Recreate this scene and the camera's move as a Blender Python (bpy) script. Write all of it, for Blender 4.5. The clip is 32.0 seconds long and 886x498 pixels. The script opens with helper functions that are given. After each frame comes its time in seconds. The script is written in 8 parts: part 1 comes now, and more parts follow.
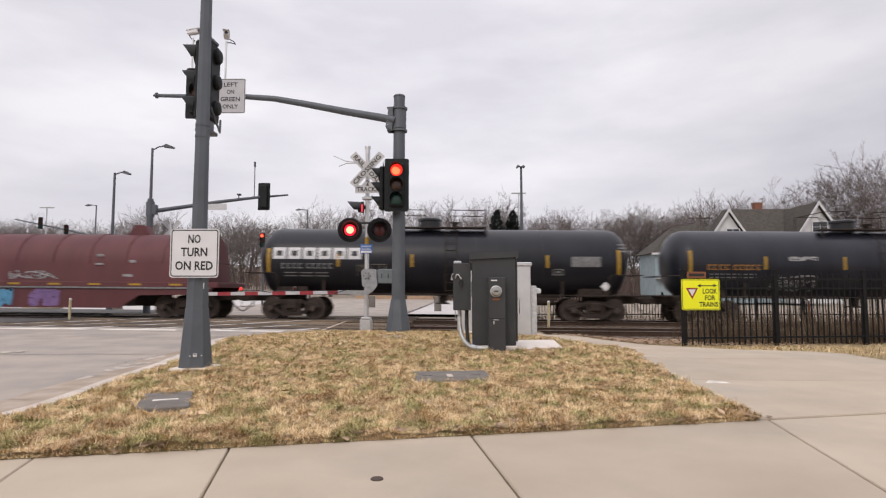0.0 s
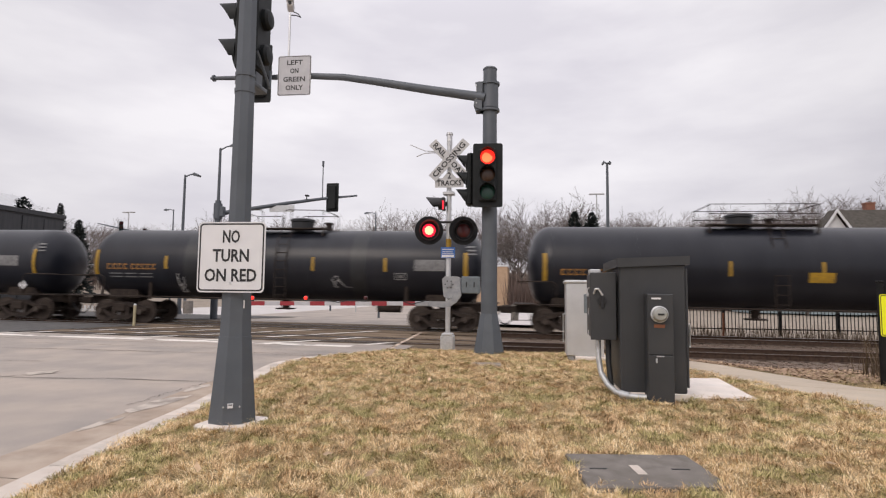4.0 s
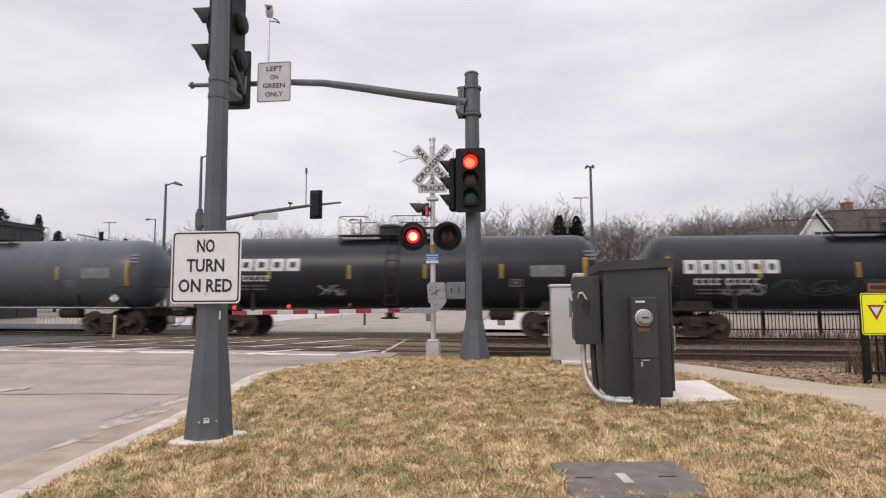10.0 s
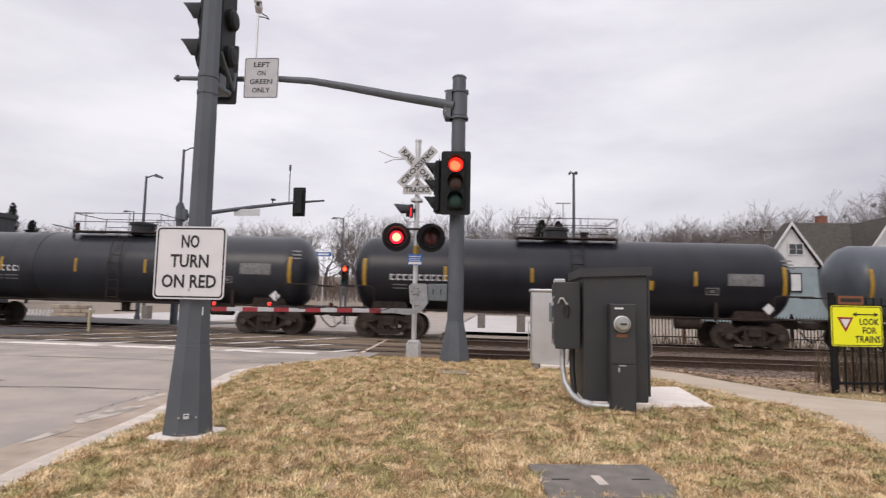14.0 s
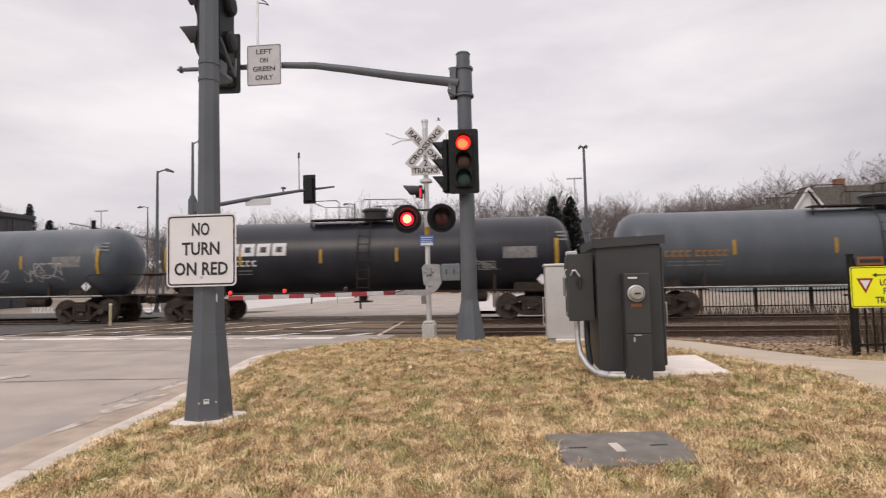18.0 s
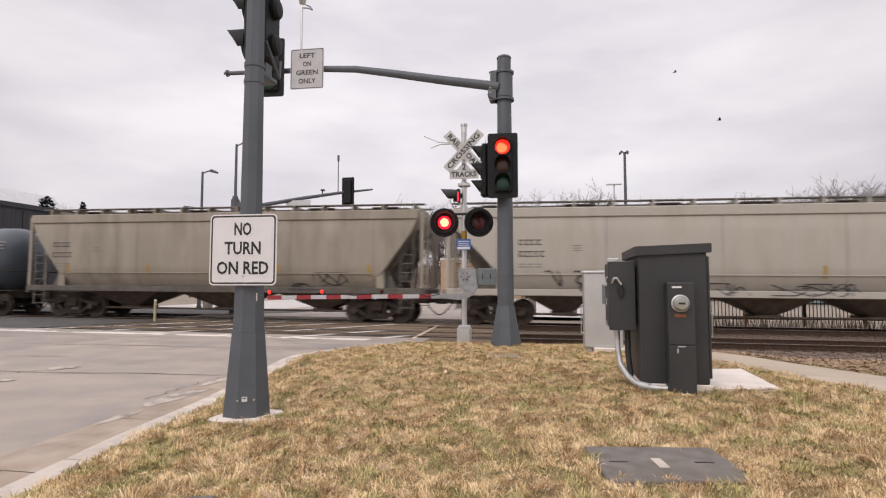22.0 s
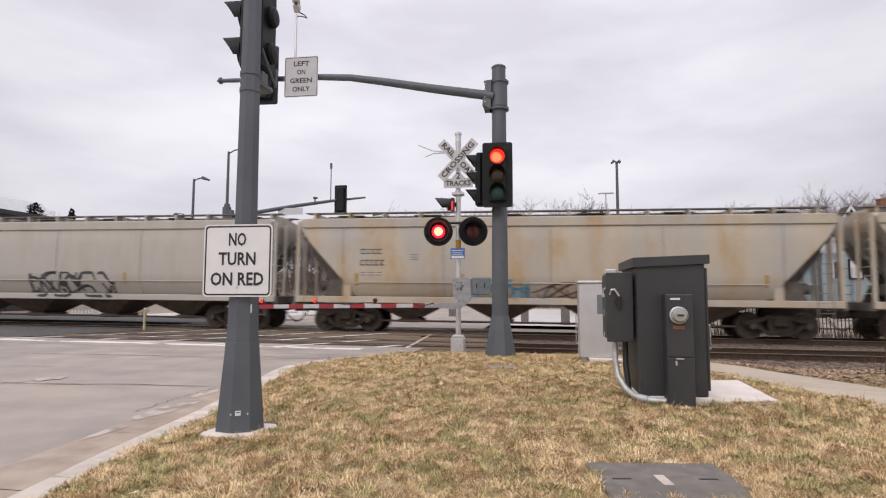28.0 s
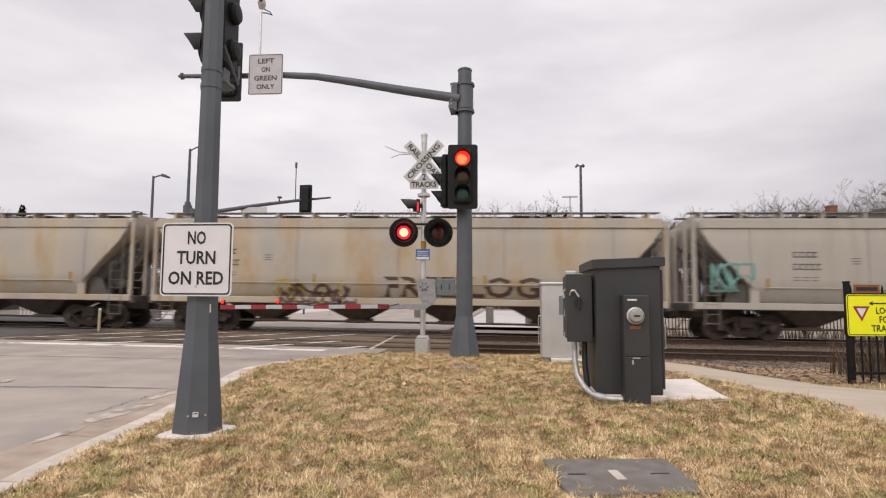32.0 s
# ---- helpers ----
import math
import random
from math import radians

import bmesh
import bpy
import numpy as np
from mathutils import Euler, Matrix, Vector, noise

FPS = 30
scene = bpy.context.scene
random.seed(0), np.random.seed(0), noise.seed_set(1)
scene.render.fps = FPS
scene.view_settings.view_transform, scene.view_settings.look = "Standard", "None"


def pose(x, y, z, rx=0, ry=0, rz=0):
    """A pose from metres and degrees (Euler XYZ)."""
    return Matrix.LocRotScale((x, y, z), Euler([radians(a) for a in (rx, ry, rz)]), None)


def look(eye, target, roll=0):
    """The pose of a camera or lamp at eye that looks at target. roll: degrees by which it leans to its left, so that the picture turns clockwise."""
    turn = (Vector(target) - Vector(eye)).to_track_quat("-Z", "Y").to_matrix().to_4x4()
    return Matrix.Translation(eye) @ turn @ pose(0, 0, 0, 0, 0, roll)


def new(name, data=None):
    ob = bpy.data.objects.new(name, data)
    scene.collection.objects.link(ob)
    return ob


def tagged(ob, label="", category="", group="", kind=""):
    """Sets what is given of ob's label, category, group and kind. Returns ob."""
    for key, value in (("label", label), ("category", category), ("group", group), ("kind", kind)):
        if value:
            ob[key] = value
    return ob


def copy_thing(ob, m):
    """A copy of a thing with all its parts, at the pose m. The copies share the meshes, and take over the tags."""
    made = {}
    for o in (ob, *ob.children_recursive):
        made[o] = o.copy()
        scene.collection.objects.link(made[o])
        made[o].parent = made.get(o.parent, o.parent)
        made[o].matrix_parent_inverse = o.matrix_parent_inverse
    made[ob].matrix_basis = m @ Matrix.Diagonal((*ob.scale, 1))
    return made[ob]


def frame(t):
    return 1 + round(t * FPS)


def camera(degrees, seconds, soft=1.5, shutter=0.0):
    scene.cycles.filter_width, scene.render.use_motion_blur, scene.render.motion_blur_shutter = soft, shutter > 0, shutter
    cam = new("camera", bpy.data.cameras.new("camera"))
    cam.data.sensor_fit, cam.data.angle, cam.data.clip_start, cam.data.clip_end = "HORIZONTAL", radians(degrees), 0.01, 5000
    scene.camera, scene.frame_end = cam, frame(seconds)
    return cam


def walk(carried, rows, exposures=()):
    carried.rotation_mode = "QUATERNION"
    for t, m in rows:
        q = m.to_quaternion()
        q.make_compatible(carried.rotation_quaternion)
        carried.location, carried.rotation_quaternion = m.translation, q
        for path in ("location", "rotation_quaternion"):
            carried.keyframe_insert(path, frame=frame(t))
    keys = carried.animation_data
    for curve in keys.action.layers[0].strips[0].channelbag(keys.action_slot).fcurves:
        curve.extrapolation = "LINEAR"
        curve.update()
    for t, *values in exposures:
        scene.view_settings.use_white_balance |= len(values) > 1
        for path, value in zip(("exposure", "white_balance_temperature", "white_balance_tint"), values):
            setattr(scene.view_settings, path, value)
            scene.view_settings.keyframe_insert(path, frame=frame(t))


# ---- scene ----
cam = camera(76.0, 32.0, soft=1.2, shutter=0.4)
PATH = [
    (0, (0.357, -0.071, 0.949), (0.267, 1.922, 1.091), 0.0),
    (0.5, (0.433, 0.044, 0.954), (0.362, 2.038, 1.097), 0.4),
    (1, (0.37, 0.455, 0.975), (0.293, 2.448, 1.121), 0.4),
    (1.5, (0.344, 0.907, 0.99), (0.202, 2.894, 1.161), 0.3),
    (2, (0.166, 1.333, 1.047), (-0.074, 3.309, 1.236), -0.1),
    (2.5, (-0.051, 1.64, 1.064), (-0.332, 3.612, 1.241), -0.3),
    (3, (-0.219, 1.94, 1.045), (-0.561, 3.904, 1.208), -0.0),
    (3.5, (-0.437, 2.183, 1.098), (-0.759, 4.151, 1.252), 0.5),
    (5.5, (-0.511, 2.409, 1.112), (-0.812, 4.378, 1.286), 0.4),
    (6, (-0.501, 2.428, 1.109), (-0.793, 4.399, 1.289), -0.1),
    (6.5, (-0.499, 2.416, 1.122), (-0.801, 4.383, 1.322), -0.5),
    (7, (-0.484, 2.4, 1.124), (-0.793, 4.365, 1.331), -0.7),
    (7.5, (-0.483, 2.387, 1.112), (-0.812, 4.348, 1.327), -0.4),
    (8, (-0.485, 2.397, 1.112), (-0.839, 4.352, 1.336), 0.0),
    (8.5, (-0.48, 2.395, 1.124), (-0.842, 4.351, 1.329), 0.4),
    (9, (-0.485, 2.398, 1.111), (-0.843, 4.356, 1.309), 0.4),
    (9.5, (-0.473, 2.39, 1.109), (-0.798, 4.354, 1.298), 0.0),
    (10, (-0.448, 2.403, 1.118), (-0.716, 4.377, 1.294), -0.4),
    (10.5, (-0.447, 2.391, 1.119), (-0.682, 4.37, 1.289), -0.6),
    (11, (-0.446, 2.393, 1.123), (-0.629, 4.378, 1.291), -0.8),
    (11.5, (-0.424, 2.412, 1.118), (-0.541, 4.402, 1.282), -0.4),
    (12, (-0.438, 2.373, 1.126), (-0.487, 4.365, 1.299), 0.3),
    (12.5, (-0.426, 2.368, 1.124), (-0.436, 4.36, 1.307), 1.1),
    (13, (-0.441, 2.358, 1.12), (-0.46, 4.348, 1.318), 1.6),
    (13.5, (-0.445, 2.34, 1.121), (-0.544, 4.328, 1.322), 1.4),
    (14, (-0.465, 2.341, 1.124), (-0.67, 4.322, 1.305), 1.1),
    (14.5, (-0.489, 2.378, 1.118), (-0.787, 4.352, 1.252), 0.8),
    (16.5, (-0.415, 2.386, 1.098), (-0.604, 4.373, 1.233), -1.7),
    (17, (-0.411, 2.363, 1.099), (-0.574, 4.352, 1.243), -2.0),
    (17.5, (-0.424, 2.333, 1.11), (-0.587, 4.321, 1.255), -1.9),
    (18, (-0.437, 2.365, 1.081), (-0.688, 4.345, 1.198), -1.4),
    (18.5, (-0.465, 2.365, 1.096), (-0.782, 4.336, 1.217), -1.2),
    (19, (-0.441, 2.378, 1.114), (-0.782, 4.344, 1.247), -1.1),
    (19.5, (-0.44, 2.378, 1.09), (-0.781, 4.345, 1.222), -1.2),
    (20, (-0.454, 2.389, 1.092), (-0.788, 4.357, 1.22), -1.2),
    (20.5, (-0.458, 2.385, 1.096), (-0.794, 4.352, 1.227), -1.1),
    (21, (-0.463, 2.394, 1.097), (-0.824, 4.357, 1.217), -0.7),
    (21.5, (-0.476, 2.402, 1.096), (-0.851, 4.363, 1.217), -0.4),
    (22, (-0.469, 2.409, 1.083), (-0.844, 4.37, 1.216), -0.0),
    (22.5, (-0.466, 2.397, 1.091), (-0.814, 4.361, 1.245), 0.2),
    (23, (-0.457, 2.41, 1.093), (-0.777, 4.376, 1.271), 0.5),
    (23.5, (-0.461, 2.406, 1.099), (-0.76, 4.374, 1.294), 0.6),
    (24, (-0.471, 2.401, 1.102), (-0.754, 4.371, 1.307), 0.7),
    (24.5, (-0.45, 2.414, 1.105), (-0.723, 4.384, 1.319), 0.6),
    (25, (-0.451, 2.406, 1.101), (-0.72, 4.377, 1.313), 0.4),
    (25.5, (-0.459, 2.396, 1.107), (-0.742, 4.366, 1.313), 0.2),
    (26, (-0.458, 2.419, 1.098), (-0.769, 4.385, 1.296), 0.2),
    (26.5, (-0.479, 2.39, 1.103), (-0.821, 4.352, 1.286), 0.2),
    (28.5, (-0.534, 2.464, 1.117), (-0.88, 4.428, 1.276), 0.1),
    (29, (-0.506, 2.448, 1.11), (-0.803, 4.419, 1.272), 0.0),
    (29.5, (-0.512, 2.448, 1.101), (-0.743, 4.428, 1.269), -0.1),
    (30, (-0.528, 2.457, 1.099), (-0.749, 4.439, 1.251), -0.0),
    (30.5, (-0.511, 2.449, 1.11), (-0.729, 4.432, 1.246), -0.1),
    (31, (-0.498, 2.445, 1.111), (-0.728, 4.427, 1.244), -0.3),
    (31.5, (-0.499, 2.428, 1.112), (-0.736, 4.409, 1.25), -0.2),
    (32, (-0.495, 2.422, 1.105), (-0.724, 4.402, 1.271), 0.3),
]
walk(cam, [(t, look(eye, target, roll)) for t, eye, target, roll in PATH], exposures=[(0, 0, 6455, 12.2), (3, 0, 6520, 12.5), (6, 0, 6460, 13.0), (8, 0, 6365, 14.4), (10, 0, 6440, 13.5), (12, 0, 6680, 13.4), (14, 0, 6410, 12.9), (17, 0, 6640, 13.2), (19, 0, 6730, 13.4), (21.5, 0, 6660, 13.3), (23, 0, 6500, 14.2), (25.5, 0, 6300, 13.9), (29, 0, 6450, 13.2), (32, 0, 6660, 12.5)])

# ---- world, sun ----
world = bpy.data.worlds.new("overcast_sky")
scene.world = world
world.use_nodes = True
wn, wl = world.node_tree.nodes, world.node_tree.links
wn.clear()


def wnode(kind, **props):
    n = wn.new(kind)
    for key, value in props.items():
        n.inputs[key].default_value = value
    return n


SUN_EL, SUN_AZ = radians(38), radians(200)
sky = wn.new("ShaderNodeTexSky")
sky.sky_type, sky.sun_disc, sky.sun_elevation, sky.sun_rotation = "NISHITA", False, SUN_EL, SUN_AZ
sky.dust_density = 4.0
sky_dim = wnode("ShaderNodeBackground", Strength=0.06)
wl.new(sky.outputs[0], sky_dim.inputs["Color"])
wtc = wn.new("ShaderNodeTexCoord")
wmap = wn.new("ShaderNodeMapping")
wmap.inputs["Scale"].default_value = (1.0, 1.0, 3.2)
wl.new(wtc.outputs["Generated"], wmap.inputs["Vector"])
cloud = wnode("ShaderNodeTexNoise", Scale=2.6, Detail=5.0, Roughness=0.5)
wl.new(wmap.outputs[0], cloud.inputs["Vector"])
cramp = wn.new("ShaderNodeValToRGB")
cramp.color_ramp.elements[0].position, cramp.color_ramp.elements[0].color = 0.36, (0.66, 0.645, 0.69, 1)
cramp.color_ramp.elements[1].position, cramp.color_ramp.elements[1].color = 0.66, (0.86, 0.845, 0.865, 1)
wl.new(cloud.outputs["Fac"], cramp.inputs[0])
wsep = wn.new("ShaderNodeSeparateXYZ")
wl.new(wtc.outputs["Generated"], wsep.inputs[0])
zramp = wn.new("ShaderNodeValToRGB")          # overcast sky: brighter towards the zenith
zramp.color_ramp.elements[0].position, zramp.color_ramp.elements[0].color = 0.0, (0.9, 0.9, 0.9, 1)
zramp.color_ramp.elements[1].position, zramp.color_ramp.elements[1].color = 1.0, (2.0, 2.0, 2.0, 1)
mid = zramp.color_ramp.elements.new(0.45)
mid.color = (1.0, 1.0, 1.0, 1)
wl.new(wsep.outputs["Z"], zramp.inputs[0])
wmul = wn.new("ShaderNodeVectorMath")
wmul.operation = "MULTIPLY"
wl.new(cramp.outputs[0], wmul.inputs[0])
wl.new(zramp.outputs[0], wmul.inputs[1])
glow = wn.new("ShaderNodeVectorMath")         # thinner cloud ahead, towards the brighter part of the sky
glow.operation = "DOT_PRODUCT"
glow.inputs[1].default_value = Vector((-0.22, 1.0, 0.2)).normalized()
wl.new(wtc.outputs["Generated"], glow.inputs[0])
thin = wnode("ShaderNodeMapRange")
thin.interpolation_type = "SMOOTHSTEP"
thin.inputs[1].default_value, thin.inputs[2].default_value, thin.inputs[3].default_value, thin.inputs[4].default_value = 0.72, 1.0, 0.93, 1.10
wl.new(glow.outputs["Value"], thin.inputs[0])
wthin = wn.new("ShaderNodeVectorMath")
wthin.operation = "SCALE"
wl.new(wmul.outputs[0], wthin.inputs[0])
wl.new(thin.outputs[0], wthin.inputs[3])
cloud_bg = wnode("ShaderNodeBackground", Strength=1.12)
wl.new(wthin.outputs[0], cloud_bg.inputs["Color"])
wadd = wn.new("ShaderNodeMixShader")
wadd.inputs[0].default_value = 0.92
wl.new(sky_dim.outputs[0], wadd.inputs[1])
wl.new(cloud_bg.outputs[0], wadd.inputs[2])
wout = wn.new("ShaderNodeOutputWorld")
wl.new(wadd.outputs[0], wout.inputs["Surface"])

sun = new("sun", bpy.data.lights.new("sun", "SUN"))
sun.data.energy, sun.data.angle, sun.data.color = 0.9, radians(25), (1.0, 0.89, 0.78)
sun.matrix_world = look((math.sin(SUN_AZ) * 60, math.cos(SUN_AZ) * 60, 60 * math.tan(SUN_EL)), (0, 0, 0))
scene.view_settings.exposure = 0.0


# ---- materials ----
def material(name, base, rough=0.6, metal=0.0, second=None, scale=8.0, detail=6.0, low=0.35, high=0.65, bump=0.0, bump_scale=60.0,
             stain=None, stain_scale=1.2, stain_amount=0.4, random=0.0, stretch=(1, 1, 1), emit=0.0, coat=0.0, spec=0.5):
    """A surface with a grain at one scale, stains at a larger one, relief and, between pieces, a change of tone."""
    m = bpy.data.materials.new(name)
    m.use_nodes = True
    n, l = m.node_tree.nodes, m.node_tree.links
    b = n["Principled BSDF"]
    b.inputs["Roughness"].default_value, b.inputs["Metallic"].default_value = rough, metal
    b.inputs["Specular IOR Level"].default_value = spec
    b.inputs["Coat Weight"].default_value = coat
    base = (*base, 1)
    tc = n.new("ShaderNodeTexCoord")
    mp = n.new("ShaderNodeMapping")
    mp.inputs["Scale"].default_value = stretch
    l.new(tc.outputs["Object"], mp.inputs["Vector"])
    out = None
    if second:
        t = n.new("ShaderNodeTexNoise")
        t.inputs["Scale"].default_value, t.inputs["Detail"].default_value = scale, detail
        l.new(mp.outputs[0], t.inputs["Vector"])
        r = n.new("ShaderNodeValToRGB")
        r.color_ramp.elements[0].position, r.color_ramp.elements[0].color = low, base
        r.color_ramp.elements[1].position, r.color_ramp.elements[1].color = high, (*second, 1)
        l.new(t.outputs["Fac"], r.inputs[0])
        out = r.outputs[0]
    if stain:
        t = n.new("ShaderNodeTexNoise")
        t.inputs["Scale"].default_value, t.inputs["Detail"].default_value, t.inputs["Roughness"].default_value = stain_scale, 8.0, 0.65
        l.new(mp.outputs[0], t.inputs["Vector"])
        r = n.new("ShaderNodeValToRGB")
        r.color_ramp.elements[0].position, r.color_ramp.elements[0].color = 0.48, (0, 0, 0, 1)
        r.color_ramp.elements[1].position, r.color_ramp.elements[1].color = 0.72, (stain_amount,) * 3 + (1,)
        l.new(t.outputs["Fac"], r.inputs[0])
        x = n.new("ShaderNodeMix")
        x.data_type = "RGBA"
        l.new(r.outputs[0], x.inputs[0])
        if out:
            l.new(out, x.inputs[6])
        else:
            x.inputs[6].default_value = base
        x.inputs[7].default_value = (*stain, 1)
        out = x.outputs[2]
    if random:
        oi = n.new("ShaderNodeObjectInfo")
        mr = n.new("ShaderNodeMapRange")
        mr.inputs[3].default_value, mr.inputs[4].default_value = 1 - random, 1 + random
        l.new(oi.outputs["Random"], mr.inputs[0])
        x = n.new("ShaderNodeVectorMath")
        x.operation = "SCALE"
        if out:
            l.new(out, x.inputs[0])
        else:
            x.inputs[0].default_value = base[:3]
        l.new(mr.outputs[0], x.inputs[3])
        out = x.outputs[0]
    if out:
        l.new(out, b.inputs["Base Color"])
    else:
        b.inputs["Base Color"].default_value = base
    if bump:
        t = n.new("ShaderNodeTexNoise")
        t.inputs["Scale"].default_value, t.inputs["Detail"].default_value = bump_scale, 6.0
        l.new(mp.outputs[0], t.inputs["Vector"])
        p = n.new("ShaderNodeBump")
        p.inputs["Strength"].default_value, p.inputs["Distance"].default_value = bump, 0.02
        l.new(t.outputs["Fac"], p.inputs["Height"])
        l.new(p.outputs[0], b.inputs["Normal"])
    if emit:
        b.inputs["Emission Color"].default_value, b.inputs["Emission Strength"].default_value = base, emit
    return m


M_EARTH = material("dry_earth", (0.25, 0.205, 0.16), 0.95, second=(0.35, 0.295, 0.24), scale=3.0, stain=(0.16, 0.13, 0.09), stain_scale=0.3, bump=0.6)
M_LAWN = material("winter_lawn_soil", (0.25, 0.182, 0.092), 0.95, second=(0.44, 0.325, 0.17), scale=11.0, stain=(0.12, 0.115, 0.045), stain_scale=2.2, stain_amount=0.7, bump=0.8, bump_scale=90)
M_ROAD = material("worn_concrete_road", (0.325, 0.288, 0.258), 0.85, second=(0.44, 0.372, 0.315), scale=1.1, detail=12.0, low=0.3, high=0.7, stain=(0.235, 0.222, 0.208), stain_scale=0.45, stain_amount=0.8, bump=0.25, bump_scale=120)
M_ASPHALT = material("old_asphalt", (0.07, 0.067, 0.065), 0.9, second=(0.11, 0.105, 0.1), scale=5.0, stain=(0.16, 0.15, 0.14), stain_scale=0.7, bump=0.3, bump_scale=150)
M_WALK = material("sidewalk_concrete", (0.43, 0.355, 0.272), 0.85, second=(0.51, 0.43, 0.335), scale=1.3, detail=12.0, low=0.3, high=0.7, stain=(0.36, 0.32, 0.265), stain_scale=0.55, stain_amount=0.85, bump=0.2, bump_scale=180, random=0.07)
M_KERB = material("kerb_concrete", (0.60, 0.52, 0.455), 0.85, second=(0.66, 0.59, 0.52), scale=6.0, stain=(0.24, 0.21, 0.18), stain_scale=2.0, stain_amount=0.7, bump=0.25, bump_scale=120, random=0.08)
M_PAD = material("pale_concrete_pad", (0.78, 0.70, 0.63), 0.8, second=(0.86, 0.78, 0.71), scale=5.0, stain=(0.5, 0.48, 0.45), stain_scale=2.0, bump=0.15, bump_scale=150)
M_GUTTER = material("dusty_gutter_concrete", (0.36, 0.28, 0.215), 0.9, second=(0.45, 0.37, 0.30), scale=2.5, detail=10.0, stain=(0.22, 0.18, 0.145), stain_scale=1.4, stain_amount=0.7, bump=0.2, bump_scale=120)
M_JOINT = material("joint_dirt", (0.12, 0.10, 0.085), 0.95)
M_PAINT = material("worn_road_paint", (0.80, 0.75, 0.69), 0.8, second=(0.30, 0.26, 0.225), scale=2.2, low=0.5, high=0.6, bump=0.15)
M_BALLAST = material("ballast", (0.14, 0.105, 0.085), 0.95, spec=0.15, second=(0.27, 0.212, 0.175), scale=30.0, stain=(0.13, 0.10, 0.08), stain_scale=1.5, bump=1.0, bump_scale=40)
M_TIE = material("tarred_tie", (0.10, 0.075, 0.055), 0.9, second=(0.16, 0.125, 0.095), scale=10.0, stretch=(8, 1, 1), bump=0.4, random=0.2)
M_RAILHEAD = material("polished_rail_head", (0.45, 0.42, 0.40), 0.35, 0.9, second=(0.35, 0.30, 0.27), scale=3.0)
# rust brown deepened to carry the shadow below the rail head
M_RAIL = material("rusty_shaded_rail", (0.045, 0.028, 0.020), 0.9, second=(0.085, 0.052, 0.036), scale=12.0, bump=0.2)
M_PANEL = material("crossing_panel", (0.105, 0.078, 0.055), 0.9, spec=0.12, second=(0.25, 0.19, 0.135), scale=1.4, stain=(0.05, 0.042, 0.036), stain_scale=0.9, stain_amount=0.9, stretch=(0.35, 1.6, 1), bump=0.3, random=0.3)
M_POLE = material("grey_painted_steel", (0.086, 0.098, 0.113), 0.5, 0.1, second=(0.106, 0.119, 0.136), scale=3.0, stain=(0.085, 0.09, 0.095), stain_scale=2.0, bump=0.05, bump_scale=200)
M_GALV = material("galvanized_steel", (0.50, 0.51, 0.52), 0.5, 0.55, second=(0.62, 0.63, 0.64), scale=18.0, stain=(0.40, 0.38, 0.36), stain_scale=3.0)
M_ALU = material("weathered_aluminium", (0.60, 0.605, 0.61), 0.45, 0.7, second=(0.66, 0.665, 0.67), scale=3.0, stain=(0.5, 0.5, 0.5), stain_scale=2.0)
M_BLACK = material("black_housing", (0.012, 0.012, 0.014), 0.5, second=(0.02, 0.02, 0.022), scale=8.0)
M_DARKBOX = material("dark_grey_cabinet_paint", (0.031, 0.033, 0.036), 0.5, second=(0.039, 0.041, 0.044), scale=2.5, stain=(0.07, 0.068, 0.062), stain_scale=1.5, stain_amount=0.3, bump=0.03, bump_scale=150)
M_ZINC = material("dulled_zinc_casting", (0.29, 0.30, 0.315), 0.55, 0.4, second=(0.37, 0.38, 0.395), scale=12.0, stain=(0.22, 0.22, 0.22), stain_scale=3.0)
M_WEIGHT = material("blue_grey_weight_paint", (0.13, 0.155, 0.17), 0.55, second=(0.17, 0.195, 0.21), scale=8.0)
M_WHITE = material("white_reflective_sheet", (0.74, 0.74, 0.75), 0.45, second=(0.68, 0.68, 0.69), scale=4.0)
M_OLDSHEET = material("weathered_reflective_sheet", (0.50, 0.50, 0.52), 0.5, second=(0.44, 0.44, 0.46), scale=6.0)
M_CROSSBUCK = material("dulled_white_sheet", (0.60, 0.60, 0.60), 0.45, second=(0.52, 0.52, 0.52), scale=6.0)
M_INK = material("black_sign_ink", (0.015, 0.015, 0.016), 0.5)
M_LIME = material("fluorescent_yellow_green_sheet", (0.92, 0.93, 0.01), 0.45, second=(0.88, 0.90, 0.01), scale=3.0)
M_REDSHEET = material("red_reflective_sheet", (0.30, 0.028, 0.036), 0.45, second=(0.27, 0.018, 0.028), scale=8.0)
M_BLUE = material("blue_sign_sheet", (0.03, 0.13, 0.42), 0.5)
M_ORANGE = material("rusty_orange_paint", (0.22, 0.08, 0.035), 0.6)
M_YELLOW = material("yellow_reflective_strip", (0.44, 0.26, 0.018), 0.5, second=(0.32, 0.19, 0.022), scale=9.0)
M_LETTER = material("white_lettering", (0.70, 0.70, 0.71), 0.6, second=(0.52, 0.52, 0.53), scale=14.0)
M_TANKBLACK = material("weathered_black_tank_paint", (0.0090, 0.0100, 0.0150), 0.34, spec=0.36, second=(0.014, 0.0154, 0.0215), scale=1.3, stain=(0.027, 0.027, 0.031), stain_scale=0.6, stain_amount=0.35, stretch=(1, 1, 0.35), random=0.25, bump=0.02)
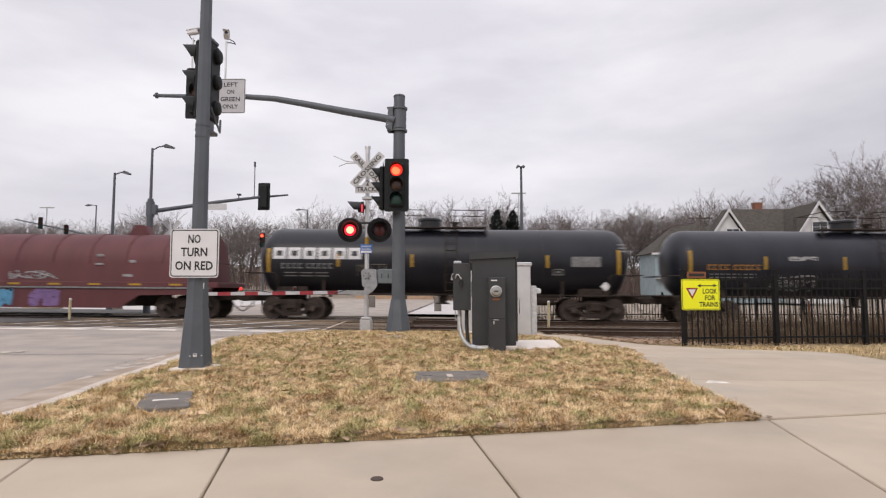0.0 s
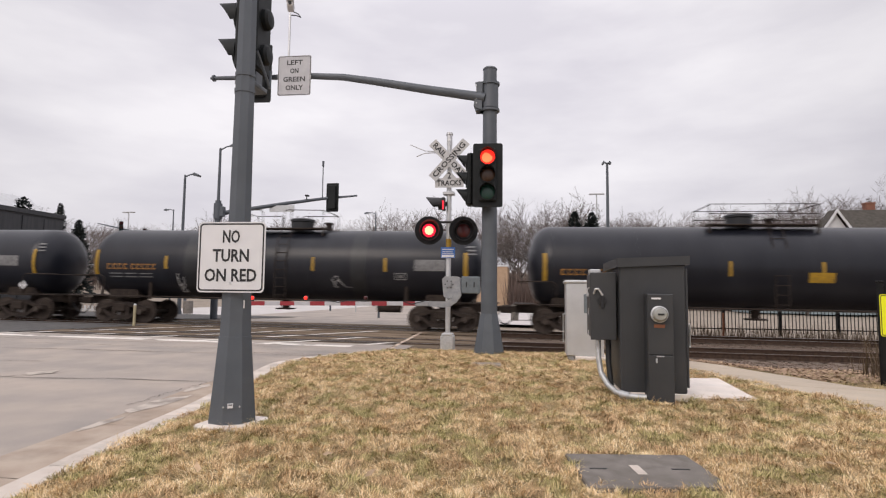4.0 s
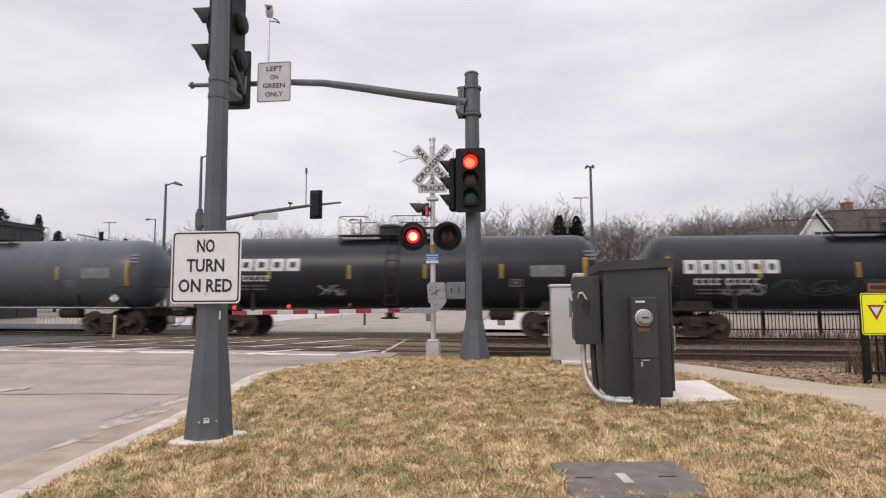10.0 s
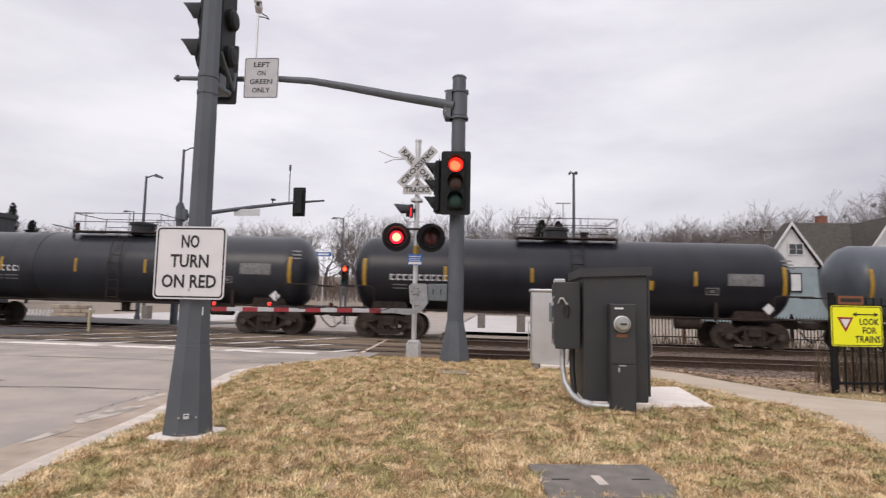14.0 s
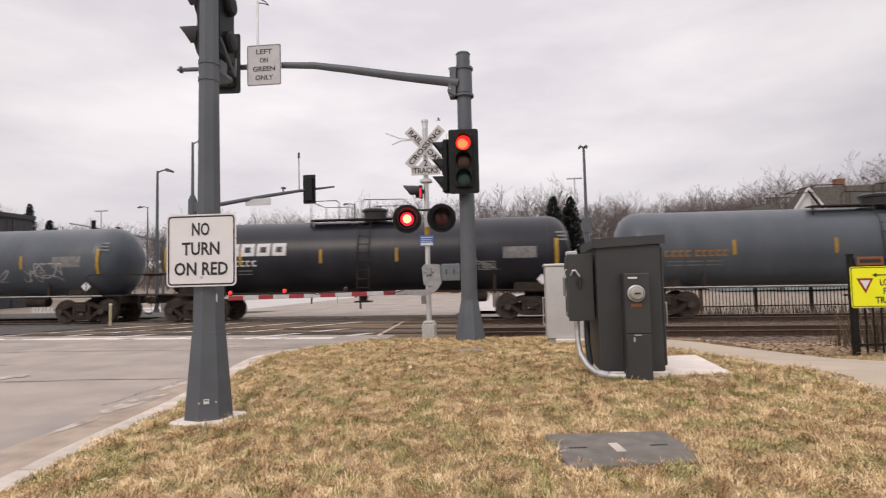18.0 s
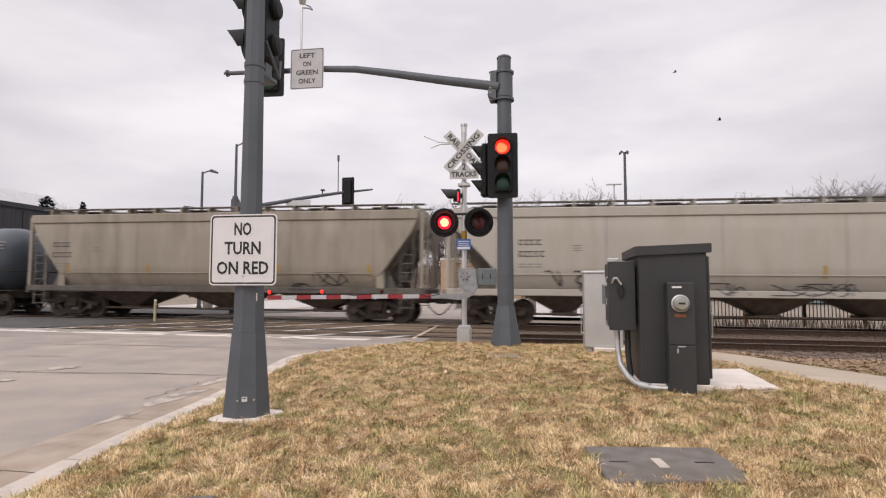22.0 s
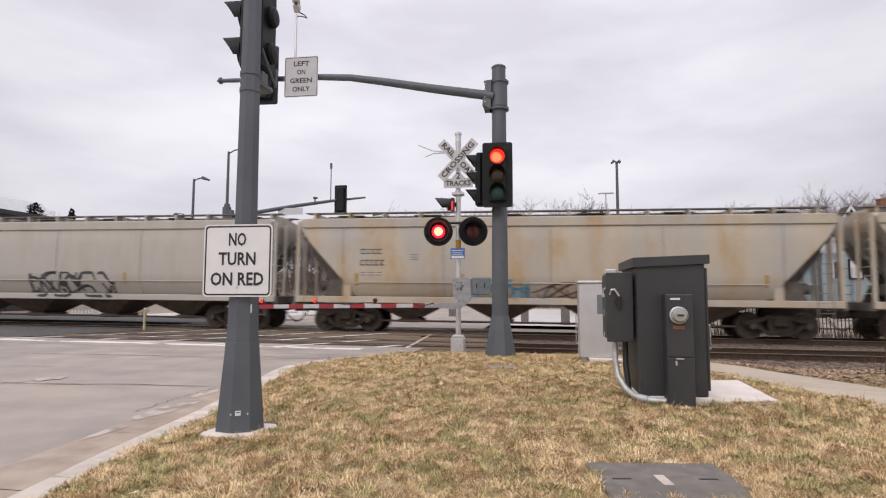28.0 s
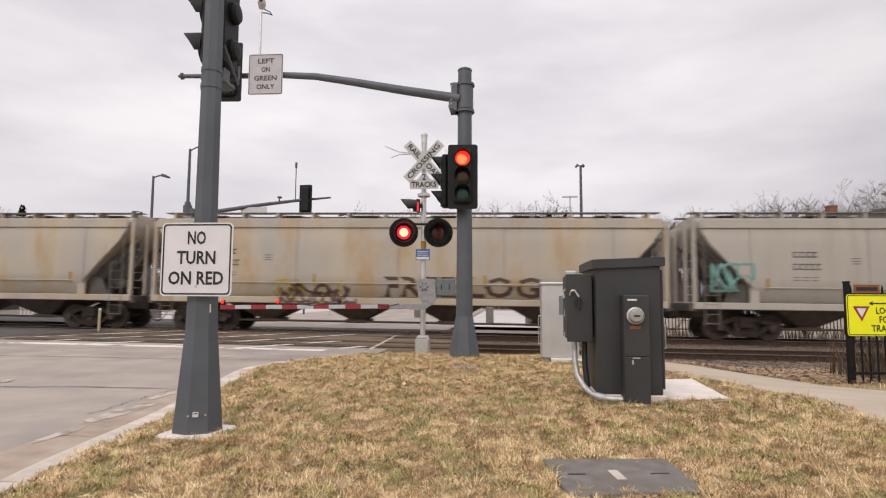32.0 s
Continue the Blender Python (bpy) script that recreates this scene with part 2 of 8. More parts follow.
M_TANKSLATE = material("dark_slate_tank_paint", (0.021, 0.023, 0.029), 0.32, spec=0.4, second=(0.028, 0.030, 0.037), scale=1.3, stain=(0.016, 0.017, 0.02), stain_scale=0.7, stain_amount=0.5, stretch=(1, 1, 0.35), bump=0.02)
M_TANKGREY = material("weathered_grey_tank_paint", (0.070, 0.084, 0.100), 0.33, spec=0.4, second=(0.088, 0.102, 0.120), scale=1.3, stain=(0.05, 0.056, 0.064), stain_scale=0.7, stain_amount=0.5, stretch=(1, 1, 0.35), bump=0.02)
M_UNDER = material("grimy_underframe", (0.026, 0.020, 0.018), 0.85, spec=0.25, second=(0.052, 0.040, 0.033), scale=6.0, stain=(0.07, 0.05, 0.035), stain_scale=2.0)
M_WHEEL = material("dusty_wheel_steel", (0.045, 0.034, 0.028), 0.75, 0.2, second=(0.08, 0.06, 0.048), scale=6.0)
M_REDLIT = material("lit_red_lens", (1.0, 0.030, 0.018), 0.4, emit=1.05)
M_REDHOT = material("lit_red_bulb", (1.0, 0.16, 0.055), 0.4, emit=1.6)
# crimson of the flasher lens and of the bloom painted around it
M_REDRING = material("crimson_roundel_with_bloom", (1.0, 0.012, 0.042), 0.4, emit=1.1)
M_REDDIM = material("dim_red_lens", (1.0, 0.02, 0.05), 0.4, emit=0.45)
M_REDCORE = material("lit_red_lamp", (1.0, 0.36, 0.20), 0.4, emit=2.2)


# ---- mesh building ----
class Mesh:
    """Gathers vertices and faces of one part."""

    def __init__(self):
        self.v, self.f = [], []

    def add(self, verts, faces):
        o = len(self.v)
        self.v += [tuple(p) for p in verts]
        self.f += [tuple(i + o for i in q) for q in faces]
        return self

    def box(self, x0, y0, z0, x1, y1, z1, c=0.0):
        """A box, with edges chamfered by c."""
        if c <= 0:
            v = [(x, y, z) for x in (x0, x1) for y in (y0, y1) for z in (z0, z1)]
            return self.add(v, [(0, 1, 3, 2), (4, 6, 7, 5), (0, 4, 5, 1), (2, 3, 7, 6), (0, 2, 6, 4), (1, 5, 7, 3)])
        c = min(c, 0.49 * min(abs(x1 - x0), abs(y1 - y0), abs(z1 - z0)))
        bm = bmesh.new()
        lo, hi = (x0, y0, z0), (x1, y1, z1)
        pts = []
        for ix in (0, 1):
            for iy in (0, 1):
                for iz in (0, 1):
                    k = (ix, iy, iz)
                    for a in range(3):
                        pts.append(tuple((hi[b] if k[b] else lo[b]) + (0 if a == b else (-c if k[b] else c)) for b in range(3)))
        for p in pts:
            bm.verts.new(p)
        bmesh.ops.convex_hull(bm, input=bm.verts)
        bm.verts.index_update()
        self.add([v.co[:] for v in bm.verts], [[v.index for v in f.verts] for f in bm.faces])
        bm.free()
        return self

    def cyl(self, p0, p1, r0, r1=None, seg=12, caps=True, turn=0.0):
        p0, p1 = Vector(p0), Vector(p1)
        r1 = r0 if r1 is None else r1
        a = (p1 - p0).normalized()
        u = a.orthogonal().normalized() if abs(a.z) < 0.999 else Vector((1, 0, 0))
        w = a.cross(u)
        ring = [(math.cos(turn + 2 * math.pi * i / seg), math.sin(turn + 2 * math.pi * i / seg)) for i in range(seg)]
        v = [p0 + (u * c + w * s) * r0 for c, s in ring] + [p1 + (u * c + w * s) * r1 for c, s in ring]
        f = [(i, (i + 1) % seg, seg + (i + 1) % seg, seg + i) for i in range(seg)]
        if caps:
            f += [tuple(reversed(range(seg))), tuple(range(seg, 2 * seg))]
        return self.add(v, f)

    def tube(self, pts, r, seg=8):
        """A round bar bent along points."""
        pts = [Vector(p) for p in pts]
        rings, u = [], None
        for i, p in enumerate(pts):
            a = ((pts[min(i + 1, len(pts) - 1)] - p).normalized() + (p - pts[max(i - 1, 0)]).normalized()).normalized()
            u = (u - a * u.dot(a)).normalized() if u else a.orthogonal().normalized()
            w = a.cross(u)
            rr = r[i] if isinstance(r, (list, tuple)) else r
            rings.append([p + (u * math.cos(2 * math.pi * k / seg) + w * math.sin(2 * math.pi * k / seg)) * rr for k in range(seg)])
        v = [q for ring in rings for q in ring]
        f = [(i * seg + k, i * seg + (k + 1) % seg, (i + 1) * seg + (k + 1) % seg, (i + 1) * seg + k) for i in range(len(pts) - 1) for k in range(seg)]
        f += [tuple(reversed(range(seg))), tuple(range((len(pts) - 1) * seg, len(pts) * seg))]
        return self.add(v, f)

    def prism(self, poly, a0, a1, axis="y"):
        """A polygon pushed along an axis: for y, the polygon is (x, z); for x, (y, z); for z, (x, y)."""
        put = {"y": lambda p, a: (p[0], a, p[1]), "x": lambda p, a: (a, p[0], p[1]), "z": lambda p, a: (p[0], p[1], a)}[axis]
        n = len(poly)
        v = [put(p, a0) for p in poly] + [put(p, a1) for p in poly]
        f = [(i, (i + 1) % n, n + (i + 1) % n, n + i) for i in range(n)] + [tuple(reversed(range(n))), tuple(range(n, 2 * n))]
        return self.add(v, f)

    def lathe(self, prof, seg=24, at=(0, 0, 0), axis="z"):
        """A profile of (radius, height) turned about an axis."""
        put = {"z": lambda r, c, s, h: (r * c, r * s, h), "x": lambda r, c, s, h: (h, r * c, r * s), "y": lambda r, c, s, h: (r * c, h, r * s)}[axis]
        v = []
        for r, h in prof:
            for i in range(seg):
                q = put(r, math.cos(2 * math.pi * i / seg), math.sin(2 * math.pi * i / seg), h)
                v.append((q[0] + at[0], q[1] + at[1], q[2] + at[2]))
        f = [(j * seg + i, j * seg + (i + 1) % seg, (j + 1) * seg + (i + 1) % seg, (j + 1) * seg + i) for j in range(len(prof) - 1) for i in range(seg)]
        f += [tuple(reversed(range(seg))), tuple(range((len(prof) - 1) * seg, len(prof) * seg))]
        return self.add(v, f)

    def data(self, name, mat, smooth=35):
        me = bpy.data.meshes.new(name)
        me.from_pydata(self.v, [], self.f)
        bm = bmesh.new()
        bm.from_mesh(me)
        bmesh.ops.recalc_face_normals(bm, faces=bm.faces)
        bm.to_mesh(me)
        bm.free()
        if smooth:
            me.shade_smooth()
            me.set_sharp_from_angle(angle=radians(smooth))
        me.materials.append(mat)
        return me


def part(name, mesh, mat, parent=None, label="", smooth=35, at=None):
    """One mesh object, under a thing or part where one is given."""
    ob = new(name, mesh.data(name, mat, smooth) if isinstance(mesh, Mesh) else mesh)
    if parent:
        ob.parent = parent
    if at is not None:
        ob.matrix_basis = at
    return tagged(ob, label)


def thing(name, label, category, at=None, group="", kind=""):
    """An Empty at the base of a thing."""
    ob = new(name)
    ob.empty_display_size = 0.2
    if at is not None:
        ob.matrix_basis = at
    return tagged(ob, label, category, group, kind)


TEXTS = {}


def lettering(text, size, width=None, depth=0.002, align="CENTER"):
    """Letters as a mesh in the x-z plane that faces -y, centred, size = capital height in metres."""
    key = (text, size, width, depth, align)
    if key not in TEXTS:
        c = bpy.data.curves.new("letters", "FONT")
        c.body, c.size, c.align_x, c.align_y, c.extrude, c.offset, c.resolution_u = text, size / 0.7, align, "CENTER", depth, 0.034 * size, 2
        o = bpy.data.objects.new("letters", c)
        scene.collection.objects.link(o)
        bpy.context.view_layer.update()
        me = bpy.data.meshes.new_from_object(o.evaluated_get(bpy.context.evaluated_depsgraph_get()))
        bpy.data.objects.remove(o)
        xs = [v.co.x for v in me.vertices] or [0]
        k = width / (max(xs) - min(xs)) if width else 1.0
        me.transform(Matrix.Rotation(radians(90), 4, "X") @ Matrix.Diagonal((k, 1, 1, 1)))
        TEXTS[key] = me
    return TEXTS[key].copy()


def ramp(x, *pairs):
    return float(np.interp(x, [p[0] for p in pairs], [p[1] for p in pairs]))


def smoothstep(a, b, x):
    t = min(1.0, max(0.0, (x - a) / (b - a)))
    return t * t * (3 - 2 * t)


# ---- ground, road, tracks ----
TRACK_Y, NEAR_TRACK_Y, TRACK_SLOPE, GRADE, RAIL_Z = 24.6, 19.2, 0.02, -0.008, -0.35


def rail_z(x):
    return RAIL_Z + GRADE * x


def track_y(x, base):
    return base + TRACK_SLOPE * x


def lawn_z(x, y):
    """Height of the lawn: level near the pavement, falling to the tracks."""
    z = ramp(y, (6, 0.0), (8.5, 0.045), (11, 0.0), (14, -0.10), (16.2, -0.30), (18, -0.42))
    z -= 0.17 * smoothstep(2.0, 4.6, x) * smoothstep(8, 12, y)
    z -= 0.09 * smoothstep(-2.9, -4.2, x) * smoothstep(11, 9, y)
    z -= 0.055 * smoothstep(-1.9, -3.0, x) * smoothstep(10.5, 8.0, y) * smoothstep(3.6, 5.2, y)
    return z


def road_z(x, y):
    return ramp(y, (4, -0.23), (10, -0.25), (16.5, -0.345), (60, -0.35)) + GRADE * x * smoothstep(8, 17, y)


def earth_z(x, y):
    z = ramp(y, (-20, -0.3), (3, -0.3), (14, -0.42), (16, -0.62), (30, -0.62), (45, -0.5), (78, -0.4), (150, 6.5), (2500, 7.0))
    return z + GRADE * max(-80, min(80, x)) * smoothstep(8, 17, y)


def sheet(xs, ys, height):
    m = Mesh()
    v = [(x, y, height(x, y)) for y in ys for x in xs]
    nx = len(xs)
    m.add(v, [(j * nx + i, j * nx + i + 1, (j + 1) * nx + i + 1, (j + 1) * nx + i) for j in range(len(ys) - 1) for i in range(nx - 1)])
    return m


far = [-2500, -900, -400, -200, -120, -80, -55, -40]
tagged(part("ground", sheet(far + list(range(-30, 31, 3)) + [-v for v in reversed(far)], [-2500, -600, -150, -60, -30, -15] + [-6 + 1.5 * k for k in range(40)] + [57, 66, 78, 100, 125, 150, 200, 400, 900, 2500], earth_z), M_EARTH),
       "bare brown winter earth that reaches the horizon", "ground", kind="structure")
ROAD_EDGE = [(-3.02, -30), (-3.02, 0), (-3.02, 2.2), (-3.2, 3.4), (-3.5, 4.4), (-3.77, 5.5), (-3.98, 6.4), (-4.17, 8.0), (-4.42, 9.4), (-4.56, 10.8), (-4.5, 12.0), (-4.17, 13.0), (-3.73, 13.9), (-3.4, 14.8), (-3.25, 16.0), (-3.25, 60)]


def road_edge(y):
    return ramp(y, *[(p[1], p[0]) for p in ROAD_EDGE])


m = Mesh()
ys = [-30, -15, -6, -2, 0, 2, 3, 3.7, 4.4, 5, 5.5, 6.4, 7.2, 8.0, 8.7, 9.4, 10.1, 10.8, 11.4, 12.0, 12.5, 13.0, 13.4, 13.9, 14.4, 14.8, 15.4, 16.0, 16.6, 17.2, 17.6]
rows = [[(road_edge(y) - 0.47 + k * (-60 - road_edge(y)) / 14, y) for k in range(15)] for y in ys]
m.add([(x, y, road_z(x, y)) for row in rows for x, y in row], [(j * 15 + i, (j + 1) * 15 + i, (j + 1) * 15 + i + 1, j * 15 + i + 1) for j in range(len(ys) - 1) for i in range(14)])
tagged(part("road", m, M_ROAD), "worn pale grey concrete road with cracks and patches", "road", kind="structure")
far_road = sheet([-16.4, -14, -11, -8, -5, -3.1], [26.9, 28, 30, 36, 44, 60, 90], lambda x, y: rail_z(x) - 0.02)
tagged(part("road", far_road, M_ROAD), "pale grey road beyond the tracks", "road", kind="structure")
M_LOT = material("pale_paved_lot", (0.52, 0.49, 0.47), 0.85, second=(0.60, 0.57, 0.55), scale=1.2, stain=(0.40, 0.37, 0.35), stain_scale=0.3)
tagged(part("pavement", sheet([-27, -20, -10, -3, 4.5], [31.5, 36, 44, 52, 70], lambda x, y: -0.44 + GRADE * x), M_LOT), "wide pale paved lot beyond the tracks", "pavement", kind="structure")

# ---- train ----
def passed(u):
    """Metres of train gone by; it slows by a twentieth half-way."""
    if u < -10:
        return 1.05 * (u + 10)
    if u < 20:
        return 1.05 * (u + 10) - 0.05 * (u + 10) ** 2 / 60
    return 30.75 + u - 20


def train_u(u16, t):
    s = t - 16.0
    return u16 - 3.5 - passed(-3.5 + 10.934 * s + 0.1029 * s * s / 16.0)


def track_pose(u, base=TRACK_Y):
    """On the track's centre line, u metres along it, at the height of the rails."""
    return pose(u, track_y(u, base), rail_z(u), 0, math.degrees(math.atan(-GRADE)), math.degrees(math.atan(TRACK_SLOPE)))


M_TANKBAND = material("tank_jacket_band", (0.012, 0.013, 0.016), 0.4, second=(0.018, 0.019, 0.022), scale=3.0)
M_MARKORANGE = material("faded_orange_lettering", (0.36, 0.17, 0.03), 0.6, second=(0.25, 0.12, 0.03), scale=12.0)
M_DIMLETTER = material("grimy_grey_lettering", (0.22, 0.22, 0.22), 0.7, second=(0.13, 0.13, 0.13), scale=10.0)
M_CHALK = material("white_spray_paint", (0.40, 0.40, 0.40), 0.8, second=(0.18, 0.18, 0.18), scale=9.0)
M_HOPTAN = material("tan_hopper_paint", (0.30, 0.265, 0.215), 0.7, second=(0.36, 0.32, 0.265), scale=1.0, stain=(0.17, 0.145, 0.115), stain_scale=0.9, stain_amount=0.75, stretch=(1, 1, 0.22), bump=0.03)
M_HOPBEIGE = material("beige_hopper_paint", (0.43, 0.405, 0.36), 0.7, second=(0.50, 0.475, 0.425), scale=0.9, stain=(0.30, 0.26, 0.205), stain_scale=0.9, stain_amount=0.6, stretch=(1, 1, 0.22), bump=0.03)
M_HOPBLUE = material("pale_blue_grey_hopper_paint", (0.40, 0.44, 0.46), 0.7, second=(0.46, 0.50, 0.52), scale=0.9, stain=(0.34, 0.25, 0.17), stain_scale=0.8, stain_amount=0.5, stretch=(1, 1, 0.22), bump=0.03)
M_HOPRUST = material("rust_stained_cream_hopper_paint", (0.42, 0.40, 0.365), 0.7, second=(0.51, 0.45, 0.35), scale=0.7, stain=(0.44, 0.28, 0.12), stain_scale=1.1, stain_amount=0.8, stretch=(1, 1, 0.45), bump=0.03)
M_LADDER = material("grimy_ladder_paint", (0.20, 0.188, 0.166), 0.75, second=(0.13, 0.12, 0.10), scale=5.0)
M_WALKWAY = material("dusty_galvanized_walkway", (0.23, 0.22, 0.20), 0.7, 0.2, second=(0.15, 0.14, 0.125), scale=6.0)
# grimy paint, its colour also darkened for the shade under the end slopes
M_HOPEND = material("grimy_shade_darkened_paint", (0.14, 0.128, 0.112), 0.8, second=(0.09, 0.08, 0.07), scale=3.0, stain=(0.12, 0.09, 0.07), stain_scale=1.5, stain_amount=0.7)
M_BAY = material("rusty_hopper_bay", (0.085, 0.062, 0.048), 0.85, second=(0.13, 0.10, 0.08), scale=4.0, stain=(0.05, 0.035, 0.028), stain_scale=1.5)
M_COIL = material("faded_oxide_red_paint", (0.088, 0.021, 0.025), 0.6, second=(0.118, 0.030, 0.034), scale=1.1, stain=(0.09, 0.028, 0.026), stain_scale=0.8, stain_amount=0.7, stretch=(1, 1, 0.3), bump=0.03)
SPRAY = {}
for nm, c in dict(teal=(0.20, 0.42, 0.38), green=(0.18, 0.38, 0.20), pink=(0.55, 0.30, 0.33), black=(0.06, 0.06, 0.065), white=(0.62, 0.62, 0.62), orange=(0.48, 0.17, 0.05), brown=(0.13, 0.075, 0.06), blue=(0.10, 0.30, 0.48), purple=(0.22, 0.13, 0.30), yellow=(0.5, 0.38, 0.05), red=(0.32, 0.06, 0.05), grey=(0.30, 0.34, 0.37), olive=(0.20, 0.20, 0.10), dark_green=(0.025, 0.06, 0.045), sand=(0.22, 0.19, 0.14), rust=(0.40, 0.20, 0.09)).items():
    SPRAY[nm] = material(nm + "_spray_paint", c, 0.7, second=tuple(v * 0.75 for v in c), scale=5.0)

TANK_FLOOR = 1.01          # height of every tank's belly over the rails


HOP_PROFILE = [(1.25, 1.20), (1.864, 1.575), (2.5, 1.60), (3.4, 1.60), (3.95, 1.56), (4.18, 1.44), (4.33, 1.15), (4.42, 0.6)]


def hopper_side(x, z):
    return -ramp(z, *HOP_PROFILE) - 0.008


def flat_side(y):
    return lambda x, z: y


def bars(side, boxes):
    """Flat plates (x0, z0, x1, z1) that follow a car's side."""
    m = Mesh()
    for x0, z0, x1, z1 in boxes:
        n = max(1, int(abs(z1 - z0) / 0.12))
        v = [(x, side(x, z0 + (z1 - z0) * k / n), z0 + (z1 - z0) * k / n) for k in range(n + 1) for x in (x0, x1)]
        m.add(v, [(2 * k, 2 * k + 1, 2 * k + 3, 2 * k + 2) for k in range(n)])
    return m


def word_bars(x, z, w, h, n, rnd):
    """A row of n short plates in place of letters or figures."""
    step = w / n
    out = []
    for k in range(n):
        a, b, t = x + k * step, x + (k + rnd.uniform(0.62, 0.78)) * step, 0.22 * h
        out += [(a, z - h / 2, a + 0.3 * (b - a), z + h / 2), (a + 0.3 * (b - a), z + h / 2 - t, b, z + h / 2), (a + 0.3 * (b - a), z - h / 2, b, z - h / 2 + t)]
    return out


def scrawl(side, x0, x1, z0, z1, n, width, rnd):
    """Loose sprayed strokes."""
    m = Mesh()
    for k in range(n):
        cx, cz = rnd.uniform(x0, x1), rnd.uniform(z0, z1)
        a, sx, sz = rnd.uniform(0, 6.28), rnd.uniform(0.15, 0.45) * min(1.6, x1 - x0), rnd.uniform(0.3, 0.55) * (z1 - z0)
        b, c = rnd.uniform(0.5, 1.4), rnd.uniform(0, 6.28)
        pts = []
        for i in range(13):
            s = i / 12 * rnd.uniform(2.9, 3.1)
            px = cx + sx * math.sin(s * b + a)
            pz = cz + sz * math.sin(s * 1.7 + c)
            pts.append((min(x1, max(x0, px)), min(z1, max(z0, pz))))
        v, f = [], []
        for i, (px, pz) in enumerate(pts):
            q = pts[min(12, i + 1)]
            p = pts[max(0, i - 1)]
            d = Vector((q[0] - p[0], q[1] - p[1]))
            d = d.normalized() if d.length > 1e-6 else Vector((1, 0))
            w = width * (0.5 + 0.5 * math.sin(math.pi * (i + 0.6) / 13.2))
            for sgn in (-1, 1):
                x, z = px - d.y * w * sgn, pz + d.x * w * sgn
                v.append((x, side(x, z) - 0.0004 * k, z))
        f = [(2 * i, 2 * i + 1, 2 * i + 3, 2 * i + 2) for i in range(12)]
        m.add(v, f)
    return m


def piece(side, x0, x1, z0, z1, n, rnd, blocky=0.25):
    """Sprayed letter-like shapes side by side: their fills, outlines and inner strokes."""
    fill, rim, inner = Mesh(), Mesh(), Mesh()
    step = (x1 - x0) / n

    def strip(m, pts, w, lift):
        v = []
        for i, p in enumerate(pts):
            a, b = pts[max(0, i - 1)], pts[min(len(pts) - 1, i + 1)]
            d = Vector((b[0] - a[0], b[1] - a[1]))
            d = d.normalized() if d.length > 1e-6 else Vector((1, 0))
            for sgn in (-1, 1):
                x, z = p[0] - d.y * w * sgn, p[1] + d.x * w * sgn
                v.append((x, side(x, z) - lift, z))
        m.add(v, [(2 * i, 2 * i + 1, 2 * i + 3, 2 * i + 2) for i in range(len(pts) - 1)])

    for k in range(n):
        cx, cz, w, hh = x0 + step * (k + 0.5), (z0 + z1) / 2 + rnd.uniform(-0.05, 0.05), step * rnd.uniform(0.5, 0.72), (z1 - z0) / 2
        lean, pts = rnd.uniform(-0.1, 0.4), []
        for i in range(12):
            a = 2 * math.pi * i / 12
            r = rnd.uniform(0.62, 1.05) / max(abs(math.cos(a)), abs(math.sin(a))) ** (1 - blocky)
            pz = cz + hh * max(-1.0, min(1.1, r * math.sin(a)))
            pts.append((cx + w * r * math.cos(a) + lean * (pz - cz), pz))
        fill.add([(cx, side(cx, cz) - 0.0006 * (k % 3 + 1), cz)] + [(x, side(x, z) - 0.0006 * (k % 3 + 1), z) for x, z in pts], [(0, 1 + i, 1 + (i + 1) % 12) for i in range(12)])
        strip(rim, pts + pts[:1], 0.024, 0.003 + 0.0005 * (k % 3))
        for j in range(2):
            zig = [(cx + w * rnd.uniform(-0.6, 0.6), cz + hh * q) for q in (-0.7, -0.25, 0.2, 0.65)]
            strip(inner, zig, rnd.uniform(0.015, 0.035), 0.0055 + 0.0005 * j)
    return fill, rim, inner


# One truck, shared by all cars.
WHEEL = Mesh().lathe([(0.05, -0.09), (0.16, -0.09), (0.17, -0.05), (0.30, -0.035), (0.38, -0.06), (0.457, -0.065), (0.457, 0.045), (0.485, 0.06), (0.485, 0.075), (0.39, 0.075), (0.30, 0.02), (0.14, 0.05), (0.05, 0.06)], 32, axis="y").data("wheel", M_WHEEL)
m = Mesh()
m.prism([(-1.16, 0.48), (-1.16, 0.62), (-0.62, 0.74), (-0.34, 0.84), (0.34, 0.84), (0.62, 0.74), (1.16, 0.62), (1.16, 0.48), (0.9, 0.53), (0.6, 0.60), (0.36, 0.70), (-0.36, 0.70), (-0.6, 0.60), (-0.9, 0.53)], -0.09, 0.09)
m.prism([(-0.70, 0.54), (-0.88, 0.50), (-0.5, 0.22), (-0.36, 0.15), (0.36, 0.15), (0.5, 0.22), (0.88, 0.50), (0.70, 0.54), (0.40, 0.29), (-0.40, 0.29)], -0.088, 0.088)
for q in (-1, 1):
    m.box(q * 0.32 - 0.05, -0.085, 0.24, q * 0.32 + 0.05, 0.085, 0.74)
SIDE_FRAME = m.data("side_frame", M_UNDER)
m = Mesh()
for dx in (-0.2, 0, 0.2):
    for k in range(5):
        m.cyl((dx, 0, 0.30 + k * 0.055), (dx, 0, 0.335 + k * 0.055), 0.085, seg=10)
SPRINGS = m.data("spring_nest", M_WHEEL)
BEARING = Mesh().lathe([(0.04, -0.12), (0.115, -0.12), (0.125, -0.04), (0.125, 0.1)], 16, axis="y").data("bearing_cap", M_WHEEL)
AXLE = Mesh().cyl((0, -0.75, 0), (0, 0.75, 0), 0.075, seg=12).data("axle", M_UNDER)
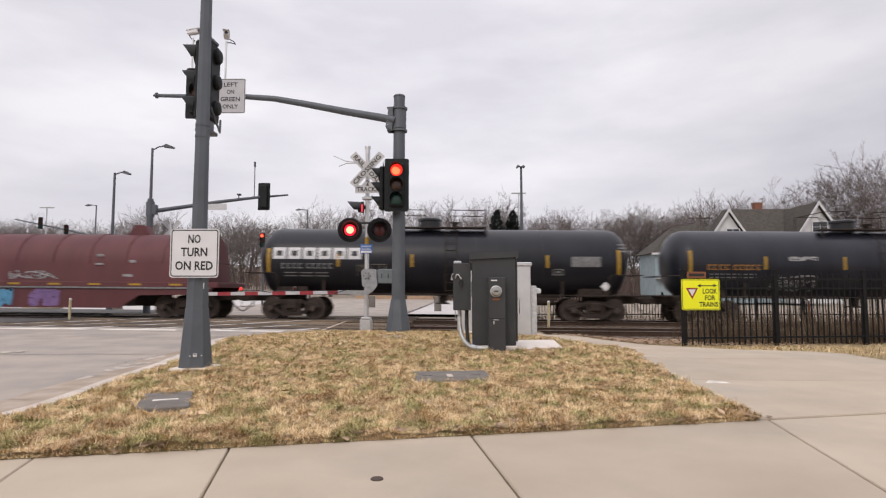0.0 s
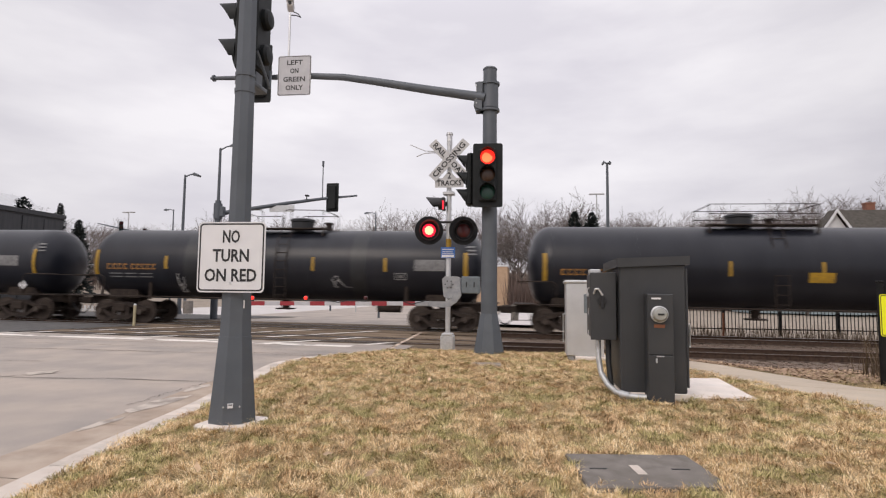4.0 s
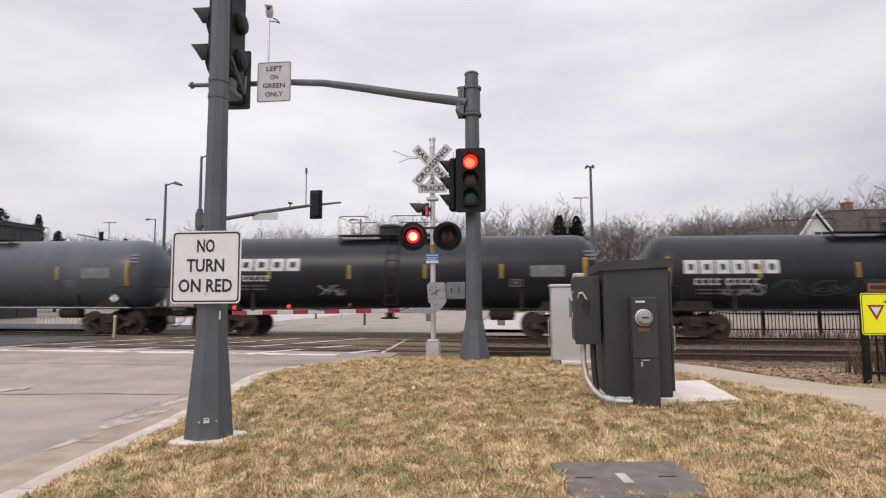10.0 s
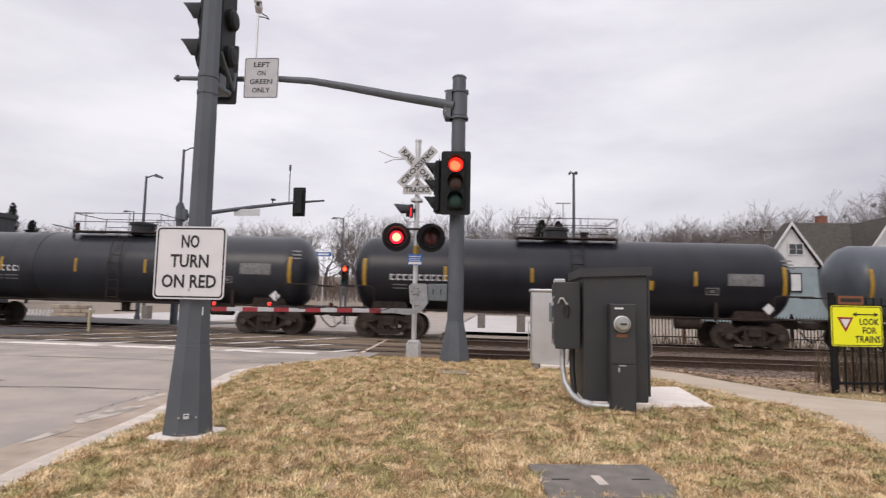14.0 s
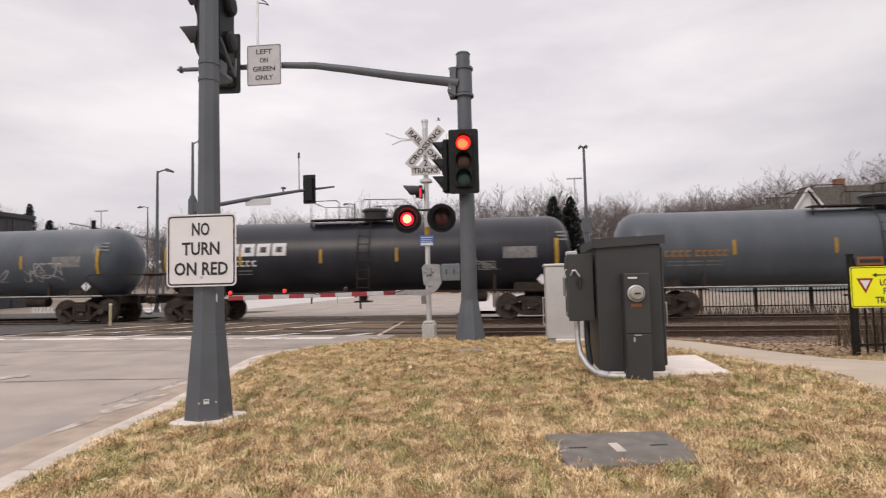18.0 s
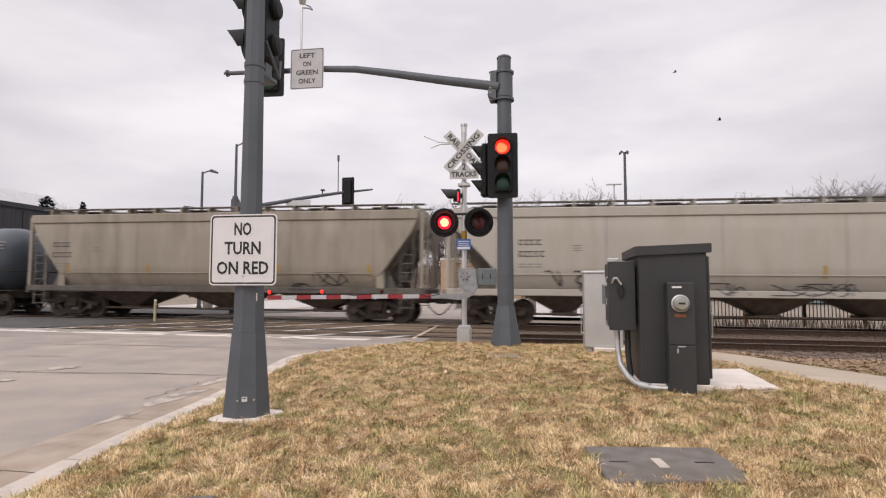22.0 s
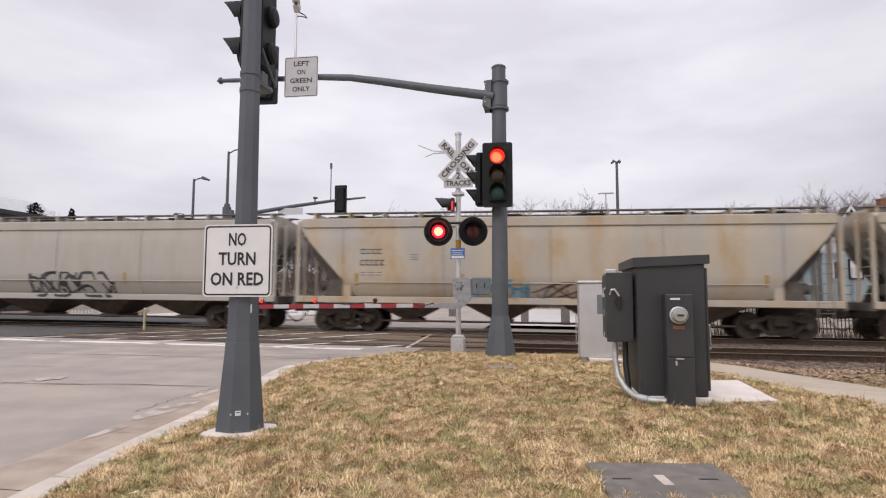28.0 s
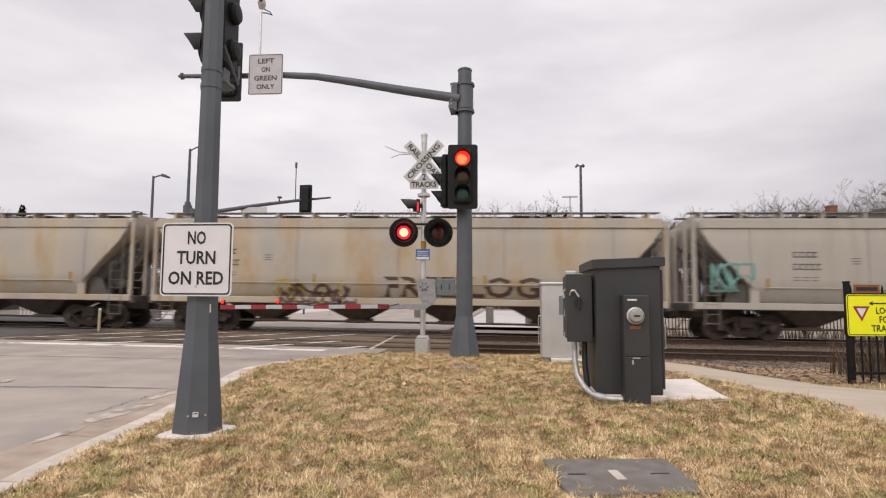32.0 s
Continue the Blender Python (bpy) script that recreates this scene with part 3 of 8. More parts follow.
BOLSTER = Mesh().box(-0.22, -1.15, 0.45, 0.22, 1.15, 0.78, 0.03).data("bolster", M_UNDER)


def truck(car, x):
    t = part("truck", BOLSTER, None, car, at=pose(x, 0, 0))
    for s in (-1, 1):
        part("side_frame", SIDE_FRAME, None, t, at=pose(0, s * 0.99, 0))
        tagged(part("spring_nest", SPRINGS, None, t, at=pose(0, s * 0.99, 0)), kind="stuff")
        part("axle", AXLE, None, t, at=pose(s * 0.889, 0, 0.457))
        for q in (-1, 1):
            part("wheel", WHEEL, None, t, at=pose(s * 0.889, q * 0.76, 0.457, 0, 0, 0 if q < 0 else 180))
            part("bearing_cap", BEARING, None, t, at=pose(s * 0.889, q * 1.05, 0.46, 0, 0, 0 if q < 0 else 180))


def coupler(car, x, s):
    """Draft sill, coupler, hose and cut lever at one end; s: which way it faces."""
    part("draft_sill", Mesh().box(x - s * 2.6, -0.24, 0.74, x - s * 0.42, 0.24, 1.06, 0.03), M_UNDER, car)
    part("coupler", Mesh().box(x - s * 0.45, -0.09, 0.77, x - s * 0.16, 0.09, 0.98, 0.03).box(x - s * 0.2, -0.17, 0.72, x + s * 0.03, 0.17, 1.02, 0.05), M_UNDER, car)
    part("air_hose", Mesh().tube([(x - s * 0.5, -0.3, 0.78), (x - s * 0.35, -0.32, 0.55), (x - s * 0.12, -0.3, 0.34), (x, -0.28, 0.30)], 0.025), M_BLACK, car)


def tank_car(length, mat, label, mark, style, rnd):
    car = thing("tank_car", label, "tank car", group="cars of the freight train")
    h = length / 2 - 0.82
    radius = style.get("radius", 1.44)
    axis_z = TANK_FLOOR + radius

    def tank_side(x, z):
        return -math.sqrt(max(0.0, (radius + 0.006) ** 2 - (z - axis_z) ** 2))

    prof = [(radius * q, -h + dx) for q, dx in ((0.014, 0.0), (0.32, 0.03), (0.60, 0.13), (0.81, 0.29), (0.94, 0.5), (0.993, 0.72), (1.0, 0.9))]
    tank = part("tank", Mesh().lathe(prof + [(r, -x) for r, x in reversed(prof)], 72, (0, 0, axis_z), "x"), mat, car)
    for x in [-h + 0.92 + (2 * h - 1.84) * k / 5 for k in range(6)]:
        part("weld_seam", Mesh().lathe([(radius - 0.004, x - 0.012), (radius + 0.004, x - 0.008), (radius + 0.004, x + 0.008), (radius - 0.004, x + 0.012)], 72, (0, 0, axis_z), "x"), mat, tank)
    for x in (-h * 0.42, h * 0.42) if style.get("bands") else ():
        part("jacket_band", Mesh().lathe([(radius, x - 0.3), (radius + 0.012, x - 0.3), (radius + 0.012, x + 0.3), (radius, x + 0.3)], 72, (0, 0, axis_z), "x"), M_TANKBAND, tank)
    tx = length / 2 - 2.35
    for s in (-1, 1):
        truck(car, s * tx)
        coupler(car, s * length / 2, s)
        part("saddle", Mesh().prism([(s * tx - 0.7, 1.02), (s * tx + 0.7, 1.02), (s * tx + 0.55, 1.6), (s * tx - 0.55, 1.6)], -0.95, 0.95), M_UNDER, car)
        e = s * (h + 0.12)
        part("end_platform", Mesh().box(e - 0.38, -1.5, 1.06, e + 0.38, 1.5, 1.11, 0.01), M_UNDER, car)
        part("end_rail", Mesh().tube([(e - s * 1.15, -1.46, 1.1), (e - s * 1.15, -1.47, 1.82), (e - s * 1.0, -1.47, 1.92), (e + s * 0.12, -1.47, 1.92), (e + s * 0.22, -1.4, 1.92), (e + s * 0.22, 1.4, 1.92), (e + s * 0.12, 1.47, 1.92), (e - s * 1.0, 1.47, 1.92), (e - s * 1.15, 1.47, 1.1)], 0.02, 6), M_UNDER, car)
        part("grab_iron", Mesh().tube([(e + s * 0.3, -1.48, 1.1), (e + s * 0.3, -1.48, 0.52), (e - s * 0.2, -1.48, 0.52), (e - s * 0.2, -1.48, 1.1)], 0.016, 6), M_UNDER, car)
        part("jacking_post", Mesh().box(s * (tx - 1.35) - 0.05, -1.2, 0.98, s * (tx - 1.35) + 0.05, -1.1, 1.72, 0.01), M_UNDER, car)
    part("side_rail", Mesh().tube([(-h + 0.4, -1.42, 1.09), (h - 0.4, -1.42, 1.09)], 0.022, 6), M_GALV if style.get("bright_rail") else M_UNDER, car)
    part("side_rail", Mesh().tube([(-h + 0.4, 1.42, 1.09), (h - 0.4, 1.42, 1.09)], 0.022, 6), M_UNDER, car)
    bx = style.get("brake", h * 0.55)
    part("brake_reservoir", Mesh().lathe([(0.05, bx - 0.5), (0.2, bx - 0.45), (0.2, bx + 0.45), (0.05, bx + 0.5)], 16, (0, -0.5, 0.85), "x"), M_UNDER, car)
    part("outlet_valve", Mesh().cyl((0, 0, 1.16), (0, 0, 0.72), 0.2, 0.16, 16).box(-0.3, -0.3, 0.66, 0.3, 0.3, 0.72), M_UNDER, car)
    # platform, dome and rails on top
    top, px = axis_z + radius, style.get("dome", -0.4)
    plat = part("platform", Mesh().box(-1.85, -0.95, top - 0.02, 1.85, -0.45, top + 0.03, 0.008).box(-1.85, 0.45, top - 0.02, 1.85, 0.95, top + 0.03, 0.008).box(-1.85, -0.95, top - 0.30, -1.78, -0.88, top).box(1.78, -0.95, top - 0.30, 1.85, -0.88, top), M_UNDER, car)
    for q in (-0.95, 0.95):
        rail = Mesh()
        zt = top + 0.74
        if style.get("rail") == 1:
            rail.tube([(-1.82, q, top), (-1.82, q, zt), (-0.8, q, zt), (-0.7, q, zt - 0.1), (-0.7, q, top)], 0.02, 6)
            part("guard_rail", rail, M_UNDER, plat)
            rail = Mesh()
            rail.tube([(0.2, q, top), (0.2, q, zt - 0.1), (0.3, q, zt), (1.82, q, zt - 0.02), (1.82, q, top)], 0.02, 6)
        else:
            rail.tube([(-1.82, q, top), (-1.82, q, zt), (1.82, q, zt), (1.82, q, top)], 0.02, 6)
            rail.tube([(-1.82, q, zt - 0.35), (1.82, q, zt - 0.35)], 0.014, 6)
        rail.tube([(0.5, q, top), (0.5, q, zt)], 0.018, 6)
        part("guard_rail", rail, M_UNDER, plat)
    for e in (-1.82, 1.82):
        part("end_bar", Mesh().tube([(e, -0.95, top + 0.72), (e, 0.95, top + 0.72)], 0.018, 6), M_UNDER, plat)
    part("manway", Mesh().lathe([(0.46, top - 0.06), (0.46, top + 0.34), (0.52, top + 0.36), (0.52, top + 0.44), (0.40, top + 0.5), (0.05, top + 0.52)], 24, (px, 0, 0)), M_TANKBAND, car)
    part("relief_valve", Mesh().cyl((px + 1.1, 0.1, top - 0.05), (px + 1.1, 0.1, top + 0.28), 0.16, 0.13, 14).cyl((px + 1.1, 0.1, top + 0.28), (px + 1.1, 0.1, top + 0.34), 0.2, seg=14), M_UNDER, car)
    lad = Mesh()
    lx = style.get("ladder", 0.35)
    for dx in (-0.22, 0.22):
        lad.tube([(lx + dx, -1.45, 1.05), (lx + dx, -1.50, 2.5), (lx + dx, -1.35, 3.3), (lx + dx, -0.95, top)], 0.018, 6)
    for k in range(8):
        z = 1.25 + k * 0.33
        y = -1.50 if z < 2.6 else -1.50 + (z - 2.6) * 0.33
        lad.tube([(lx - 0.22, y, z), (lx + 0.22, y, z)], 0.012, 5)
    part("ladder", lad, M_UNDER, car)
    # markings
    for x, z0, z1, w in [(-h + 0.62, 1.95, 2.95, 0.13), (h - 0.62, 1.95, 2.95, 0.13), (-h * 0.55, 2.2, 2.72, 0.11), (-h * 0.16, 2.2, 2.72, 0.1), (h * 0.2, 2.2, 2.72, 0.1), (h * 0.55, 2.2, 2.72, 0.11)]:
        part("reflective_strip", bars(tank_side, [(x - w / 2, z0, x + w / 2, z1)]), M_YELLOW, tank, "yellow reflective strip")
    ink = {"white": M_LETTER, "orange": M_MARKORANGE, "dim": M_DIMLETTER}[mark]
    nx, nz = -h + style.get("marks", 1.35), 2.28
    if style.get("logo"):
        step = style.get("logo_w", 3.66) / 5.87
        for k in range(6):
            x, z0, z1, b = -h + style.get("logo_x", 1.15) + k * step, style.get("logo_z", 3.0) - 0.48, style.get("logo_z", 3.0), 0.15
            block = bars(tank_side, [(x, z0, x + b, z1), (x + b, z1 - 0.13, x + 0.87 * step, z1), (x + b, z0, x + 0.87 * step, z0 + 0.13), (x + 0.87 * step - b, z0 + 0.13, x + 0.87 * step, z1 - 0.13)])
            part("logo_block", block, M_LETTER, tank, "plain white hollow block of the logo")
        nx, nz = -h + style.get("logo_x", 1.15) + 0.35, style.get("logo_z", 3.0) - 0.76
    tagged(part("car_marking", bars(tank_side, word_bars(nx, nz, 0.95, 0.22, 4, rnd)), ink, tank, "row of short bars"), kind="stuff")
    tagged(part("car_marking", bars(tank_side, word_bars(nx + 1.05, nz, 1.15, 0.22, 5, rnd)), ink, tank, "row of short bars"), kind="stuff")
    tagged(part("data_lines", bars(tank_side, [(nx + 0.1 + 0.65 * j, nz - 0.3 - 0.13 * k, nx + 0.65 + 0.65 * j, nz - 0.26 - 0.13 * k) for k in range(2) for j in range(3)]), M_DIMLETTER, tank), kind="stuff")
    if style.get("panel", True):
        x, z = h - 2.55, 2.25
        part("data_panel", bars(tank_side, [(x, z, x + 1.2, z + 0.42)]), M_DIMLETTER, tank, "faded grey data panel")
        part("test_box", bars(tank_side, [(x - 0.75, z - 0.35, x - 0.3, z - 0.31), (x - 0.75, z - 0.13, x - 0.3, z - 0.09), (x - 0.75, z - 0.35, x - 0.71, z - 0.09), (x - 0.34, z - 0.35, x - 0.3, z - 0.09), (x - 0.62, z - 0.27, x - 0.43, z - 0.17)]), M_DIMLETTER, tank)
    if style.get("tag"):
        part("warning_plate", bars(tank_side, [(style["tag"], 2.02, style["tag"] + 0.8, 2.36)]), M_YELLOW, tank, "yellow warning plate")
    px = h - 1.15
    v = [(px - 0.2, -1.33, 1.46), (px, -1.33, 1.26), (px + 0.2, -1.33, 1.46), (px, -1.33, 1.66)]
    part("placard", Mesh().add(v + [(a, b + 0.012, c) for a, b, c in v], [(0, 1, 2, 3), (7, 6, 5, 4), (0, 4, 5, 1), (1, 5, 6, 2), (2, 6, 7, 3), (3, 7, 4, 0)]), M_WHITE, car, "white diamond placard")
    part("placard_holder", Mesh().box(px - 0.05, -1.32, 1.1, px + 0.05, -1.25, 1.5), M_UNDER, car)
    part("end_letters", bars(lambda x, z: tank_side(x, z) * 0.955, [(h - 0.62 + 0.03 * k, 3.15 - 0.14 * k, h - 0.28 + 0.03 * k, 3.21 - 0.14 * k) for k in range(3)]), M_DIMLETTER, tank)
    for x0, x1, z0, z1, n, w, col in style.get("spray", ()):
        tagged(part("graffiti", scrawl(tank_side, x0, x1, z0, z1, n, w, rnd), M_CHALK if col == "chalk" else SPRAY[col], tank, "sprayed " + ("white" if col == "chalk" else col.replace("_", " ")) + " strokes"), kind="stuff")
    return car


def hopper_car(length, mat, label, style, rnd):
    car = thing("hopper_car", label, "hopper car", group="cars of the freight train")
    h = length / 2 - 0.42
    slope = style.get("slope", 1.9)

    def reach(z):
        return h - 0.22 - slope * min(1.0, max(0.0, (3.75 - z) / 2.05))

    prof = [HOP_PROFILE[0]] + [(1.25 + (3.4 - 1.25) * k / 7, ramp(1.25 + (3.4 - 1.25) * k / 7, *HOP_PROFILE)) for k in range(1, 8)] + HOP_PROFILE[4:]
    nx = 15
    m = Mesh()
    for s in (-1, 1):
        rows = [[(-reach(z) + 2 * reach(z) * i / (nx - 1), s * y, z) for i in range(nx)] for z, y in prof]
        o = [p for r in rows for p in r]
        m.add(o, [(j * nx + i, j * nx + i + 1, (j + 1) * nx + i + 1, (j + 1) * nx + i) for j in range(len(prof) - 1) for i in range(nx - 1)])
    n = len(prof)
    for e in (-1, 1):
        v = [(e * reach(z), s * y, z) for z, y in prof for s in (-1, 1)]
        m.add(v, [(2 * j, 2 * j + 1, 2 * j + 3, 2 * j + 2) for j in range(n - 1)])
    zt, yt = prof[-1]
    m.add([(-reach(zt), -yt, zt), (reach(zt), -yt, zt), (reach(zt), yt, zt), (-reach(zt), yt, zt)], [(0, 1, 2, 3)])
    m.add([(-reach(1.25), -1.47, 1.25), (reach(1.25), -1.47, 1.25), (reach(1.25), 1.47, 1.25), (-reach(1.25), 1.47, 1.25)], [(0, 1, 2, 3)])
    bm_data = m.data("body", mat, 40)
    body = part("body", bm_data, None, car)
    for x in [-h + 1.9 + k * (2 * h - 3.8) / 4 for k in range(5)]:
        part("weld_seam", bars(lambda a, z: hopper_side(a, z) - 0.002, [(x - 0.009, 1.35, x + 0.009, 4.1)]), M_HOPEND, body)
    for s in (-1, 1):
        part("top_chord", Mesh().box(-h + 0.2, s * 1.57 - 0.06, 3.93, h - 0.2, s * 1.57 + 0.06, 4.27, 0.02), mat, car)
        part("side_rib", Mesh().box(-h + slope + 0.5, s * 1.585 - 0.02, 1.85, h - slope - 0.5, s * 1.585 + 0.03, 1.885, 0.008), mat, car)
        part("side_sill", Mesh().box(-h, s * 1.44 - 0.07, 1.10, h, s * 1.44 + 0.07, 1.34, 0.02), mat if style.get("pale_sill", True) else M_HOPEND, car)
    # roof walk on posts, hatches
    part("running_board", Mesh().box(-h + 0.1, -0.95, 4.57, h - 0.1, -0.55, 4.60).box(-h + 0.1, 0.55, 4.57, h - 0.1, 0.95, 4.60), M_WALKWAY, car)
    for k in range(14):
        x = -h + 0.5 + k * (2 * h - 1.0) / 13
        part("board_bracket", Mesh().box(x - 0.03, -0.98, 4.36, x + 0.03, 0.98, 4.575), mat, car)
    part("hatch_trough", Mesh().box(-h + 0.8, -0.35, 4.40, h - 0.8, 0.35, 4.52, 0.03), M_HOPEND, car)
    for k in range(style.get("hatches", 6)):
        x = -h + 1.8 + k * (2 * h - 3.6) / (style.get("hatches", 6) - 1)
        part("hatch", Mesh().box(x - 0.55, -0.42, 4.5, x + 0.55, 0.42, 4.56, 0.02), M_HOPEND, car)
    # outlet bays
    bays = style.get("bays", 4)
    span = 2 * (h - slope - 0.6)
    bw = span / bays
    for k in range(bays):
        c = -span / 2 + bw * (k + 0.5)
        part("hopper_bay", Mesh().add([(c + sx * w, sy * wy, z) for z, w, wy in ((1.25, bw * 0.47, 1.35), (0.50, 0.30, 0.55)) for sx in (-1, 1) for sy in (-1, 1)], [(0, 1, 3, 2), (4, 6, 7, 5), (0, 2, 6, 4), (1, 5, 7, 3), (0, 4, 5, 1), (2, 3, 7, 6)]), M_BAY, car)
        part("outlet_gate", Mesh().box(c - 0.42, -0.65, 0.36, c + 0.42, 0.65, 0.5, 0.02), M_BAY, car)
    part("center_pipe", Mesh().tube([(-span / 2, -0.75, 0.42), (span / 2, -0.75, 0.42)], 0.04, 8), M_BAY, car)
    for s in (-1, 1):
        truck(car, s * (length / 2 - 2.3))
        coupler(car, s * length / 2, s)
        for q in (-0.6, 0.6):
            part("end_web", Mesh().prism([(s * (h - slope - 0.35), 1.3), (s * (h - slope + 0.35), 1.3), (s * (h - 0.3), 3.0), (s * (h - 0.3), 3.55)], q - 0.012, q + 0.012), M_HOPEND, car)
            part("end_post", Mesh().box(s * (h - 0.02) - 0.05, q - 0.05, 1.3, s * (h - 0.02) + 0.05, q + 0.05, 4.15, 0.01), mat, car)
        part("end_sill", Mesh().box(s * h - 0.1, -1.45, 1.02, s * h + 0.1, 1.45, 1.3, 0.02), M_HOPEND, car)
        for q in (-1, 1):
            part("corner_post", Mesh().box(s * (h - 0.06) - 0.06, q * 1.42 - 0.06, 1.2, s * (h - 0.06) + 0.06, q * 1.42 + 0.06, 4.2, 0.01), mat, car)
            part("slope_brace", Mesh().tube([(s * (h - 0.16), q * 1.1, 3.6), (s * (h - slope - 0.05), q * 1.2, 1.75)], 0.06, 6), M_HOPEND, car)
            part("bolster_web", Mesh().prism([(s * (h - slope - 0.5), 1.3), (s * (h - 1.05), 1.3), (s * (h - 1.35), 1.95), (s * (h - slope - 0.2), 2.1)], q * 1.25 - 0.03, q * 1.25 + 0.03), M_HOPEND, car)
            part("shear_plate", Mesh().box(s * (h - slope - 0.15) - 0.16, q * 1.46 - 0.05, 1.3, s * (h - slope - 0.15) + 0.16, q * 1.46 + 0.05, 1.95, 0.02), mat, car)
            lad = Mesh()
            lx = s * (h - 0.62)
            for dx in (-0.24, 0.24):
                lad.tube([(lx + dx, q * 1.5, 0.55), (lx + dx, q * 1.5, 4.2)] if dx * s > 0 else [(lx + dx, q * 1.5, 0.55), (lx + dx, q * 1.5, 2.6)], 0.022, 6)
            for k in range(7):
                lad.tube([(lx - 0.24, q * 1.5, 0.6 + k * 0.33), (lx + 0.24, q * 1.5, 0.6 + k * 0.33)], 0.014, 5)
            part("ladder", lad, M_LADDER, car)
        for k in range(9):
            part("end_rung", Mesh().tube([(s * (h + 0.02), -1.36, 1.6 + k * 0.3), (s * (h + 0.02), -0.95, 1.6 + k * 0.3)], 0.013, 5), mat, car)
        part("brake_cylinder", Mesh().cyl((s * (h - 1.5), -0.55, 1.75), (s * (h - 0.75), -0.55, 1.75), 0.2, seg=16), M_HOPEND, car)
    ink = SPRAY["black"]
    nx_ = -h + style.get("marks", 2.35)
    tagged(part("car_marking", bars(hopper_side, word_bars(nx_, 3.02, 0.85, 0.2, 4, rnd)), ink, body, "row of short black bars"), kind="stuff")
    tagged(part("car_marking", bars(hopper_side, word_bars(nx_, 2.6, 0.95, 0.22, 5, rnd)), ink, body, "row of short black bars"), kind="stuff")
    tagged(part("data_lines", bars(hopper_side, [(nx_ + 0.3 * j, 2.22 - 0.1 * k, nx_ + 0.22 + 0.3 * j, 2.25 - 0.1 * k) for k in range(2) for j in range(3)] + [(nx_ + 1.9, 2.7 + 0.09 * k, nx_ + 2.2, 2.73 + 0.09 * k) for k in range(3)]), M_DIMLETTER, body), kind="stuff")
    for x in (-h + slope + 0.55, -h * 0.33, h * 0.33, h - slope - 0.55):
        part("reflective_strip", bars(hopper_side, [(x - 0.05, 1.75, x + 0.05, 2.2)]), M_YELLOW, body, "faded yellow reflective strip")
    for x0, x1, z0, z1, n, w, col in style.get("spray", ()):
        tagged(part("graffiti", scrawl(lambda x, z: hopper_side(x, z) if z > 1.36 else -1.518, x0, x1, max(1.14, z0 - 0.26), z1 - 0.22, n, w, rnd), SPRAY[col], body, "sprayed " + col + " strokes"), kind="stuff")
    for x0, x1, z0, z1, n, fill_col, rim_col, inner_col in style.get("pieces", ()):
        for mesh, col in zip(piece(lambda x, z: hopper_side(x, z) if z > 1.36 else -1.518, x0, x1, z0, z1, n, rnd), (fill_col, rim_col, inner_col)):
            tagged(part("graffiti", mesh, SPRAY[col], body, "sprayed " + col + " shapes"), kind="stuff")
    if style.get("words"):
        me = lettering(style["words"], 0.70, style["words_w"], 0.0)
        me.materials.append(SPRAY["brown"])
        for v in me.vertices:
            v.co.x += style["words_x"]
            v.co.z += 1.72
            v.co.y = hopper_side(v.co.x, v.co.z) - 0.004
        tagged(part("graffiti", me, None, body, "sprayed dark brown capital letters"), kind="stuff")
    return car


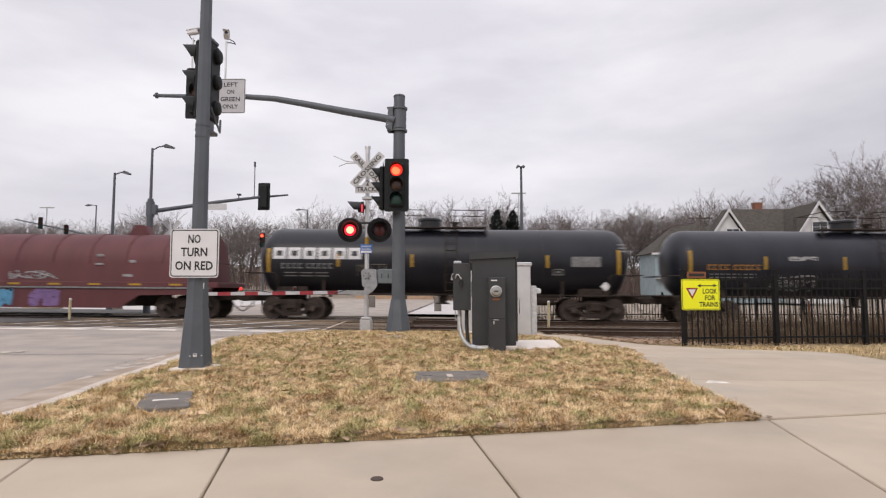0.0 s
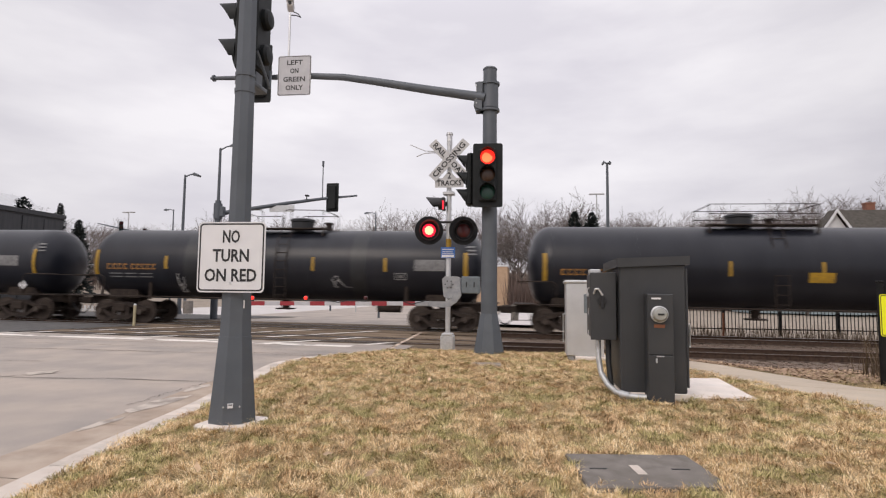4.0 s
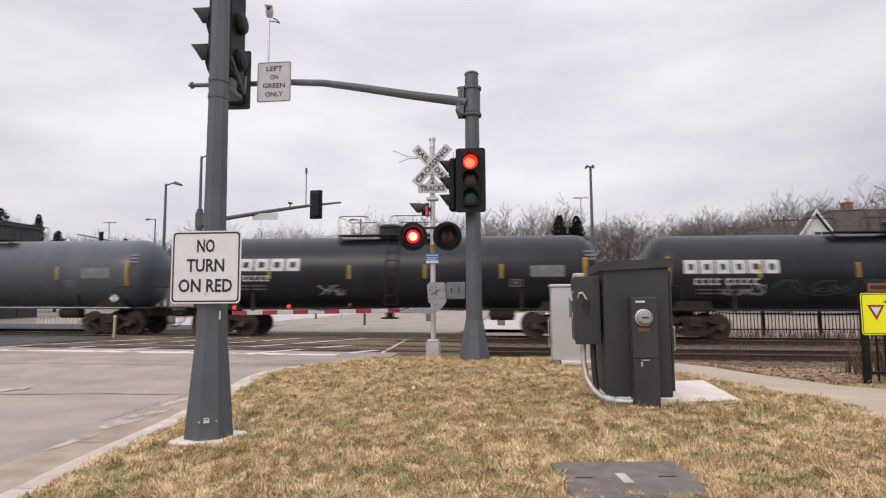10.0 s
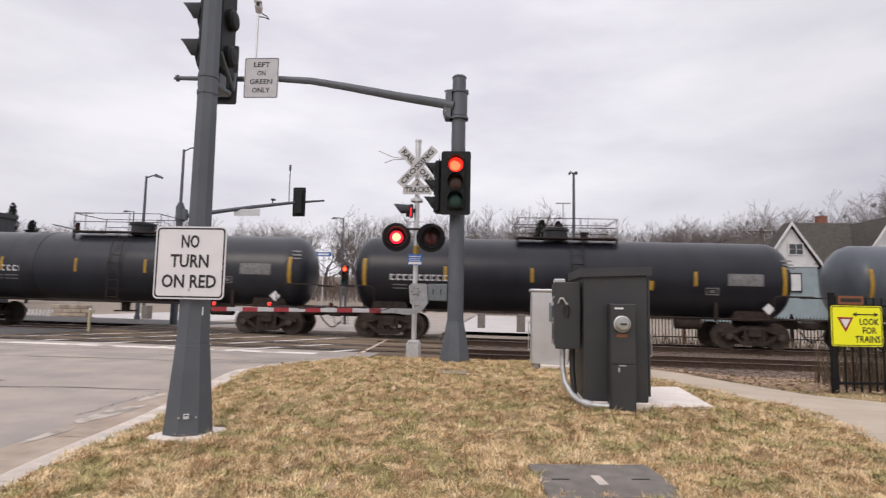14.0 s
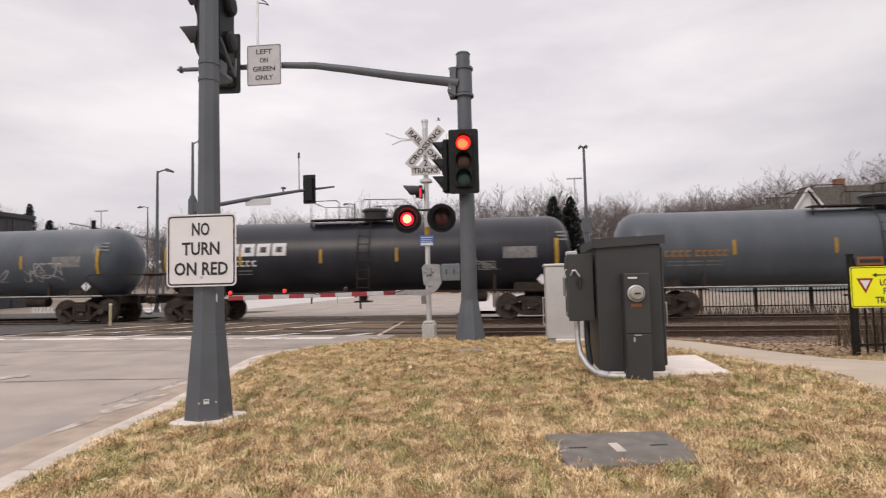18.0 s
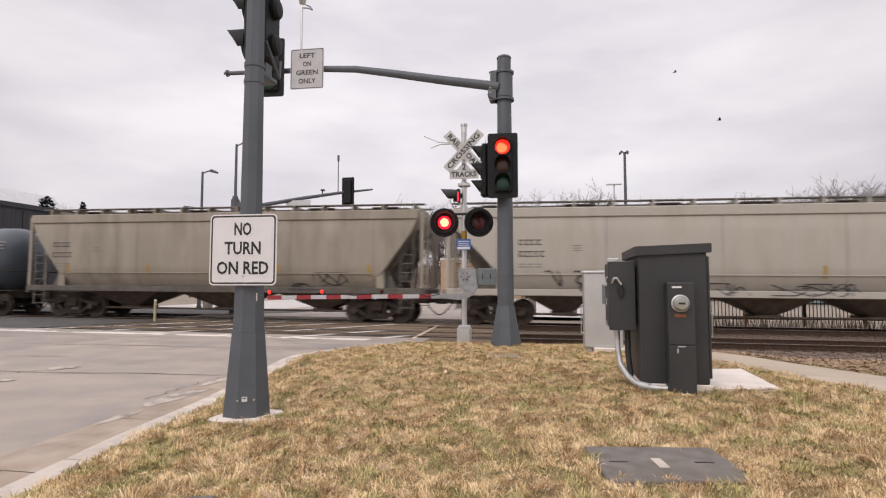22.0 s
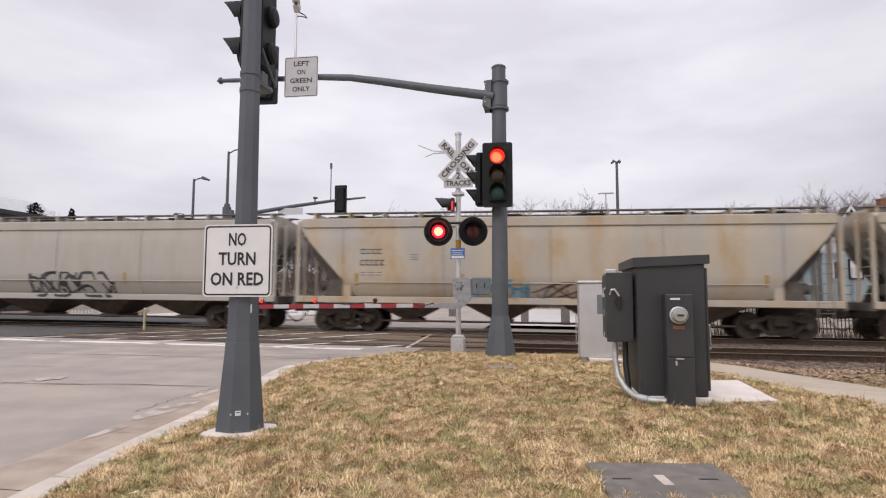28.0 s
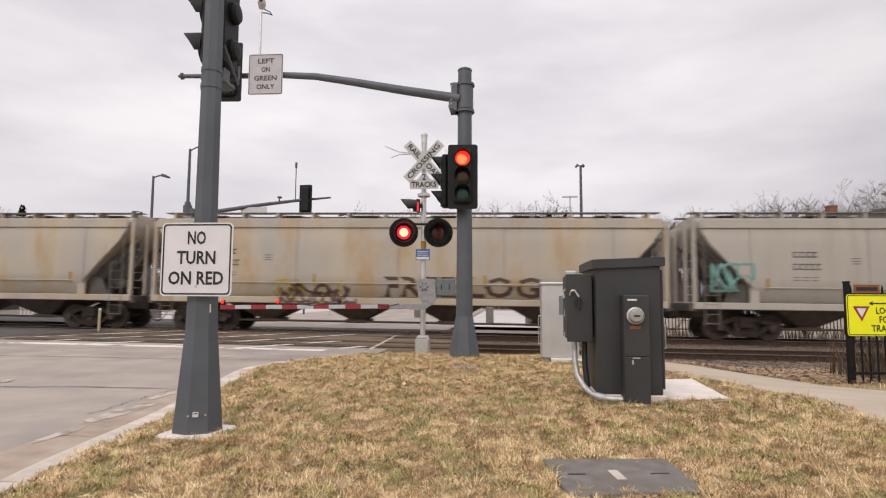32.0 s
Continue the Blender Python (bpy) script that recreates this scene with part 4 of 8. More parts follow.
def coil_car(length, rnd):
    car = thing("coil_car", "faded oxide red covered coil car with sprayed paint", "coil car", group="cars of the freight train")
    h = length / 2 - 0.6
    arc = [(1.42 * math.cos(a), 2.28 + 1.32 * math.sin(a)) for a in [math.pi * k / 14 for k in range(15)]]
    hood = part("hood", Mesh().prism([(1.46, 1.5)] + arc + [(-1.46, 1.5)], -h + 1.0, h - 0.75, "x"), M_COIL, car)
    for x in [-h + 1.6 + 1.55 * k for k in range(int((2 * h - 2.6) / 1.55) + 1)]:
        part("hood_rib", Mesh().prism([(y * 1.02, 2.28 + (z - 2.28) * 1.02) for y, z in arc], x - 0.05, x + 0.05, "x"), M_COIL, hood)
    for x in (-h * 0.5, h * 0.5):
        part("lifting_bracket", Mesh().prism([(x - 0.5, 3.55), (x + 0.5, 3.55), (x + 0.22, 4.0), (x - 0.22, 4.0)], -0.25, 0.25), M_COIL, car)
    part("deck", Mesh().box(-h, -1.52, 1.28, h, 1.52, 1.5, 0.02), M_COIL, car)
    side = [(-h + 0.2, 1.3), (-h + 0.4, 1.0), (-h + 3.3, 0.95), (-h + 4.1, 0.42), (h - 4.1, 0.42), (h - 3.3, 0.95), (h - 0.4, 1.0), (h - 0.2, 1.3)]
    for q in (-1, 1):
        part("side_girder", Mesh().prism(side, q * 1.46 - 0.04, q * 1.46 + 0.04), M_COIL, car)
    part("centre_well", Mesh().box(-h + 3.6, -1.3, 0.5, h - 3.6, 1.3, 1.28), M_UNDER, car)
    for s in (-1, 1):
        truck(car, s * (length / 2 - 2.2))
        coupler(car, s * length / 2, s)
        part("end_rail", Mesh().tube([(s * (h - 0.1), -1.4, 1.5), (s * (h - 0.1), -1.4, 2.3), (s * (h - 0.1), 1.4, 2.3), (s * (h - 0.1), 1.4, 1.5)], 0.02, 6), M_UNDER, car)
    part("rub_rail", Mesh().box(-h + 0.3, -1.56, 1.22, h - 0.3, -1.50, 1.29, 0.01), M_DIMLETTER, car, "pale scraped rail along the deck")
    for x in [-h + 0.8 + 1.7 * k for k in range(9)]:
        part("reflective_strip", bars(flat_side(-1.53), [(x, 1.36, x + 0.5, 1.44)]), M_YELLOW, car)
    tagged(part("graffiti", scrawl(flat_side(-1.472), -0.6, 1.6, 1.62, 1.92, 9, 0.025, rnd), M_CHALK, hood), kind="stuff")
    tagged(part("graffiti", scrawl(flat_side(-1.505), -3.3, -0.5, 0.5, 1.15, 26, 0.12, rnd), SPRAY["blue"], car, "sprayed pale blue strokes"), kind="stuff")
    tagged(part("graffiti", scrawl(flat_side(-1.508), 0.4, 1.5, 0.55, 1.1, 20, 0.1, rnd), SPRAY["purple"], car, "sprayed purple strokes"), kind="stuff")
    for x, z in ((3.0, 2.2), (4.45, 2.3), (4.2, 1.72), (3.05, 2.55)):
        part("paint_patch", bars(flat_side(-1.475 + 0.05 * max(0, z - 2.2)), [(x, z, x + rnd.uniform(0.18, 0.4), z + rnd.uniform(0.06, 0.13))]), M_CHALK, hood)
    return car


GAPS = [-198.66, -181.04, -163.77, -145.98, -128.05, -109.88, -90.49, -72.75, -55.06, -37.12, -19.64, -1.77, 17.22, 35.1, 53.9, 71.8, 91.79, 112.71, 132.55, 152.6, 172.75, 192.82, 212.85]
BLACK, GREY = M_TANKBLACK, M_TANKGREY
LOGO = dict(logo=True, dome=-0.6, rail=1)
FLEET = [
    ("coil",),
    ("tank", BLACK, "black tank car with white block logo and scrawled paint", "dim", dict(LOGO, logo_z=2.98, logo_x=0.8, spray=[(-3.5, -2.2, 1.75, 2.3, 9, 0.012, "sand")])),
    ("tank", BLACK, "black tank car with orange marks and chalky scrawl", "orange", dict(marks=1.3, tag=1.1, bands=False, dome=-0.4, rail=1, spray=[(-4.1, -2.4, 1.35, 1.95, 12, 0.02, "chalk"), (-3.5, -2.4, 2.58, 2.7, 7, 0.03, "chalk"), (2.0, 4.6, 1.55, 1.95, 8, 0.022, "chalk")])),
    ("tank", BLACK, "black tank car with grey patched jacket and orange marks", "orange", dict(marks=1.1, bands=True, dome=0.6, rail=1, spray=[(-4.0, -2.7, 1.3, 2.0, 14, 0.03, "chalk"), (2.2, 3.2, 1.6, 2.0, 4, 0.022, "chalk")])),
    ("tank", BLACK, "black tank car with orange marks and a yellow plate", "orange", dict(radius=1.53, marks=1.2, tag=1.2, dome=-0.5)),
    ("tank", BLACK, "black tank car with white block logo and white tag", "white", dict(LOGO, logo_z=2.87, tag=1.4, spray=[(2.9, 4.2, 1.65, 2.05, 5, 0.03, "chalk")])),
    ("tank", GREY, "slate grey tank car with white block logo", "white", dict(LOGO, logo_z=2.84, bright_rail=True, dome=-1.3, rail=1)),
    ("tank", BLACK, "black tank car with white block logo and small white scrawl", "white", dict(LOGO, logo_z=2.98, dome=0.0, rail=1, spray=[(-2.5, -1.5, 1.6, 1.95, 8, 0.025, "chalk")])),
    ("tank", BLACK, "black tank car with white block logo and green sprayed letters", "white", dict(LOGO, logo_z=2.82, logo_w=3.15, radius=1.4, dome=0.9, spray=[(-6.0, -4.3, 1.6, 1.95, 10, 0.018, "chalk"), (-4.2, 3.2, 1.6, 2.1, 30, 0.035, "dark_green")])),
    ("tank", M_TANKSLATE, "dark slate tank car with broad jacket bands and tall yellow strips", "white", dict(radius=1.41, marks=2.3, bands=True, dome=0.5)),
    ("tank", BLACK, "black tank car with white marks and large manway", "white", dict(marks=1.6, dome=-0.3, tag=2.2)),
    ("tank", GREY, "slate grey tank car with white block logo and long pale graffiti", "white", dict(LOGO, logo_z=2.85, bright_rail=True, rail=1, spray=[(-4.0, -0.8, 1.65, 2.3, 20, 0.03, "chalk"), (0.9, 6.5, 1.7, 2.4, 30, 0.03, "chalk")])),
    ("tank", BLACK, "black tank car with white block logo and faint chalk drawing", "white", dict(LOGO, logo_z=3.0, logo_x=1.8, dome=0.5, rail=1, spray=[(4.0, 5.4, 1.85, 2.3, 8, 0.012, "chalk")])),
    ("tank", GREY, "slate grey tank car with orange marks", "orange", dict(marks=1.5, bright_rail=True, dome=0.8, rail=1)),
    ("hopper", M_HOPTAN, "tan weathered covered hopper car", dict(marks=1.3, slope=1.5, pale_sill=False, bays=3, spray=[(3.2, 5.6, 1.5, 2.1, 8, 0.03, "black")])),
    ("hopper", M_HOPBEIGE, "beige covered hopper car with grimy sill", dict(marks=2.7, spray=[(-6.0, -3.5, 1.5, 2.2, 7, 0.04, "black"), (-2, 4.5, 1.45, 1.8, 14, 0.02, "black")])),
    ("hopper", M_HOPBLUE, "pale blue covered hopper car with bright graffiti along its side", dict(marks=2.5, bays=3, pieces=[(-5.9, -0.2, 1.42, 2.35, 8, "grey", "black", "white"), (0.0, 2.9, 1.42, 2.2, 5, "pink", "black", "white"), (2.7, 7.2, 1.42, 2.3, 7, "green", "black", "teal")], spray=[(-6.8, 7.8, 1.45, 1.9, 30, 0.05, "teal"), (-6.2, 7.0, 1.5, 2.6, 26, 0.022, "white"), (-6.0, 3.0, 1.6, 2.6, 18, 0.03, "black")])),
    ("hopper", M_HOPBEIGE, "warm white covered hopper car with a black outlined throw-up", dict(marks=2.7, bays=4, spray=[(-6.4, -5.0, 1.75, 2.15, 5, 0.03, "black"), (-1.2, 3.4, 1.5, 2.4, 16, 0.06, "black"), (-8.6, -7.4, 3.6, 4.1, 6, 0.03, "black")])),
    ("hopper", M_HOPRUST, "cream rust-stained covered hopper car with blue outlined letters", dict(marks=2.6, spray=[(-3.0, -0.8, 1.6, 2.2, 12, 0.05, "blue"), (-0.8, 1.2, 1.6, 2.1, 8, 0.03, "brown")])),
    ("hopper", M_HOPRUST, "cream rust-stained covered hopper car with brown and green graffiti", dict(marks=2.6, pieces=[(-7.6, -5.6, 1.42, 1.95, 3, "olive", "brown", "olive"), (-6.2, -2.0, 1.42, 2.15, 8, "brown", "black", "sand"), (0.1, 3.7, 1.42, 2.1, 5, "rust", "brown", "rust"), (0.6, 3.3, 1.5, 2.25, 6, "teal", "black", "green")], spray=[(-5.4, -3.0, 2.1, 2.5, 4, 0.05, "olive"), (-9.0, -7.8, 1.7, 2.5, 7, 0.02, "black"), (0.9, 3.2, 1.5, 2.4, 6, 0.04, "orange")])),
    ("hopper", M_HOPRUST, "cream covered hopper car with brown sprayed capitals", dict(marks=2.6, words="FREE LOG", words_x=2.3, words_w=5.7, spray=[(-4.6, -1.6, 1.4, 2.0, 16, 0.06, "brown"), (-4.8, -2.0, 1.4, 2.2, 10, 0.03, "yellow")])),
    ("hopper", M_HOPBEIGE, "grey beige covered hopper car with a teal scrawl", dict(marks=3.3, spray=[(-9.0, -7.6, 2.0, 2.9, 10, 0.05, "teal")])),
]
CARS = []
for k, spec in enumerate(FLEET):
    rnd = random.Random(40 + k)
    L = GAPS[k + 1] - GAPS[k]
    if spec[0] == "tank":
        car = tank_car(L, *spec[1:], rnd)
    elif spec[0] == "hopper":
        car = hopper_car(L, *spec[1:], rnd)
    else:
        car = coil_car(L, rnd)
    CARS.append((car, (GAPS[k] + GAPS[k + 1]) / 2))

# ---- signs, signals and cabinets near the camera ----
def round_rect(w, h, r, n=5):
    pts = []
    for cx, cz, a0 in ((w / 2 - r, h / 2 - r, 0), (-w / 2 + r, h / 2 - r, 90), (-w / 2 + r, -h / 2 + r, 180), (w / 2 - r, -h / 2 + r, 270)):
        pts += [(cx + r * math.cos(radians(a0 + 90 * k / n)), cz + r * math.sin(radians(a0 + 90 * k / n))) for k in range(n + 1)]
    return pts


def ring_plate(outer, inner, y):
    """A flat border between two outlines of as many points, facing -y."""
    n = len(outer)
    return Mesh().add([(x, y, z) for x, z in outer] + [(x, y, z) for x, z in inner], [(i, (i + 1) % n, n + (i + 1) % n, n + i) for i in range(n)])


def sign_board(parent, w, h, at, sheet_mat, lines, border=True, r=0.04, ink=M_INK):
    """A sheet metal sign that faces -y, with a border and lines of (text, height, width, x, z)."""
    b = part("board", Mesh().prism(round_rect(w, h, r), -0.002, 0.002), sheet_mat, parent, at=at)
    if border:
        part("border", ring_plate(round_rect(w - 0.024, h - 0.024, r * 0.8), round_rect(w - 0.05, h - 0.05, r * 0.6), -0.0035), ink, b, "black border line")
    for text, th, tw, x, z in lines:
        me = lettering(text, th, tw, 0.0)
        me.materials.append(ink)
        part("lettering", me, None, b, "black capital letters", at=pose(x, -0.0045, z))
    return b


def bolt_heads(parent, places, r=0.012, y=-0.008):
    for x, z in places:
        part("bolt", Mesh().cyl((x, y + 0.008, z), (x, y, z), r, seg=6), M_GALV, parent)


M_LENSDARK = {c: material(c + "_unlit_lens", v, 0.25) for c, v in dict(red=(0.06, 0.008, 0.008), amber=(0.045, 0.02, 0.01), green=(0.012, 0.045, 0.035)).items()}
M_HEAD = material("black_signal_housing", (0.010, 0.012, 0.013), 0.6, spec=0.25, second=(0.016, 0.018, 0.019), scale=5.0)


def signal_head(parent, at, lit=None, plate=True, visors=True, arrow=False, name="signal_head", reach=0.20):
    """Three 300 mm sections, front to -y, centred on its own origin."""
    h = part(name, Mesh().box(-0.175, -0.10, -0.535, 0.175, 0.12, 0.535, 0.025), M_HEAD, parent, at=at)
    if plate:
        m = ring_plate(round_rect(0.60, 1.31, 0.05), round_rect(0.34, 1.06, 0.02), -0.02)
        part("backplate", m.add([(x, -0.016, z) for x, z in round_rect(0.60, 1.31, 0.05)], [tuple(range(24))]), M_HEAD, h)
    for k, col in enumerate(("red", "amber", "green")):
        z = 0.357 - 0.357 * k
        on = lit == col
        rim = Mesh().lathe([(0.165, -0.10), (0.165, -0.125), (0.150, -0.125), (0.150, -0.10)], 28, (0, 0, z), "y")
        part("lens_rim", rim, M_HEAD, h)
        lens = Mesh().lathe([(0.15, -0.108), (0.12, -0.125), (0.07, -0.135), (0.02, -0.138)], 28, (0, 0, z), "y")
        part("lens", lens, M_REDLIT if on and not arrow else M_LENSDARK[col], h, "lit red lens" if on else "dark unlit lens")
        if on and not arrow:
            part("lamp_glow", Mesh().lathe([(0.105, -0.131), (0.07, -0.139), (0.02, -0.142)], 24, (-0.012, 0, z - 0.018), "y"), M_REDHOT, h, "brighter middle of the lens")
        if on and arrow:
            part("arrow", Mesh().prism([(-0.09, z + 0.0), (-0.02, z + 0.07), (-0.02, z + 0.03), (0.10, z + 0.03), (0.10, z - 0.03), (-0.02, z - 0.03), (-0.02, z - 0.07)], -0.146, -0.140), M_REDLIT, h, "lit red arrow")
        if visors:
            m = Mesh()
            n = 18
            ring = [(-0.35 + (math.pi + 0.7) * i / n) for i in range(n + 1)]
            v = []
            for a in ring:
                low = (0.5 + 0.5 * math.sin(a)) ** 1.6
                for rr, y in ((0.162, -0.11), (0.162, -0.125 - reach * low), (0.156, -0.125 - reach * low), (0.156, -0.11)):
                    v.append((rr * math.cos(a), y, z + rr * math.sin(a)))
            m.add(v, [(4 * i + j, 4 * i + (j + 1) % 4, 4 * i + 4 + (j + 1) % 4, 4 * i + 4 + j) for i in range(n) for j in range(4)])
            part("visor", m, M_HEAD, h)
    return h


POLE_TURN = math.pi / 8 + radians(29)

# the pole on the lawn, with the turn sign and two heads
pole = thing("signal_pole", "dark grey octagonal steel signal pole with a flared base", "signal pole", pose(-3.09, 7.02, -0.02))
part("shaft", Mesh().cyl((0, 0, 1.42), (0, 0, 5.3), 0.103, 0.070, 8, turn=POLE_TURN).cyl((0, 0, 5.3), (0, 0, 5.33), 0.080, 0.06, 8, turn=POLE_TURN), M_POLE, pole, smooth=20)
part("base_flare", Mesh().cyl((0, 0, -0.03), (0, 0, 0.72), 0.211, 0.147, 8, turn=POLE_TURN), M_POLE, pole, smooth=20)
part("sleeve", Mesh().cyl((0, 0, 0.72), (0, 0, 1.42), 0.140, 0.124, 8, turn=POLE_TURN).cyl((0, 0, 1.42), (0, 0, 1.46), 0.124, 0.10, 8, turn=POLE_TURN), M_POLE, pole, smooth=20)
part("joint_ring", Mesh().cyl((0, 0, 0.713), (0, 0, 0.733), 0.150, 0.148, 8, turn=POLE_TURN), M_POLE, pole, smooth=20)
part("band", Mesh().cyl((0, 0, 2.93), (0, 0, 2.96), 0.097, seg=8, turn=POLE_TURN), M_POLE, pole)
part("band", Mesh().cyl((0, 0, 3.08), (0, 0, 3.11), 0.096, seg=8, turn=POLE_TURN), M_POLE, pole)
part("base_label", Mesh().box(-0.042, -0.193, 0.140, 0.002, -0.172, 0.178), M_WHITE, pole, "small white asset label", at=pose(0, 0, 0, 0, 0, 29))
part("label_mark", Mesh().box(-0.034, -0.1955, 0.164, -0.006, -0.1935, 0.172), M_INK, pole, at=pose(0, 0, 0, 0, 0, 29))
for x in (-0.06, 0.07):
    part("bolt", Mesh().cyl((x - 0.015, -0.172, 0.15), (x - 0.015, -0.194, 0.15), 0.008, seg=6), M_GALV, pole, at=pose(0, 0, 0, 0, 0, 29))
part("scuff_mark", Mesh().box(0.11, -0.085, 0.98, 0.118, -0.075, 1.05), M_WHITE, pole)
side_head = signal_head(pole, pose(-0.10, 0.28, 3.77, 0, 0, -86), plate=False, reach=0.20)
for z in (0.357, 0.0, -0.357):
    part("rear_dome", Mesh().lathe([(0.10, 0.115), (0.10, 0.16), (0.08, 0.185), (0.02, 0.195)], 24, (0, 0, z), "y"), M_HEAD, side_head)
part("brace", Mesh().tube([(0.07, 0.06, 3.36), (0.13, 0.22, 3.06), (0.11, 0.27, 3.24)], 0.015, 6), M_POLE, pole, "bent steel brace under the head")
part("bracket", Mesh().box(-0.12, 0.02, 3.03, 0.06, 0.32, 3.08, 0.01).prism([(-0.08, 3.08), (0.0, 3.08), (0.0, 3.22), (-0.08, 3.22)], 0.2, 0.32), M_POLE, pole)
part("bracket", Mesh().box(-0.10, 0.03, 4.28, 0.04, 0.32, 4.33, 0.01), M_POLE, pole)
tagged(part("pole_footing", Mesh().box(-0.225, -0.24, -0.25, 0.225, 0.24, 0.0, 0.02), M_PAD, at=pose(-3.085, 7.01, -0.018, 0, 0, -6)), "pale square concrete footing set in the lawn", "footing")

turn_sign = thing("road_sign", "white square NO TURN ON RED sign bolted to the pole", "road sign", pose(-3.06, 6.845, 1.40, 0, 0, 2.5))
b = sign_board(turn_sign, 0.61, 0.61, pose(0, 0, 0), M_WHITE, [("NO", 0.105, 0.155, -0.005, 0.172), ("TURN", 0.105, 0.33, 0.0, 0.008), ("ON RED", 0.105, 0.47, 0.0, -0.162)])
bolt_heads(b, [(0.0, 0.215), (0.0, -0.225)])
part("mounting_strap", Mesh().box(-0.03, 0.002, 0.15, 0.20, 0.06, 0.19).box(-0.03, 0.002, -0.2, 0.20, 0.06, -0.16), M_GALV, turn_sign)

# the mast with the long arm
mast = thing("signal_mast", "grey steel signal mast with a long curved arm", "signal mast", pose(-1.39, 14.0, -0.12))
part("shaft", Mesh().cyl((0, 0, 0.8), (0, 0, 5.95), 0.168, 0.142, 16).lathe([(0.15, 5.95), (0.155, 5.97), (0.13, 6.0), (0.02, 6.01)], 16), M_POLE, mast)
part("base_flare", Mesh().cyl((0, 0, 0.0), (0, 0, 0.82), 0.33, 0.185, 8, turn=math.pi / 8), M_POLE, mast, smooth=20)
part("arm", Mesh().tube([(-0.1, -0.1, 5.32), (-0.36, -0.1, 5.38), (-1.33, -0.1, 5.56), (-2.45, -0.1, 5.79), (-3.21, -0.1, 5.93), (-3.92, -0.1, 5.99), (-4.84, -0.1, 6.01), (-6.28, -0.1, 6.06)], [0.1, 0.1, 0.092, 0.083, 0.075, 0.068, 0.058, 0.045], 14), M_POLE, mast)
part("arm_cap", Mesh().cyl((-6.26, -0.1, 6.06), (-6.30, -0.1, 6.06), 0.075, seg=12).cyl((-6.30, -0.1, 6.06), (-6.36, -0.1, 6.06), 0.03, seg=8), M_POLE, mast)
part("collar", Mesh().cyl((0, 0, 5.12), (0, 0, 5.62), 0.178, seg=16), M_POLE, mast)
for z in (5.05, 5.62):
    part("collar_band", Mesh().cyl((0, 0, z), (0, 0, z + 0.05), 0.205, seg=16).box(-0.30, -0.12, z, -0.1, 0.12, z + 0.05, 0.01), M_POLE, mast)
part("arm_flange", Mesh().prism([(-0.33, 5.15), (-0.16, 5.05), (-0.14, 5.66), (-0.25, 5.66)], -0.16, 0.16), M_POLE, mast)
for dz in (5.2, 5.3, 5.45, 5.58):
    part("bolt", Mesh().cyl((-0.27, -0.14, dz), (-0.27, -0.18, dz), 0.014, seg=6), M_GALV, mast)
signal_head(mast, pose(-0.01, -0.36, 3.62, 0, 0, 3), lit="red")
signal_head(mast, pose(-0.36, -0.12, 3.58, 0, 0, -84), plate=True)
for z in (3.05, 4.12):
    part("bracket", Mesh().box(-0.3, -0.28, z, 0.05, -0.1, z + 0.05, 0.01), M_POLE, mast)
signal_head(mast, pose(-5.09, -0.30, 6.02, 0, 0, 5), lit="red", arrow=True)
part("hanger", Mesh().box(-5.15, -0.2, 5.5, -5.05, -0.12, 6.6, 0.01), M_POLE, mast)

left_sign = thing("road_sign", "white turn restriction sign on the mast arm", "road sign", pose(-5.68, 13.78, 5.855, 0, 0, 2))
b = sign_board(left_sign, 0.76, 0.90, pose(0, 0, 0), M_OLDSHEET, [("LEFT", 0.105, 0.36, 0.0, 0.29), ("ON", 0.105, 0.19, 0.0, 0.10), ("GREEN", 0.105, 0.50, 0.0, -0.09), ("ONLY", 0.105, 0.40, 0.0, -0.28)])
part("mounting_strap", Mesh().box(-0.05, 0.002, -0.06, 0.05, 0.09, 0.06), M_GALV, left_sign)
for x, z, yaw in ((-5.88, 7.45, 20), (-6.76, 7.55, 75)):
    c = thing("traffic_camera", "white traffic camera on a thin pole above the mast arm", "camera", pose(x, 13.9, 5.95), group="traffic cameras")
    part("thin_pole", Mesh().cyl((0, 0, 0), (0, 0, z - 6.05), 0.025, seg=10), M_ALU, c)
    hd = part("camera_body", Mesh().box(-0.07, -0.18, -0.05, 0.07, 0.16, 0.055, 0.018), M_WHITE, c, at=pose(0.0, 0, z - 5.9, 0, 0, yaw))
    part("sun_shield", Mesh().box(-0.08, -0.24, 0.055, 0.08, 0.18, 0.068), M_WHITE, hd)
    part("camera_lens", Mesh().cyl((0, -0.18, 0), (0, -0.195, 0), 0.038, seg=12), M_BLACK, hd)
    part("cable_loop", Mesh().tube([(0.02, 0.18, 0), (0.16, 0.22, -0.04), (0.22, 0.16, -0.14), (0.12, 0.05, -0.16), (0.02, 0.02, -0.18)], 0.012, 6), M_BLACK, hd)

# railway crossing signal with gate
xing = thing("crossing_signal", "aluminium railway crossing mast with crossbuck and red flashing lights", "crossing signal", pose(-2.52, 15.85, -0.30))
part("mast", Mesh().cyl((0, 0, 0.35), (0, 0, 5.03), 0.062, seg=16), M_ALU, xing)
part("junction_box", Mesh().box(-0.16, -0.16, 0.0, 0.16, 0.14, 0.42, 0.03).cyl((0, -0.16, 0.26), (0, -0.19, 0.26), 0.035, seg=10).box(-0.13, -0.165, 0.40, 0.13, 0.12, 0.47, 0.02), M_GALV, xing)
for x in (-0.12, 0.12):
    part("anchor_bolt", Mesh().cyl((x, -0.19, 0.12), (x, -0.15, 0.12), 0.02, seg=6), M_ALU, xing)
